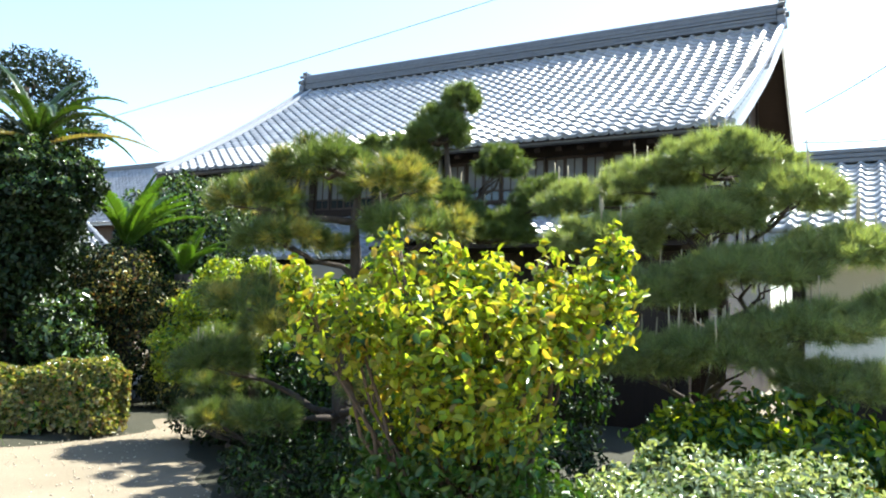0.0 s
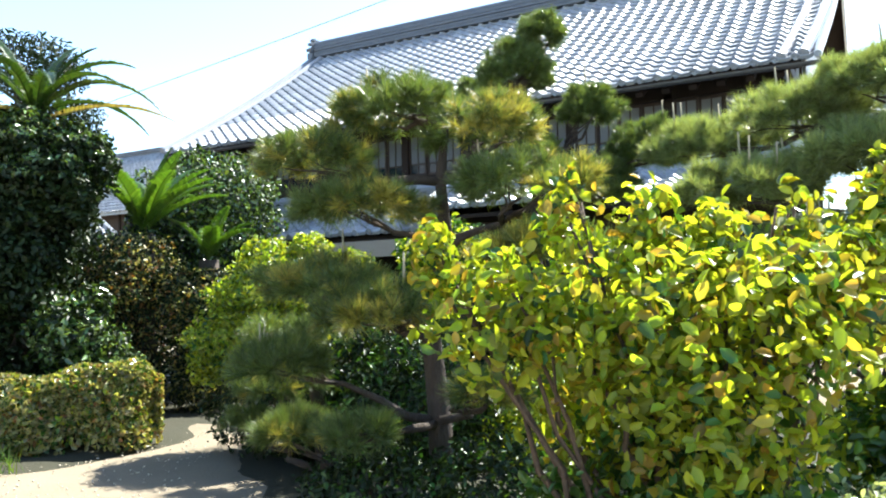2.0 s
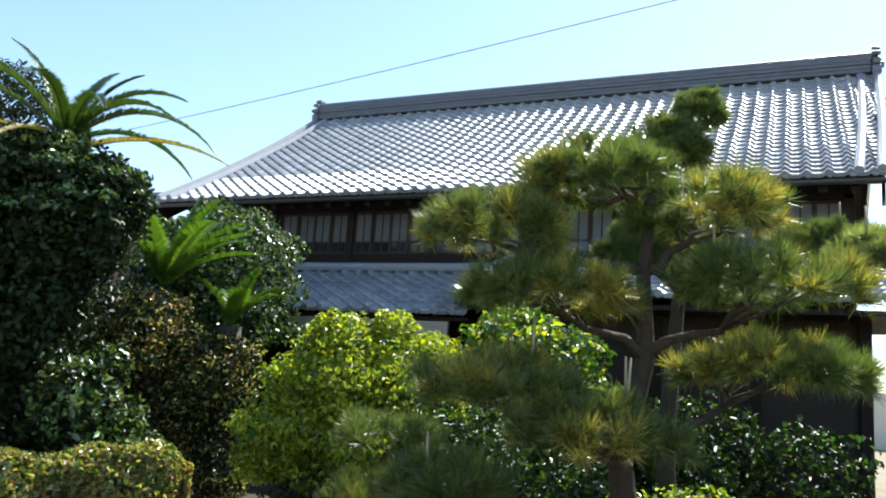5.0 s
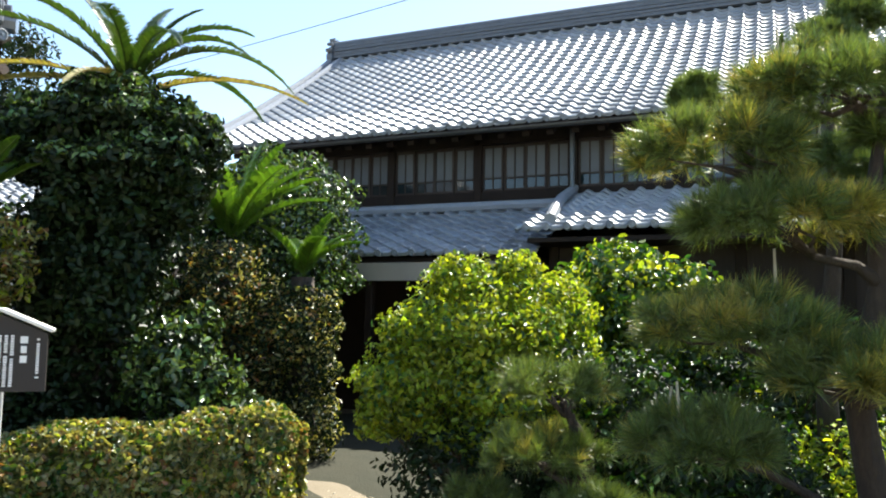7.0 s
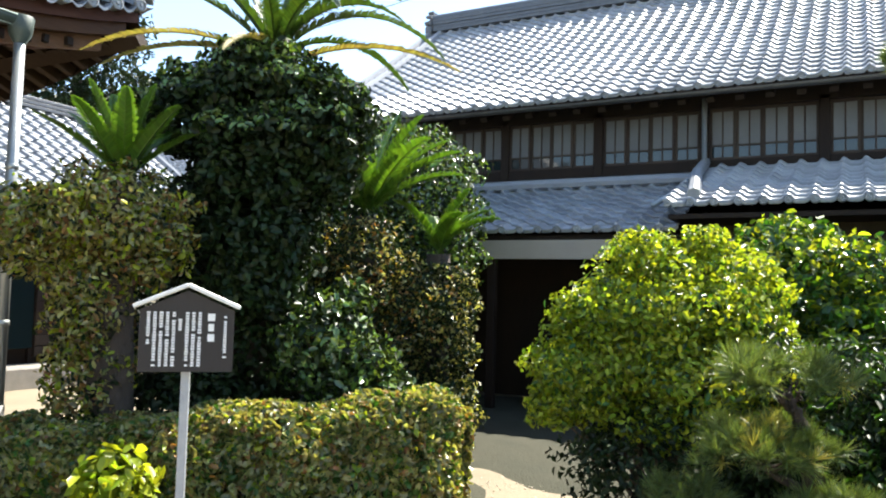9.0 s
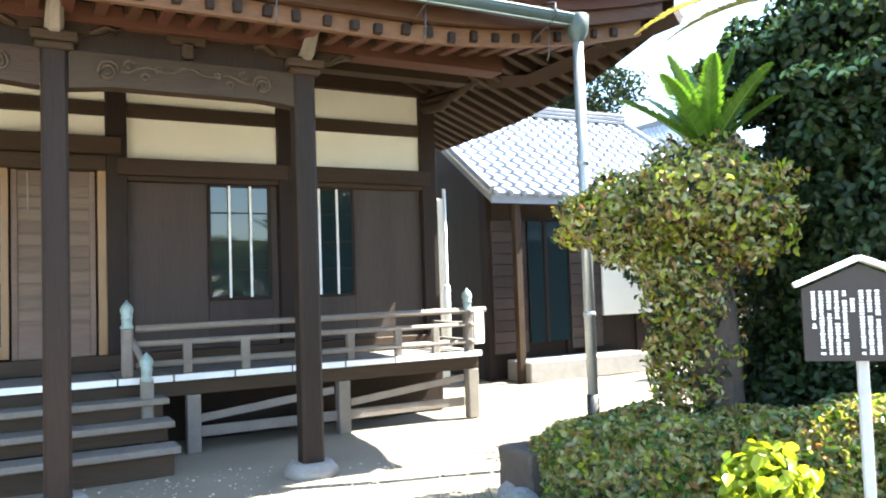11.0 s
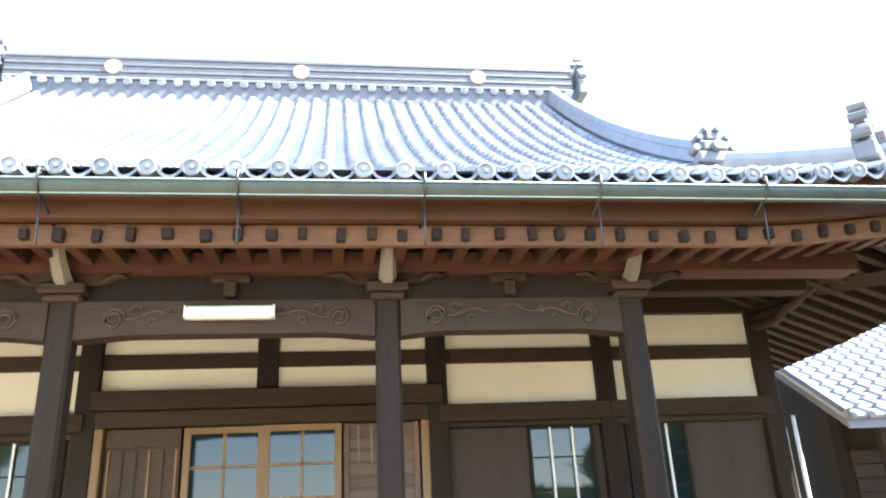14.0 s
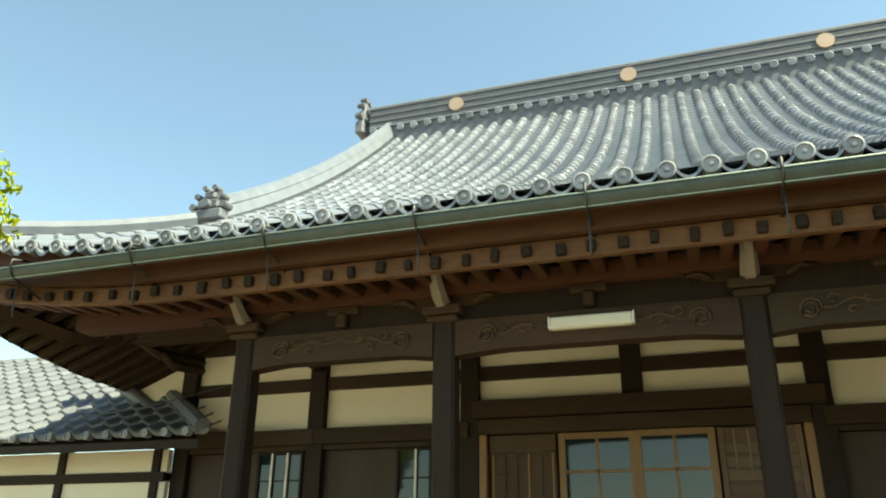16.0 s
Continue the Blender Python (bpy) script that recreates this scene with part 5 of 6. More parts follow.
# ---- smaller buildings ----
def gable_wing(name, label, ox, oy, yaw, length, depth, eave, rise, wall, end=None):
    """A low tiled wing; local x along the eave, local y into the building, turned by yaw."""
    T = pose(ox, oy, 0, 0, 0, yaw)
    wing = thing(name, (ox, oy, G), label, "outbuilding")

    def put(ob):
        ob.matrix_parent_inverse = Matrix.Translation(wing.location).inverted() @ T
        return ob
    roof = new("roof")
    roof.parent = wing
    put(roof)
    hz = lambda y: eave + rise / (depth / 2) * (depth / 2 - abs(y - depth / 2))
    tile_field(roof, slope_matrices(0, length, -0.5, depth / 2, hz, facing("+y")), 0)
    v = [(0, -0.45, hz(-0.45) - 0.06), (length, -0.45, hz(-0.45) - 0.06), (length, depth / 2, hz(depth / 2) - 0.06), (0, depth / 2, hz(depth / 2) - 0.06), (0, depth + 0.4, hz(depth + 0.4) - 0.06), (length, depth + 0.4, hz(depth + 0.4) - 0.06)]
    v += [(x, y, z - 0.12) for x, y, z in v]
    f = [(0, 1, 2, 3), (3, 2, 5, 4), (6, 9, 8, 7), (9, 10, 11, 8), (0, 6, 7, 1), (0, 3, 9, 6), (3, 4, 10, 9), (1, 7, 8, 2), (2, 8, 11, 5), (4, 5, 11, 10)]
    o = new("roof_deck", mesh_of("roof_deck", v, f, M["tilej"]))
    o.parent = roof
    for k in range(3):
        part("ridge_course", slab(bmesh.new(), (0.05, depth / 2 - 0.14, hz(depth / 2) + 0.08 * k), (length - 0.05, depth / 2 + 0.14, hz(depth / 2) + 0.074 + 0.08 * k), 0.01), M["ridge"], roof)
    n = round(length / 0.285)
    for k in range(n):
        place("eave_disc", DISC, roof, Matrix.Translation(((k + 0.5) * length / n - 0.09, -0.53, hz(-0.5) + 0.02)) @ Matrix.Rotation(-math.pi / 2, 4, "Z") @ Matrix.Diagonal((1, 0.62, 0.62, 1)))
    for x, s in ((0.0, -1), (length, 1)):
        yy = np.linspace(-0.5, depth / 2, 8)
        v, f = tube_data([(x, y, hz(y) + 0.05) for y in yy], [0.085] * 8, 8)
        o = new("verge_roll", mesh_of("verge_roll", v, f, M["tile"]))
        o.parent = roof
        bm = bmesh.new()
        xx = x - s * 0.35
        ring = [(0.3, G), (0.3, hz(0.3) - 0.1), (depth / 2, hz(depth / 2) - 0.1), (depth - 0.3, hz(depth - 0.3) - 0.1), (depth - 0.3, G)]
        v1 = [bm.verts.new((xx, y, z)) for y, z in ring]
        v2 = [bm.verts.new((xx - 0.12 * s, y, z)) for y, z in ring]
        bm.faces.new(v1), bm.faces.new(v2)
        for i in range(5):
            bm.faces.new((v1[i], v1[(i + 1) % 5], v2[(i + 1) % 5], v2[i]))
        bmesh.ops.recalc_face_normals(bm, faces=bm.faces)
        put(part("gable_wall", bm, end or wall, wing))

    def bl(nm, a, b, mat, lab=""):
        return put(part(nm, slab(bmesh.new(), a, b, 0.008), mat, wing, lab))
    bl("upper_wall", (0.3, 0.30, 1.0), (length - 0.3, 0.40, eave + 0.05), wall)
    bl("lower_cladding", (0.3, 0.28, G), (length - 0.3, 0.42, 1.0), M["wood"])
    n = max(2, round(length / 1.8))
    for k in range(n + 1):
        x = 0.35 + (length - 0.7) * k / n
        bl("wall_post", (x - 0.06, 0.22, G), (x + 0.06, 0.44, eave + 0.1), M["wood"])
    bl("wall_plate", (0.3, 0.24, eave - 0.1), (length - 0.3, 0.42, eave + 0.06), M["wood"])
    return wing, put


w1, put1 = gable_wing("east_wing", "low tiled wing with white plaster over dark boards", -1.35, 11.9, 0, 9.0, 4.6, 3.09, 1.15, M["cream"], M["wood"])
put1(part("white_panel", slab(bmesh.new(), (0.45, 0.24, 0.95), (4.5, 0.285, 1.62), 0.006), M["plaster"], w1, "white plaster lower panel"))
w2, put2 = gable_wing("side_annex", "small tiled annex beside the hall with dark plank walls", -17.6, 7.45, 90, 5.6, 5.2, 3.33, 1.75, M["board"])
put2(part("corner_post", slab(bmesh.new(), (0.5, -0.36, G), (0.62, -0.24, 3.1), 0.01), M["woodh"], w2))
for k in range(12):
    for xa, xb in ((0.36, 1.06), (2.0, 2.7)):
        put2(part("plank", slab(bmesh.new(), (xa, 0.17, 0.35 + 0.19 * k), (xb, 0.222, 0.53 + 0.19 * k), 0.006), M["board"], w2))
put2(part("strip_light", slab(bmesh.new(), (1.95, 0.05, 2.66), (2.6, 0.15, 2.76), 0.01), M["lamp"], w2))
put2(part("glazed_door", slab(bmesh.new(), (1.1, 0.16, 0.5), (1.95, 0.215, 2.62), 0.01), M["glass"], w2, "glazed sliding door"))
put2(part("door_mullion", slab(bmesh.new(), (1.42, 0.12, 0.5), (1.48, 0.17, 2.62), 0.005), M["wood"], w2))
put2(part("door_step", slab(bmesh.new(), (0.6, -0.5, G), (3.2, 0.2, 0.25), 0.02), M["stone"], w2, "grey stone step"))
put2(part("pale_panel", slab(bmesh.new(), (2.75, 0.18, 0.9), (4.6, 0.235, 2.8), 0.006), M["plaster"], w2))
w4, put4 = gable_wing("far_house", "distant grey-roofed house behind the shrubs", -42, 26, 0, 10.2, 7, 6.2, 3.2, M["board"])


def kitchen():
    """A lean-to wing against the hall's side; its tiled roof is cut off along a hip."""
    k = thing("kitchen_wing", (-15.6, -9, G), "low lean-to wing with tiles darkened for the shade of the hall and ivory plaster walls", "outbuilding")
    roof = new("roof")
    roof.parent = k
    rel(k, roof)
    hz = lambda x: 2.98 + 0.62 * (-15.1 - x)
    cut = lambda x: -5.0 + 1.25 * (x + 15.1)
    mats = [(r, m) for r, m in slope_matrices(-13.0, -4.9, -15.1, -18.4, hz, facing("-x")) if m.translation.y < cut(m.translation.x) + 0.1]
    # Darker copy of the tile: the hall's shade put into the roof colour.
    dark = TILE.copy()
    dark.materials[0] = M["ridge"]
    tile_field(roof, mats, 3, dark, M["ridge"])
    v = [(-15.12, -13, 2.90), (-15.12, -5.05, 2.90), (-18.4, -9.1, 4.92), (-18.4, -13, 4.92)]
    v += [(x, y, z - 0.1) for x, y, z in v]
    o = new("roof_deck", mesh_of("roof_deck", v, [(0, 1, 2, 3), (7, 6, 5, 4), (0, 4, 5, 1), (1, 5, 6, 2), (2, 6, 7, 3), (3, 7, 4, 0)], M["wood"]))
    o.parent = roof
    yy = np.linspace(0, 1, 8)
    t, f = tube_data([(-15.1 - 3.3 * u, -5.0 - 4.1 * u, hz(-15.1 - 3.3 * u) + 0.06) for u in yy], [0.1] * 8, 8)
    o = new("hip_roll", mesh_of("hip_roll", t, f, M["ridge"]))
    o.parent = roof
    for i in range(28):
        y = -12.9 + 0.285 * i
        if y < -5.1:
            place("eave_disc", DISC, roof, Matrix.Translation((-15.05, y, 2.99)) @ Matrix.Diagonal((1, 0.62, 0.62, 1)))

    def bl(nm, a, b, mat, lab=""):
        return rel(k, part(nm, slab(bmesh.new(), a, b, 0.008), mat, k, lab))
    bl("plaster_wall", (-15.9, -13, 1.0), (-15.8, -5.95, 2.9), M["plaster"])
    bl("lower_cladding", (-15.92, -13, G), (-15.78, -5.95, 1.0), M["wood"])
    bm = bmesh.new()
    ring = [(-5.97, 3.05), (-5.97, 4.2), (-7.75, 4.42), (-7.6, 4.2)]
    a, b = [bm.verts.new((-16.02, y, z)) for y, z in ring], [bm.verts.new((-16.14, y, z)) for y, z in ring]
    bm.faces.new(a), bm.faces.new(b[::-1])
    for i in range(4):
        bm.faces.new((a[i], a[(i + 1) % 4], b[(i + 1) % 4], b[i]))
    bmesh.ops.recalc_face_normals(bm, faces=bm.faces)
    rel(k, part("upper_gable", bm, M["plaster"], k, "white plaster gable above the lean-to roof"))
    tube("verge_roll", [(-15.98, -5.85, 3.08), (-15.98, -6.7, 3.62), (-15.98, -7.7, 4.28)], [0.1] * 3, M["ridge"], k, "dark tile roll along the gable foot")
    tube("service_wire", [(-15.2, -7.4, 3.2), (-15.6, -6.2, 3.42), (-15.88, -5.1, 3.72)], [0.007] * 3, M["cable"], k, "thin wire from eave to wall")
    for y in (-6.1, -7.6, -9.4, -11.2, -12.9):
        bl("wall_post", (-15.94, y - 0.06, G), (-15.76, y + 0.06, 2.92), M["wood"])
    bl("wall_plate", (-15.95, -13, 2.5), (-15.75, -5.95, 2.62), M["wood"])


kitchen()


def dark_ground_patches():
    """Dark mossy soil under the shrubs, and ground darkened where shade falls."""
    # First patch is widened and the third laid to paint shade on the ground.
    for cx, cy, rx, ry, lab in ((-3.2, 8.3, 4.4, 4.1, "dark mossy soil under the pines, widened to hold their shade"), (-10.2, 6.6, 2.0, 2.7, "dark soil of the raised bed behind the hedge"), (-8.7, 10.7, 5.3, 3.4, "earth coloured dark for the shade under the house eaves")):
        bm = bmesh.new()
        rings = []
        for q in range(7):
            u = q / 6
            ring = []
            for i in range(40):
                w = 2 * math.pi * i / 40
                e = 1 + 0.07 * math.sin(3 * w + cx) + 0.05 * math.sin(7 * w + cy)
                x, y = cx + rx * u * e * math.cos(w), cy + ry * u * e * math.sin(w)
                h = 0.10 * (1 - u ** 4) + 0.03 * math.sin(3 * x) * math.sin(2.6 * y) * (1 - u)
                ring.append(bm.verts.new((x, y, G - 0.03 + h)))
            rings.append(ring)
        for a, b in zip(rings[:-1], rings[1:]):
            for i in range(40):
                j = (i + 1) % 40
                bm.faces.new((a[i], b[i], b[j], a[j]))
        tagged(part("dark_ground_patch", bm, M["soil"]), lab, "planting bed", kind="structure")


dark_ground_patches()


# ---- plants ----
def wander(a, b, n=6, wob=0.06, sag=0.0):
    a, b = Vector(a), Vector(b)
    out = []
    for i in range(n):
        u = i / (n - 1)
        p = a.lerp(b, u)
        w = wob * math.sin(math.pi * u)
        p += Vector((random.uniform(-w, w), random.uniform(-w, w), random.uniform(-w, w) * 0.5 - sag * math.sin(math.pi * u)))
        out.append(p)
    return out


def stems(parent, base, tips, r0, r1, name="stem", mat=None, wob=0.08):
    for t in tips:
        pts = wander(base, t, 7, wob)
        tube(name, pts, [r0 + (r1 - r0) * i / 6 for i in range(7)], mat or M["twig"], parent, sides=6)


def needle_mesh(name, base, way, mat, length=0.12, count=44, width=0.0032):
    """Starburst tufts of stiff needles: each fans out from one shoot end."""
    b = np.repeat(base, count, 0)
    w = np.repeat(way, count, 0)
    k = len(b)
    long = np.repeat(rng.uniform(0.75, 1.2, (len(base), 1)), count, 0)
    off = rng.random((k, 1)) * 0.05
    d = unit(w * rng.uniform(0.3, 1.2, (k, 1)) + 0.52 * rng.normal(size=(k, 3)))
    side = unit(np.cross(d, rng.normal(size=(k, 3)))) * width
    root = b + w * (off - 0.03)
    tip = root + d * (length * long * rng.uniform(0.85, 1.1, (k, 1)))
    co = np.stack([root - side, root + side, tip], 1).reshape(-1, 3)
    return raw_mesh(name, co, np.arange(3 * k), 3, mat)


def pine(at, label, pads, trunk, needles=M["needle"], density=420, candles=0, length=0.125, yellow=0.0, group="garden pines"):
    """A clipped garden pine: leaning trunk, limbs to cloud-like pads of needle tufts."""
    t = thing("pine_tree", (at[0], at[1], G), label, "tree", group)
    tops = [Vector(p) for p in trunk]
    r = [0.10 * (1 - 0.75 * i / (len(tops) - 1)) for i in range(len(tops))]
    tube("trunk", tops, r, M["bark"], t, "rough dark bark", sides=10)
    for i, p in enumerate(pads):
        c = Vector(p[:3])
        j = min(range(len(tops)), key=lambda q: abs(tops[q].z - (c.z - 0.25)))
        pts = wander(tops[j], c - Vector((0, 0, p[5] * 0.4)), 6, 0.10)
        tube("limb", pts, [0.04, 0.034, 0.028, 0.022, 0.016, 0.008], M["bark"], t, sides=6)
        for q in range(5):
            e = c + Vector((random.uniform(-0.7, 0.7) * p[3], random.uniform(-0.7, 0.7) * p[4], -0.1 * p[5]))
            tube("twig", wander(pts[3], e, 5, 0.06), [0.014, 0.011, 0.009, 0.006, 0.004], M["bark"], t, sides=5)
    vol = sum(p[3] * p[4] + p[3] * p[5] for p in pads)
    n = int(density * vol * 2.2)
    n = int(n * 0.66)
    pads = [(*p[:5], p[5] * (1.18 if p[3] > 0.29 else 1.0)) for p in pads]
    pts, d = blob_points(pads, n, shell=0.5, gap=0.55, low=-0.35)
    # shoots gather in bunches with dark gaps between them
    hub = pts[rng.permutation(len(pts))[:max(4, len(pts) // 9)]]
    near = np.array([hub[np.argmin(((hub - p) ** 2).sum(1))] for p in pts])
    pts = pts + 0.32 * (near - pts)
    way = unit(d * 0.9 + 0.25 * unit(pts - near) + np.array([0, 0, 0.6]))
    tone = np.sin(near[:, 0] * 5.1 + 1) * np.sin(near[:, 2] * 6.3) * 0.5 + 0.5
    pick = 0.5 * tone + 0.5 * rng.random(len(pts)) < yellow
    for sel, mat, nm in ((~pick, needles, "needles"), (pick, M["needle_y"], "yellowed_needles")):
        if sel.sum():
            o = new(nm, needle_mesh(nm, pts[sel], way[sel], mat, length))
            o.parent = t
            rel(t, o)
    if candles:
        top = pts[d[:, 2] > 0.55]
        for p in top[rng.permutation(len(top))[:candles]]:
            h = random.uniform(0.12, 0.30)
            tube("candle", [p, p + np.array([random.uniform(-0.02, 0.02), random.uniform(-0.02, 0.02), h])], [0.011, 0.006], M["candle"], t, sides=5)
    return t


def shrub(name, at, label, blobs, n, size, mats, stem=True, category="shrub", tips=None, slim=0.5, shell=0.5, gap=0.3, spread=0.9, low=-1.0):
    """A leafy shrub: stems and a crown of separate folded leaves. mats: (material, share) pairs."""
    t = thing(name, (at[0], at[1], G), label, category)
    if stem:
        goal = tips or [(b[0] + random.uniform(-0.4, 0.4) * b[3], b[1] + random.uniform(-0.4, 0.4) * b[4], b[2] + 0.3 * b[5]) for b in blobs for _ in range(3)]
        for g in goal:
            stems(t, (at[0] + random.uniform(-0.12, 0.12), at[1] + random.uniform(-0.12, 0.12), G), [g], 0.022, 0.006)
    pts, d = blob_points(blobs, n, shell=shell, gap=gap, low=low)
    u = rng.random(len(pts))
    lo = 0.0
    for mat, share, nm in mats:
        sel = (u >= lo) & (u < lo + share)
        lo += share
        if sel.sum():
            leaves(nm, t, pts[sel], d[sel] + np.array([0, 0, 0.45]), size, mat, slim=slim, spread=spread)
    return t


def frond_data(base, way, length, droop, pairs=56, leaf=0.24, width=0.011, vee=0.5):
    """A feather leaf: midrib and two rows of narrow leaflets."""
    way = Vector(way).normalized()
    side = way.cross(Vector((0, 0, 1))).normalized()
    pts = []
    p, d = Vector(base), way.copy()
    for i in range(12):
        pts.append(p.copy())
        p = p + d * (length / 11)
        d = (d + Vector((0, 0, -droop / 11))).normalized()
    v, f = tube_data(pts, [0.013 * (1 - 0.8 * i / 11) for i in range(12)], 5)
    for i in range(pairs):
        u = 0.06 + 0.93 * i / (pairs - 1)
        q = u * 11
        k = min(10, int(q))
        c = pts[k].lerp(pts[k + 1], q - k)
        t = (pts[k + 1] - pts[k]).normalized()
        up = side.cross(t).normalized()
        L = leaf * math.sin(math.pi * min(1, 0.18 + 0.82 * u) ** 0.9) ** 0.5 * random.uniform(0.85, 1.1)
        for s in (-1, 1):
            e = (side * s * 0.85 + t * 0.5 + up * vee * random.uniform(0.7, 1.2)).normalized()
            m = c + e * L * 0.55
            tip = c + e * L - up * 0.25 * L
            w = t * width
            b = len(v)
            v += [c - w, c + w, m + w, m - w, tip]
            f += [(b, b + 1, b + 2, b + 3), (b + 3, b + 2, b + 4)]
    return v, f


def fronds(parent, crown, specs, mat, label="", leaf=0.24, pairs=72):
    """specs: (azimuth, rise, length, droop)."""
    for az, rise, length, droop in specs:
        w = (math.cos(radians(az)) * math.cos(radians(rise)), math.sin(radians(az)) * math.cos(radians(rise)), math.sin(radians(rise)))
        v, f = frond_data(crown, w, length, droop, pairs, leaf)
        o = new("frond", mesh_of("frond", v, f, mat))
        o.parent = parent
        rel(parent, o)
        tagged(o, label)


# hedge: a low clipped run that rises to a rounded end
def hedge():
    t = thing("hedge", (-9.6, 5.5, G), "low clipped hedge with small olive leaves, rounded end", "hedge")
    a, b = np.array([-8.35, 6.75]), np.array([-11.35, 4.15])
    L = np.linalg.norm(b - a)
    along, out = (b - a) / L, None
    side = np.array([along[1], -along[0]])
    n = 36000
    u = rng.random(n) * 1.04 - 0.02
    h = 0.93 - 0.34 * np.clip(u, 0, 1) ** 0.8 + 0.03 * np.sin(u * 17) + 0.02 * np.sin(u * 41)
    half = 0.42 + 0.03 * np.sin(u * 23 + 1)
    endr = np.clip(np.minimum(u * L, (1 - u) * L) / 0.45, 0, 1)
    k = np.sqrt(np.clip(1 - (1 - endr) ** 2, 0.02, 1))
    w = rng.random(n) * math.pi
    sx, sz = np.cos(w), np.sin(w)
    e = 0.68
    px = np.sign(sx) * np.abs(sx) ** e * half * k
    pz = np.abs(sz) ** e * h * (0.75 + 0.25 * k)
    shrink = 1 - 0.16 * rng.random(n) ** 1.5
    bump = 0.03 * np.sin(u * 31 + w * 5)
    base = a[None] + u[:, None] * (b - a)[None]
    x = base[:, 0] + side[0] * (px * shrink + bump)
    y = base[:, 1] + side[1] * (px * shrink + bump)
    z = G + 0.04 + pz * shrink + bump * 0.6
    nrm = np.stack([side[0] * sx, side[1] * sx, sz], 1)
    pts = np.stack([x, y, z], 1)
    pick = rng.random(n)
    for lo, hi, mat, nm in ((0, 0.62, M["leaf_hedge"], "leaves"), (0.62, 0.84, M["leaf_green"], "green_leaves"), (0.84, 0.93, M["leaf_rust"], "rusty_leaves"), (0.93, 1, M["leaf_lime"], "new_leaves")):
        s = (pick >= lo) & (pick < hi)
        leaves(nm, t, pts[s], nrm[s] + np.array([0, 0, 0.3]), 0.066, mat, slim=0.6, spread=1.2)
    for i in range(60):
        c = a + (b - a) * (0.1 + 0.8 * i / 60)
        q = (c[0] + random.uniform(-0.25, 0.25), c[1] + random.uniform(-0.25, 0.25))
        tube("stem", wander((q[0], q[1], G), (q[0] + random.uniform(-0.1, 0.1), q[1] + random.uniform(-0.1, 0.1), G + 0.5), 4, 0.04), [0.014, 0.012, 0.009, 0.006], M["twig"], t, sides=5)


hedge()


# ivy-wrapped palm on the garden bed
palm = thing("date_palm", (-10.55, 6.55, G), "tall palm wrapped in dark glossy ivy with arching fronds", "palm")
tube("trunk", [(-10.55, 6.55, G), (-10.48, 6.57, 1.6), (-10.33, 6.6, 3.62)], [0.30, 0.27, 0.22], M["bark"], palm, sides=14)
IVY = [(-10.35, 6.55, 3.25, 0.86, 0.82, 0.55), (-10.3, 6.5, 2.8, 0.8, 0.78, 0.6), (-10.5, 6.55, 2.3, 0.7, 0.68, 0.8), (-10.2, 6.25, 1.9, 0.5, 0.48, 0.7), (-9.85, 6.45, 3.0, 0.48, 0.44, 0.42), (-10.6, 6.5, 1.3, 0.66, 0.64, 1.2), (-9.95, 6.95, 3.15, 0.5, 0.46, 0.45), (-10.85, 6.15, 3.15, 0.55, 0.5, 0.42), (-10.7, 6.3, 0.5, 0.7, 0.7, 0.7), (-9.7, 6.75, 2.7, 0.28, 0.28, 0.3), (-10.2, 6.1, 3.5, 0.3, 0.3, 0.24)]
pts, d = blob_points(IVY, 36000, shell=0.55, gap=0.3)
leaves("ivy", palm, pts, d + np.array([0, 0, 0.3]), 0.08, M["leaf_dark"], "dark glossy ivy leaves", slim=0.6, spread=0.8)
# Paler leaves on the upper blobs put sunlight into the colour.
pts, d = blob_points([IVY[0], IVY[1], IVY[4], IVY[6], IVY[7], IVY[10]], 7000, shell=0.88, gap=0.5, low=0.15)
leaves("sunlit_ivy", palm, pts, d + np.array([0, 0, 0.5]), 0.075, M["leaf_silver"], "ivy leaves coloured paler on top for the sun", slim=0.5, spread=0.9)
fronds(palm, (-10.3, 6.6, 3.72), [(28, 50, 1.85, 2.1), (40, 66, 1.5, 1.9), (15, 58, 1.5, 2.1), (62, 72, 1.25, 1.3), (100, 74, 1.3, 1.3), (150, 66, 1.3, 1.8), (205, 60, 2.0, 1.4), (222, 48, 1.8, 1.3), (190, 70, 1.6, 1.2), (240, 60, 1.6, 1.6), (-60, 60, 1.4, 2.0), (-25, 55, 1.4, 2.1), (130, 56, 1.5, 2.0), (50, 40, 1.5, 1.9)], M["frond"], "blue-green feather frond", 0.15, 84)
fronds(palm, (-10.25, 6.6, 3.64), [(30, 26, 1.75, 1.0), (212, 30, 1.9, 1.1), (232, 18, 1.6, 1.0), (-70, 20, 1.3, 1.2), (120, 22, 1.3, 1.2)], M["frond_old"], "old straw-tipped frond", 0.13, 84)


# trunks of cycads smothered in shrubs
def smothered_cycad(at, h, blobs, n, mats, specs, label, leaf=0.2):
    t = thing("cycad", (at[0], at[1], G), label, "cycad", "cycads in the bed")
    tube("trunk", wander((at[0], at[1], G), (at[0], at[1], h), 6, 0.05), [0.2, 0.19, 0.17, 0.16, 0.15, 0.14], M["bark"], t, sides=12)
    pts, d = blob_points(blobs, n, shell=0.5, gap=0.4)
    u = rng.random(len(pts))
    lo = 0
    for mat, share, nm in mats:
        s = (u >= lo) & (u < lo + share)
        lo += share
        leaves(nm, t, pts[s], d[s] + np.array([0, 0, 0.3]), 0.06, mat, slim=0.5)
    fronds(t, (at[0], at[1], h), specs, M["cycad"], "stiff bright green cycad frond", leaf)


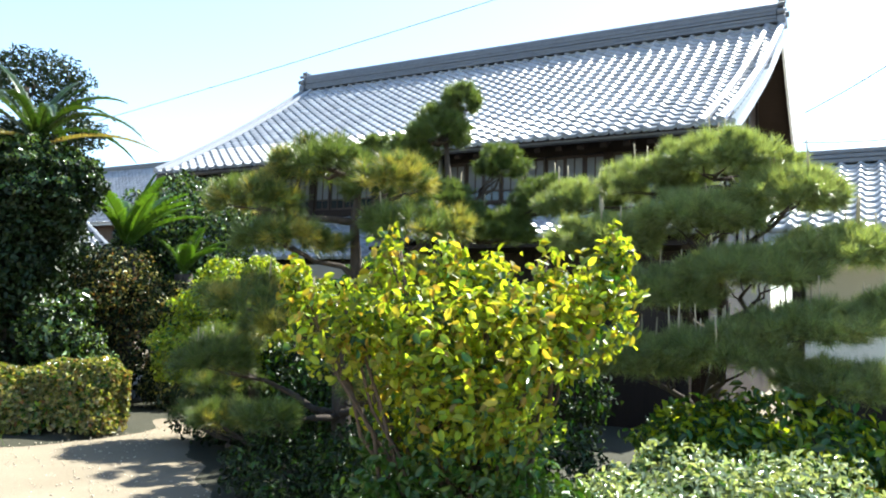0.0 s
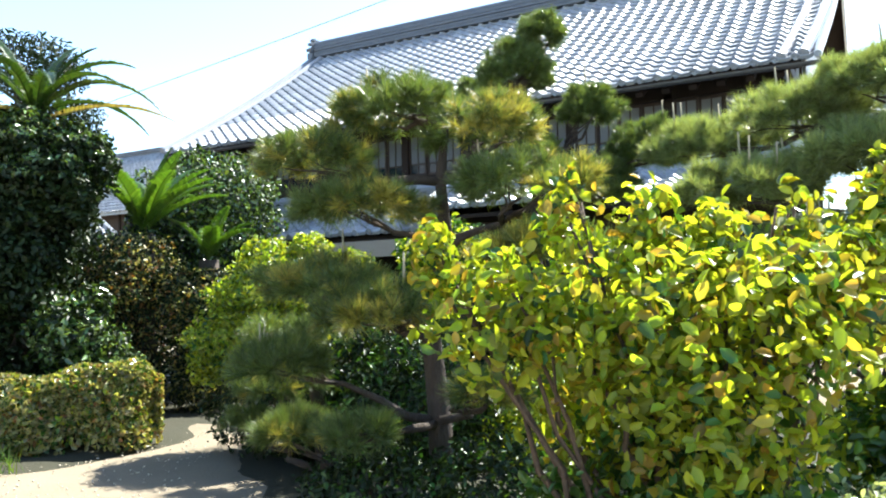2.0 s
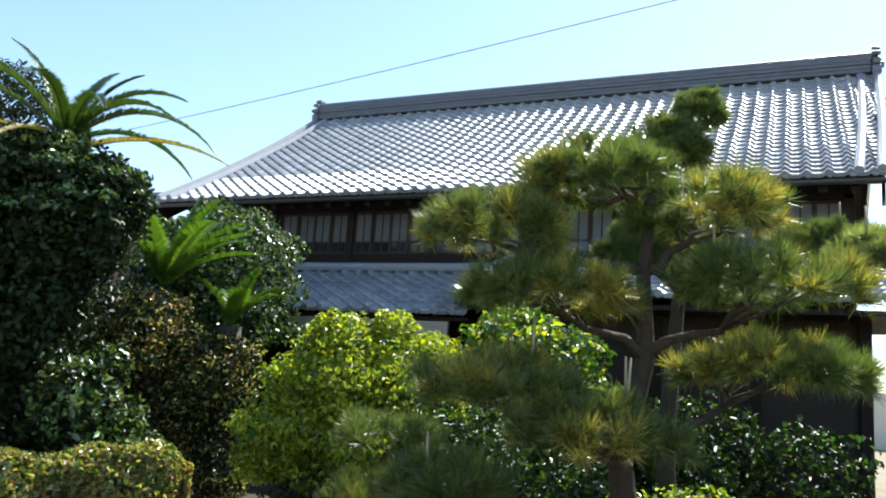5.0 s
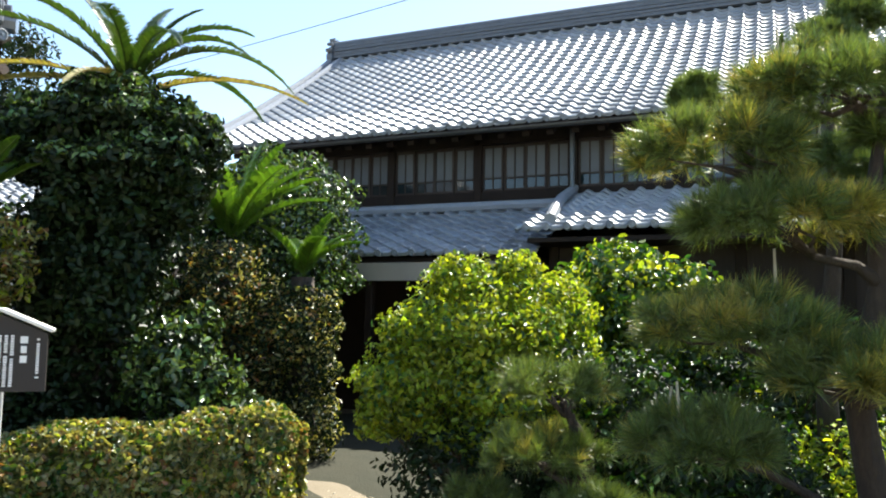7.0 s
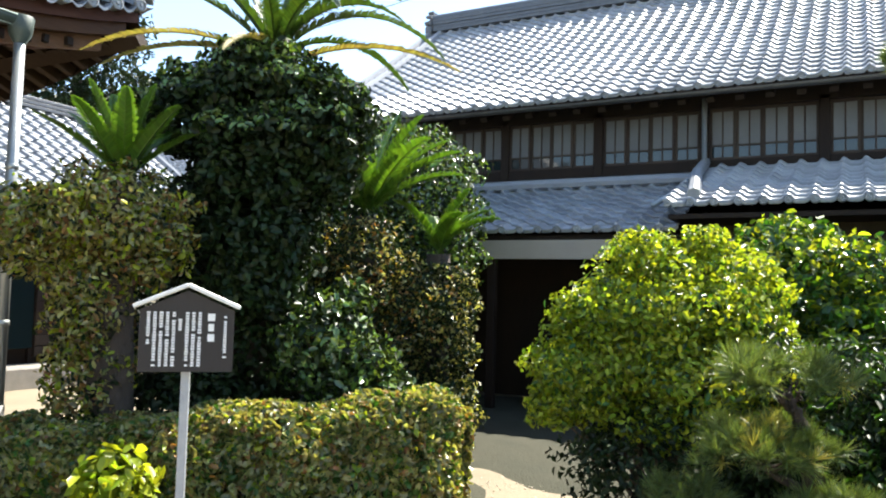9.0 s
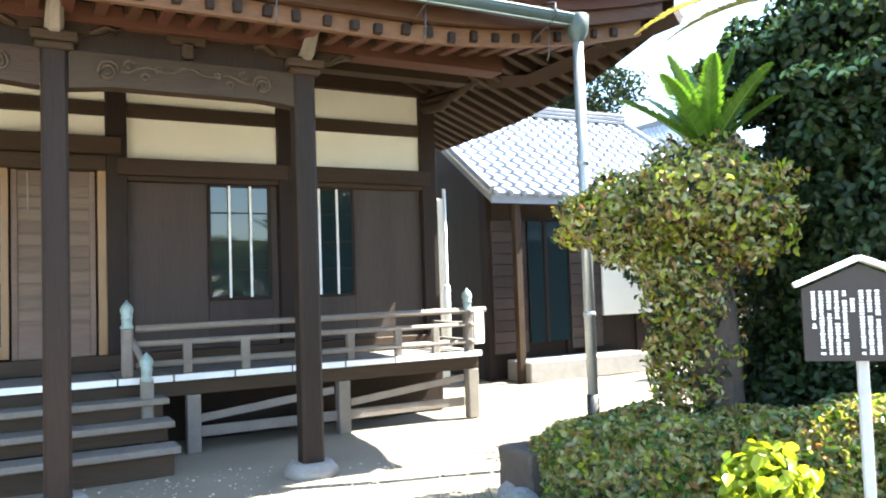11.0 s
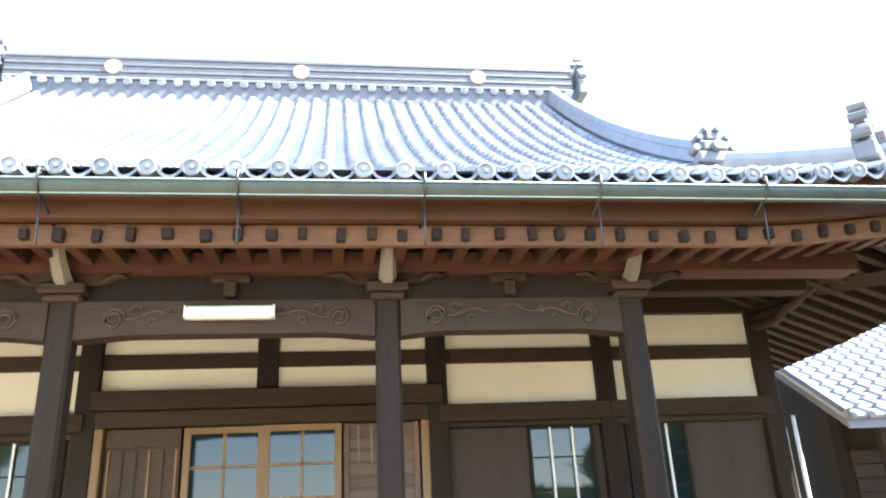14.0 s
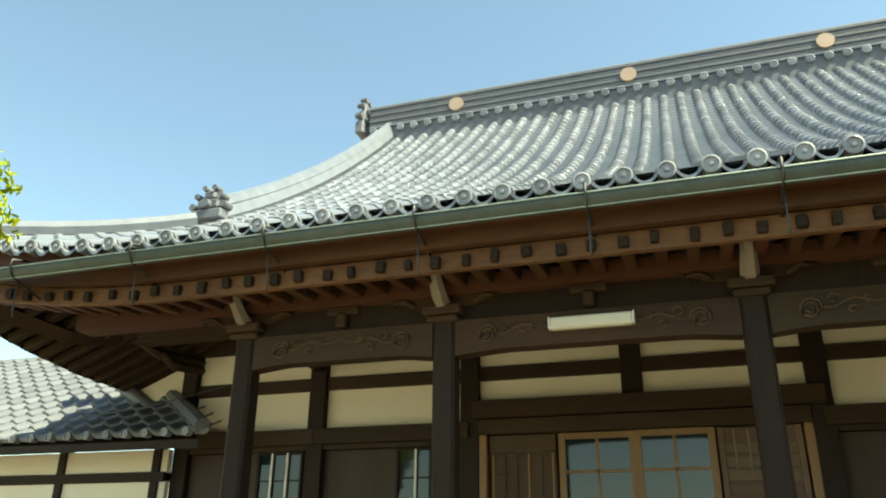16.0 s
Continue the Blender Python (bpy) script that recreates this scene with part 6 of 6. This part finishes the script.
smothered_cycad((-10.71, 5.31), 2.42, [(-10.75, 5.22, 2.12, 0.66, 0.62, 0.42), (-10.85, 5.2, 1.5, 0.38, 0.38, 0.6), (-11.25, 4.95, 2.0, 0.55, 0.5, 0.36), (-10.4, 5.35, 1.9, 0.34, 0.34, 0.34), (-10.85, 5.2, 0.75, 0.34, 0.34, 0.8)], 16000,
                [(M["leaf_hedge"], 0.46, "leaves"), (M["leaf_rust"], 0.18, "rusty_leaves"), (M["leaf_dark"], 0.16, "dark_leaves"), (M["leaf_lime"], 0.20, "new_leaves")],
                [(a, r, 0.82, 0.5) for a, r in ((0, 52), (45, 46), (90, 52), (140, 50), (190, 54), (235, 46), (285, 50), (320, 60), (20, 76), (160, 72), (260, 72))], "cycad stump overgrown with rusty-leaved shrub", 0.14)
smothered_cycad((-10.34, 8.26), 2.42, [(-10.3, 8.2, 1.9, 0.6, 0.6, 0.6), (-10.1, 8.3, 1.2, 0.55, 0.55, 0.8), (-10.5, 7.8, 1.2, 0.5, 0.5, 0.9), (-9.75, 8.5, 1.5, 0.5, 0.5, 0.5), (-9.9, 7.6, 1.9, 0.35, 0.35, 0.5)], 12000,
                [(M["leaf_dark"], 0.6, "dark_leaves"), (M["leaf_hedge"], 0.25, "leaves"), (M["leaf_rust"], 0.15, "rusty_leaves")],
                [(a, r, 1.3, 1.0) for a, r in ((47, 48), (35, 62), (20, 55), (65, 56), (80, 66), (100, 52), (150, 60), (227, 66), (250, 60), (-70, 60), (-20, 56), (10, 72), (50, 80))], "cycad with stiff fronds above dark shrubs", 0.24)
smothered_cycad((-9.8, 8.95), 2.05, [(-9.75, 8.9, 1.55, 0.5, 0.5, 0.45), (-9.7, 8.9, 1.0, 0.45, 0.45, 0.55), (-9.7, 8.8, 0.3, 0.55, 0.55, 0.45)], 8000, [(M["leaf_dark"], 0.7, "dark_leaves"), (M["leaf_hedge"], 0.3, "leaves")],
                [(a, r, 0.85, 1.2) for a, r in ((-40, 55), (20, 55), (47, 62), (80, 58), (140, 60), (230, 65), (0, 75))], "smaller cycad with drooping fronds")

shrub("evergreen_thicket", (-11.7, 7.8), "dark evergreen thicket behind the palm", [(-11.6, 7.6, 1.7, 0.9, 0.9, 1.3), (-12.3, 7.0, 1.5, 0.8, 0.8, 1.3), (-11.0, 8.9, 1.2, 0.8, 0.8, 1.1), (-11.9, 8.6, 1.6, 0.9, 0.9, 1.2)], 15000, 0.085, [(M["leaf_dark"], 0.9, "dark_leaves"), (M["leaf_green"], 0.1, "leaves")], slim=0.6, gap=0.1)
shrub("camellia_tree", (-11.05, 10.4), "round camellia with glossy leaves", [(-11.3, 10.4, 3.0, 1.3, 1.2, 1.05), (-10.9, 10.3, 2.2, 0.95, 0.9, 0.6), (-11.9, 10.2, 2.7, 0.8, 0.8, 0.8)], 20000, 0.08, [(M["leaf_dark"], 0.45, "dark_leaves"), (M["leaf_silver"], 0.55, "leaves")], category="tree", slim=0.6, gap=0.12)
shrub("camellia", (-9.65, 6.75), "small camellia with pale shining leaves beside the hedge", [(-9.6, 6.6, 1.1, 0.48, 0.48, 0.45), (-9.4, 6.8, 0.75, 0.5, 0.5, 0.45), (-9.6, 6.9, 1.45, 0.25, 0.25, 0.25)], 3600, 0.085, [(M["leaf_dark"], 0.5, "dark_leaves"), (M["leaf_silver"], 0.5, "leaves")], slim=0.6)
maple = shrub("maple_shrub", (-6.85, 7.3), "dense bright yellow-green shrub beside the path", [(-6.85, 7.15, 1.5, 0.75, 0.7, 0.5), (-6.7, 7.15, 1.0, 0.85, 0.75, 0.55), (-7.3, 6.95, 1.05, 0.55, 0.55, 0.42), (-6.4, 7.5, 1.65, 0.45, 0.45, 0.36), (-6.3, 7.4, 1.1, 0.5, 0.5, 0.5), (-6.95, 7.0, 1.92, 0.3, 0.3, 0.2), (-7.45, 7.0, 1.45, 0.25, 0.25, 0.2), (-6.55, 7.2, 2.0, 0.22, 0.22, 0.16), (-7.6, 6.9, 0.75, 0.25, 0.25, 0.2)], 32000, 0.055, [(M["leaf_maple"], 0.82, "bright_leaves"), (M["leaf_green"], 0.18, "leaves")], slim=0.55, gap=0.55, shell=0.5)
# Dark leaves low down: shade near the ground put into their colour.
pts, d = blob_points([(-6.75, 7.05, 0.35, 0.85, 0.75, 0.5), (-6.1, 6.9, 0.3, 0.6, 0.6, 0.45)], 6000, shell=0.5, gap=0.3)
leaves("shaded_leaves", maple, pts, d + np.array([0, 0, 0.4]), 0.06, M["leaf_dark"], "inner leaves near the ground, coloured dark for shade", slim=0.55)
# Added plants: their dark leaves stand in for black shade under the pine.
shrub("undergrowth", (-3.9, 5.0), "low dark leaves added to stand in for shade round the pine trunk", [(-4.3, 5.1, 0.2, 0.6, 0.45, 0.36), (-3.5, 5.1, 0.25, 0.55, 0.45, 0.4), (-3.0, 4.7, 0.15, 0.45, 0.4, 0.32), (-2.1, 5.4, 0.25, 0.6, 0.45, 0.42), (-2.8, 5.4, 0.25, 0.5, 0.4, 0.4)], 9500, 0.055, [(M["leaf_dark"], 0.75, "dark_leaves"), (M["leaf_green"], 0.25, "leaves")], slim=0.5, stem=False)
shrub("green_shrub", (-5.9, 9.0), "loose mid-green shrub behind the yellow-green one", [(-5.9, 9.2, 1.6, 0.85, 0.7, 0.8), (-5.5, 8.8, 1.0, 0.8, 0.6, 0.8), (-6.2, 9.6, 2.1, 0.5, 0.5, 0.4)], 11000, 0.09, [(M["leaf_green"], 0.7, "leaves"), (M["leaf_maple"], 0.3, "bright_leaves")], slim=0.6, gap=0.4)

# large-leaved shrub close to the path
dogwood = shrub("dogwood_shrub", (-2.1, 4.0), "tall loose shrub with lime leaves and bronze tips", [(-2.1, 3.95, 1.36, 0.74, 0.56, 0.42), (-2.7, 3.6, 1.40, 0.30, 0.30, 0.30), (-1.5, 4.3, 1.5, 0.34, 0.34, 0.34), (-2.45, 3.75, 1.78, 0.15, 0.15, 0.22), (-2.2, 3.9, 1.72, 0.14, 0.14, 0.25), (-1.95, 4.05, 1.68, 0.16, 0.16, 0.2), (-1.7, 4.2, 1.74, 0.13, 0.13, 0.24), (-1.36, 4.45, 1.78, 0.13, 0.13, 0.26), (-2.9, 3.45, 1.6, 0.1, 0.1, 0.2), (-2.1, 3.95, 0.95, 0.62, 0.46, 0.35)], 10500, 0.062, [(M["leaf_lime"], 0.7, "lime_leaves"), (M["leaf_green"], 0.14, "green_leaves"), (M["leaf_tip"], 0.16, "bronze_leaves")], slim=0.58, gap=0.85, shell=0.15, spread=1.3)
# Lower leaves are mid-green instead of lime, a shade painted by colour.
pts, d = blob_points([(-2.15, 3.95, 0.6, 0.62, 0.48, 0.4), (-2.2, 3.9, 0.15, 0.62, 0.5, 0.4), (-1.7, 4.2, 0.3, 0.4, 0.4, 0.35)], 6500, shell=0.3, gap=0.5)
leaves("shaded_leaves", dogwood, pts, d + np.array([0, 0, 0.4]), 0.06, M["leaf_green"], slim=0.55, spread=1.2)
shrub("pale_sheen_shrub", (-0.95, 5.0), "low sprawling shrub with pale shining leaves", [(-0.95, 5.0, 0.28, 0.85, 0.7, 0.42), (-1.4, 4.7, 0.2, 0.55, 0.5, 0.36), (-0.4, 5.2, 0.28, 0.6, 0.6, 0.42), (-0.9, 4.5, 0.1, 0.8, 0.5, 0.35)], 18000, 0.052, [(M["leaf_pale"], 0.85, "pale_leaves"), (M["leaf_green"], 0.15, "leaves")], slim=0.45, stem=False)
shrub("golden_shrub", (0.55, 5.6), "low golden-green shrub at the edge of the bed", [(0.5, 5.7, 0.3, 0.6, 0.5, 0.4)], 3500, 0.08, [(M["leaf_tip"], 0.6, "golden_leaves"), (M["leaf_lime"], 0.4, "leaves")], slim=0.5, stem=False)
# The lime share of leaves puts sunlight into the colour.
shrub("aucuba_shrub", (-0.6, 6.4), "shaded green shrub beneath the pine", [(-0.6, 6.4, 0.55, 0.8, 0.6, 0.45), (-1.2, 6.5, 0.5, 0.6, 0.6, 0.4), (0.2, 6.6, 0.4, 0.6, 0.5, 0.4)], 6000, 0.09, [(M["leaf_green"], 0.6, "leaves"), (M["leaf_lime"], 0.4, "sunlit_leaves")], slim=0.5, stem=False)
shrub("low_azalea", (-4.2, 7.2), "low sunlit azalea under the pine", [(-4.0, 7.4, 0.5, 0.7, 0.5, 0.42), (-3.3, 7.2, 0.42, 0.6, 0.5, 0.4), (-3.8, 7.3, 0.15, 0.9, 0.6, 0.36)], 7000, 0.06, [(M["leaf_maple"], 0.7, "bright_leaves"), (M["leaf_green"], 0.3, "leaves")], slim=0.5, stem=False)

shrub("boxwood", (-4.6, 8.4), "dark evergreen undergrowth along the boarded wall", [(-4.9, 8.3, 0.75, 0.6, 0.45, 0.85), (-4.1, 8.6, 0.85, 0.6, 0.5, 0.85), (-3.2, 8.7, 0.7, 0.6, 0.5, 0.8), (-5.3, 8.0, 0.5, 0.5, 0.5, 0.6)], 9000, 0.075, [(M["leaf_dark"], 0.7, "dark_leaves"), (M["leaf_green"], 0.3, "leaves")], slim=0.55, gap=0.3)
pine((-4.1, 5.6), "layered garden pine with yellowed clipped pads",
     [(-4.35, 5.5, 2.78, 0.5, 0.45, 0.2), (-3.75, 5.65, 2.62, 0.45, 0.4, 0.2), (-4.85, 5.2, 2.45, 0.42, 0.4, 0.18), (-3.45, 5.6, 2.2, 0.5, 0.42, 0.18), (-4.55, 5.3, 2.1, 0.5, 0.42, 0.16), (-3.4, 5.8, 1.75, 0.5, 0.42, 0.16), (-4.75, 5.15, 1.55, 0.5, 0.42, 0.16), (-4.2, 5.0, 1.35, 0.45, 0.4, 0.15), (-4.9, 4.85, 1.05, 0.32, 0.3, 0.13), (-4.3, 4.85, 0.62, 0.26, 0.26, 0.12), (-5.1, 5.2, 0.5, 0.3, 0.28, 0.12), (-3.5, 5.1, 0.85, 0.28, 0.26, 0.12)],
     [(-4.1, 5.6, G), (-4.12, 5.62, 0.6), (-4.2, 5.65, 1.2), (-4.08, 5.7, 1.8), (-4.1, 5.65, 2.3), (-4.05, 5.65, 2.7)], yellow=0.34, candles=16, density=720)
pine((-1.3, 7.2), "spreading dark green pine with tall pale candles",
     [(-1.2, 7.1, 2.9, 0.6, 0.5, 0.2), (-1.9, 7.3, 2.76, 0.5, 0.42, 0.2), (-2.65, 7.6, 2.66, 0.42, 0.36, 0.2), (-0.65, 7.0, 2.55, 0.45, 0.42, 0.2), (-1.35, 6.8, 2.36, 0.55, 0.42, 0.18), (-2.2, 6.9, 2.2, 0.5, 0.42, 0.2), (-0.3, 6.9, 2.08, 0.45, 0.4, 0.18), (-0.9, 6.7, 1.9, 0.55, 0.42, 0.18), (-1.7, 6.7, 1.72, 0.5, 0.4, 0.2), (0.2, 6.8, 1.55, 0.5, 0.36, 0.18), (-0.5, 6.6, 1.45, 0.5, 0.38, 0.18), (-1.1, 6.5, 1.25, 0.55, 0.4, 0.18), (-0.3, 6.6, 1.05, 0.45, 0.36, 0.16), (-1.8, 6.6, 1.15, 0.45, 0.36, 0.18)],
     [(-1.3, 7.3, G), (-1.35, 7.3, 0.7), (-1.2, 7.35, 1.4), (-1.25, 7.3, 2.0), (-1.15, 7.2, 2.7)], needles=M["needle_g"], candles=85, density=1150)
pine((-4.3, 7.6), "upright pine with rounded clipped tufts",
     [(-4.25, 7.36, 3.5, 0.34, 0.34, 0.28), (-4.0, 7.42, 3.85, 0.2, 0.2, 0.2), (-4.62, 7.4, 3.32, 0.26, 0.26, 0.22), (-5.15, 7.47, 3.35, 0.2, 0.2, 0.22), (-3.72, 7.9, 3.2, 0.28, 0.28, 0.24), (-3.1, 7.9, 2.75, 0.42, 0.4, 0.24), (-4.3, 7.5, 2.7, 0.5, 0.45, 0.24), (-3.6, 7.6, 2.4, 0.4, 0.4, 0.22)],
     [(-4.2, 7.7, G), (-4.25, 7.7, 1.2), (-4.15, 7.6, 2.4), (-4.2, 7.45, 3.5)], density=2300, length=0.085, candles=12)
pine((-5.75, 6.35), "low spreading pine branches beside the yellow-green shrub",
     [(-5.95, 6.1, 1.15, 0.4, 0.35, 0.14), (-6.05, 6.2, 0.7, 0.42, 0.4, 0.14), (-5.6, 5.9, 0.4, 0.36, 0.35, 0.13), (-6.5, 6.2, 0.32, 0.3, 0.3, 0.12)],
     [(-5.7, 6.4, G), (-5.75, 6.35, 0.4), (-5.8, 6.3, 0.8), (-5.9, 6.2, 1.05)], yellow=0.2, density=420)
shrub("azalea_mound", (-5.6, 6.9), "clipped green mound below the pine", [(-5.75, 7.1, 0.7, 0.65, 0.6, 0.7), (-5.0, 6.7, 0.45, 0.7, 0.6, 0.6)], 12000, 0.065, [(M["leaf_green"], 0.45, "leaves"), (M["leaf_dark"], 0.55, "dark_leaves")], slim=0.5, gap=0.4)

# far pine behind the annex, trees beyond
def far_tree(name, at, label, blobs, n, mat, size=0.22):
    t = thing(name, (at[0], at[1], G), label, "tree")
    tube("trunk", wander((at[0], at[1], G), (at[0], at[1], blobs[0][2]), 6, 0.3), [0.3, 0.27, 0.24, 0.2, 0.16, 0.1], M["bark"], t, sides=8)
    for b in blobs:
        tube("limb", wander((at[0], at[1], b[2] - 1.5), b[:3], 5, 0.2), [0.12, 0.1, 0.08, 0.06, 0.04], M["bark"], t, sides=6)
    pts, d = blob_points(blobs, n, shell=0.4, gap=0.5)
    leaves("crown", t, pts, d + np.array([0, 0, 0.5]), size, mat, slim=0.35)


far_tree("tall_pine", (-29, 18), "tall dark pine behind the hall", [(-28.5, 18, 10.2, 2.4, 2.2, 1.1), (-27.6, 18.6, 8.2, 1.8, 1.6, 0.9), (-30.5, 18, 8.0, 2.0, 2.0, 1.0), (-28.5, 17.5, 7.0, 2.2, 2, 0.9)], 9000, M["leaf_dark"])
far_tree("backyard_tree", (-27, 10.5), "sunlit tree behind the annex", [(-27, 10.5, 5.8, 2.2, 2.2, 1.1), (-26, 12.5, 5.0, 2, 2, 1.2), (-28, 14, 5.4, 2, 2, 1.2)], 9000, M["leaf_green"])
far_tree("young_maple", (-11.2, -5.0), "young maple with bright spring leaves", [(-11.1, -4.6, 4.0, 0.5, 0.35, 0.3), (-11.1, -4.75, 3.5, 0.5, 0.3, 0.35), (-11.1, -4.6, 4.35, 0.4, 0.3, 0.25)], 1900, M["leaf_maple"], 0.09)

# grass and small plants at the foot of the bed
def grass():
    n = 1300
    c = np.array([(-9.9, 3.9), (-10.5, 3.6), (-9.3, 4.4), (-8.9, 5.0), (-10.9, 3.5)])
    p = c[rng.integers(0, len(c), n)] + rng.normal(size=(n, 2)) * 0.22
    base = np.c_[p, np.full(n, G)]
    lean = rng.normal(size=(n, 3)) * 0.35
    lean[:, 2] = 1
    d = unit(lean)
    side = unit(np.cross(d, rng.normal(size=(n, 3)))) * 0.008
    h = rng.uniform(0.08, 0.34, (n, 1))
    co = np.stack([base - side, base + side, base + d * h], 1).reshape(-1, 3)
    tagged(new("grass", raw_mesh("grass", co, np.arange(3 * n), 3, M["grass"])), "tufts of grass at the foot of the hedge", "grass", kind="stuff")


grass()
shrub("broadleaf_weed", (-9.6, 4.55), "bright young broad-leaved plant before the hedge", [(-9.75, 4.6, 0.25, 0.3, 0.28, 0.3)], 420, 0.10, [(M["leaf_maple"], 0.7, "bright_leaves"), (M["leaf_lime"], 0.3, "young_leaves")], slim=0.6, stem=False)


# ---- sign ----
def notice():
    s = thing("notice_board", (-9.0, 4.43, G), "black wooden notice board with white lettering and a small gabled top", "sign")
    T = pose(-9.0, 4.43, 0, 0, 0, 43)           # local x along the board, local -y towards the reader

    def put(ob):
        ob.matrix_parent_inverse = Matrix.Translation(s.location).inverted() @ T
        return ob
    bm = bmesh.new()
    ring = [(-0.265, 1.09), (0.265, 1.09), (0.265, 1.45), (0.0, 1.565), (-0.265, 1.45)]
    a = [bm.verts.new((x, -0.02, z)) for x, z in ring]
    b = [bm.verts.new((x, 0.02, z)) for x, z in ring]
    bm.faces.new(a), bm.faces.new(b[::-1])
    for i in range(5):
        bm.faces.new((a[i], a[(i + 1) % 5], b[(i + 1) % 5], b[i]))
    bmesh.ops.recalc_face_normals(bm, faces=bm.faces)
    board = put(part("board", bm, M["sign"], s))
    for k in (-1, 1):
        m = Matrix.Translation((0, 0, 1.598)) @ Matrix.Rotation(k * radians(23.5), 4, "Y")
        bm = slab(bmesh.new(), (0, -0.07, -0.012), (k * 0.325, 0.07, 0.012), 0.004)
        bmesh.ops.transform(bm, matrix=m, verts=bm.verts)
        put(part("top_slat", bm, M["white"], s, "white-painted gable slat"))
    put(part("post", slab(bmesh.new(), (-0.026, 0.021, G), (0.026, 0.065, 1.4), 0.006), M["post_paint"], s, "slender pale grey post"))
    # columns of lettering as plain bars: one bar a character
    cols = [(0.215, 1.42, 1.17, 0.022, 17), (0.135, 1.44, 1.20, 0.045, 4), (0.07, 1.44, 1.12, 0.022, 20), (0.035, 1.44, 1.12, 0.022, 20), (0.0, 1.44, 1.12, 0.022, 20), (-0.04, 1.40, 1.33, 0.022, 5),
            (-0.075, 1.44, 1.12, 0.022, 20), (-0.11, 1.44, 1.12, 0.022, 20), (-0.145, 1.44, 1.12, 0.022, 20), (-0.18, 1.44, 1.12, 0.022, 20), (-0.215, 1.44, 1.25, 0.022, 13)]
    for x, top, bot, w, n in cols:
        bm = bmesh.new()
        step = (top - bot) / n
        for i in range(n):
            z = top - step * (i + 0.5)
            if random.random() < 0.08:
                continue
            ww = w * random.uniform(0.7, 1.0)
            g = bmesh.ops.create_cube(bm, size=1)["verts"]
            for v in g:
                v.co = Vector((x + v.co.x * ww, -0.0225 + v.co.y * 0.003, z + v.co.z * step * 0.72))
        put(part("lettering", bm, M["ink"], s, "column of small white characters"))


notice()


def basin():
    b = thing("stone_basin", (-11.7, 4.75, G), "round dark stone basin beside the downpipe", "basin")
    lathe("bowl", (-11.7, 4.75, G), [(0.26, 0), (0.30, 0.1), (0.32, 0.3), (0.30, 0.34), (0.25, 0.33), (0.2, 0.22), (0.02, 0.2)], M["stone"], b)
    box = thing("bed_kerb", (-11.5, 4.2, G), "weathered brown stone kerb block at the corner of the bed", "kerb")
    bm = slab(bmesh.new(), (-11.74, 4.0, G), (-11.3, 4.42, 0.3), 0.025)
    bmesh.ops.subdivide_edges(bm, edges=bm.edges[:], cuts=2, use_grid_fill=True)
    for v in bm.verts:
        v.co += Vector((0.012, 0.012, 0.010)) * noise.noise(v.co * 9)
    rel(box, part("block", bm, M["kerb"], box))
    for k in range(7):
        st = tagged(new("edging_stone"), "rounded grey stone edging the bed", "stone", "edging stones")
        x, y = -11.55 + 0.42 * k * 0.72 * 0.6, 4.05 - 0.10 * k
        bm = bmesh.new()
        bmesh.ops.create_icosphere(bm, subdivisions=2, radius=0.16)
        for v in bm.verts:
            v.co *= 1 + 0.25 * noise.noise(v.co * 6 + Vector((k * 3, 0, 0)))
            v.co.z *= 0.7
        st.location = (x, y, G + 0.05)
        part("stone", bm, M["stone"], st)


basin()


def cables():
    for a, b, sag in (((-48, 30, 12.0), (6, 30, 18.4), 0.3), ((-1.17, 16.5, 5.77), (0.89, 16.5, 6.95), 0.05), ((-1.22, 16.5, 5.18), (0.85, 16.5, 5.14), 0.04)):
        pts = [Vector(a).lerp(Vector(b), i / 20) - Vector((0, 0, sag * math.sin(math.pi * i / 20))) for i in range(21)]
        c = thing("overhead_cable", pts[0], "thin overhead cable across the sky", "cable")
        tube("wire", pts, [0.02 if a[0] < -10 else 0.011] * 21, M["cable"], c, sides=5)


cables()


# ---- surroundings that close the place ----
def boundary():
    for nm, a, b in (("wall_south", (-32, -16, G), (16, -15.7, 2.2)), ("wall_east", (14, -15.7, G), (14.3, 40, 2.2)), ("wall_north", (-32, 38, G), (14, 38.3, 2.2))):
        tagged(part(nm, slab(bmesh.new(), a, b, 0.02), M["plaster"]), "plain plastered garden wall", "wall", kind="structure")


boundary()


# ---- loose grit on the path ----
def grit():
    n = 5000
    p = np.c_[rng.uniform(-14, -2, n), rng.uniform(0.5, 8, n)]
    r = rng.uniform(0.006, 0.018, n)
    base = np.array([[1, 0, 0], [-1, 0, 0], [0, 1, 0], [0, -1, 0], [0, 0, 1], [0, 0, -1]], float)
    tri = np.array([[0, 2, 4], [2, 1, 4], [1, 3, 4], [3, 0, 4], [2, 0, 5], [1, 2, 5], [3, 1, 5], [0, 3, 5]])
    co = base[None] * (r[:, None, None] * rng.uniform(0.6, 1.2, (n, 6, 1)))
    co[..., 2] *= 0.6
    co = co + np.c_[p, np.full(n, G + 0.004)][:, None]
    idx = (tri[None] + (np.arange(n) * 6)[:, None, None]).ravel()
    tagged(new("grit", raw_mesh("grit", co.reshape(-1, 3), idx, 3, M["gravel"])), "fine loose grit on the packed earth", "grit", kind="stuff")


grit()
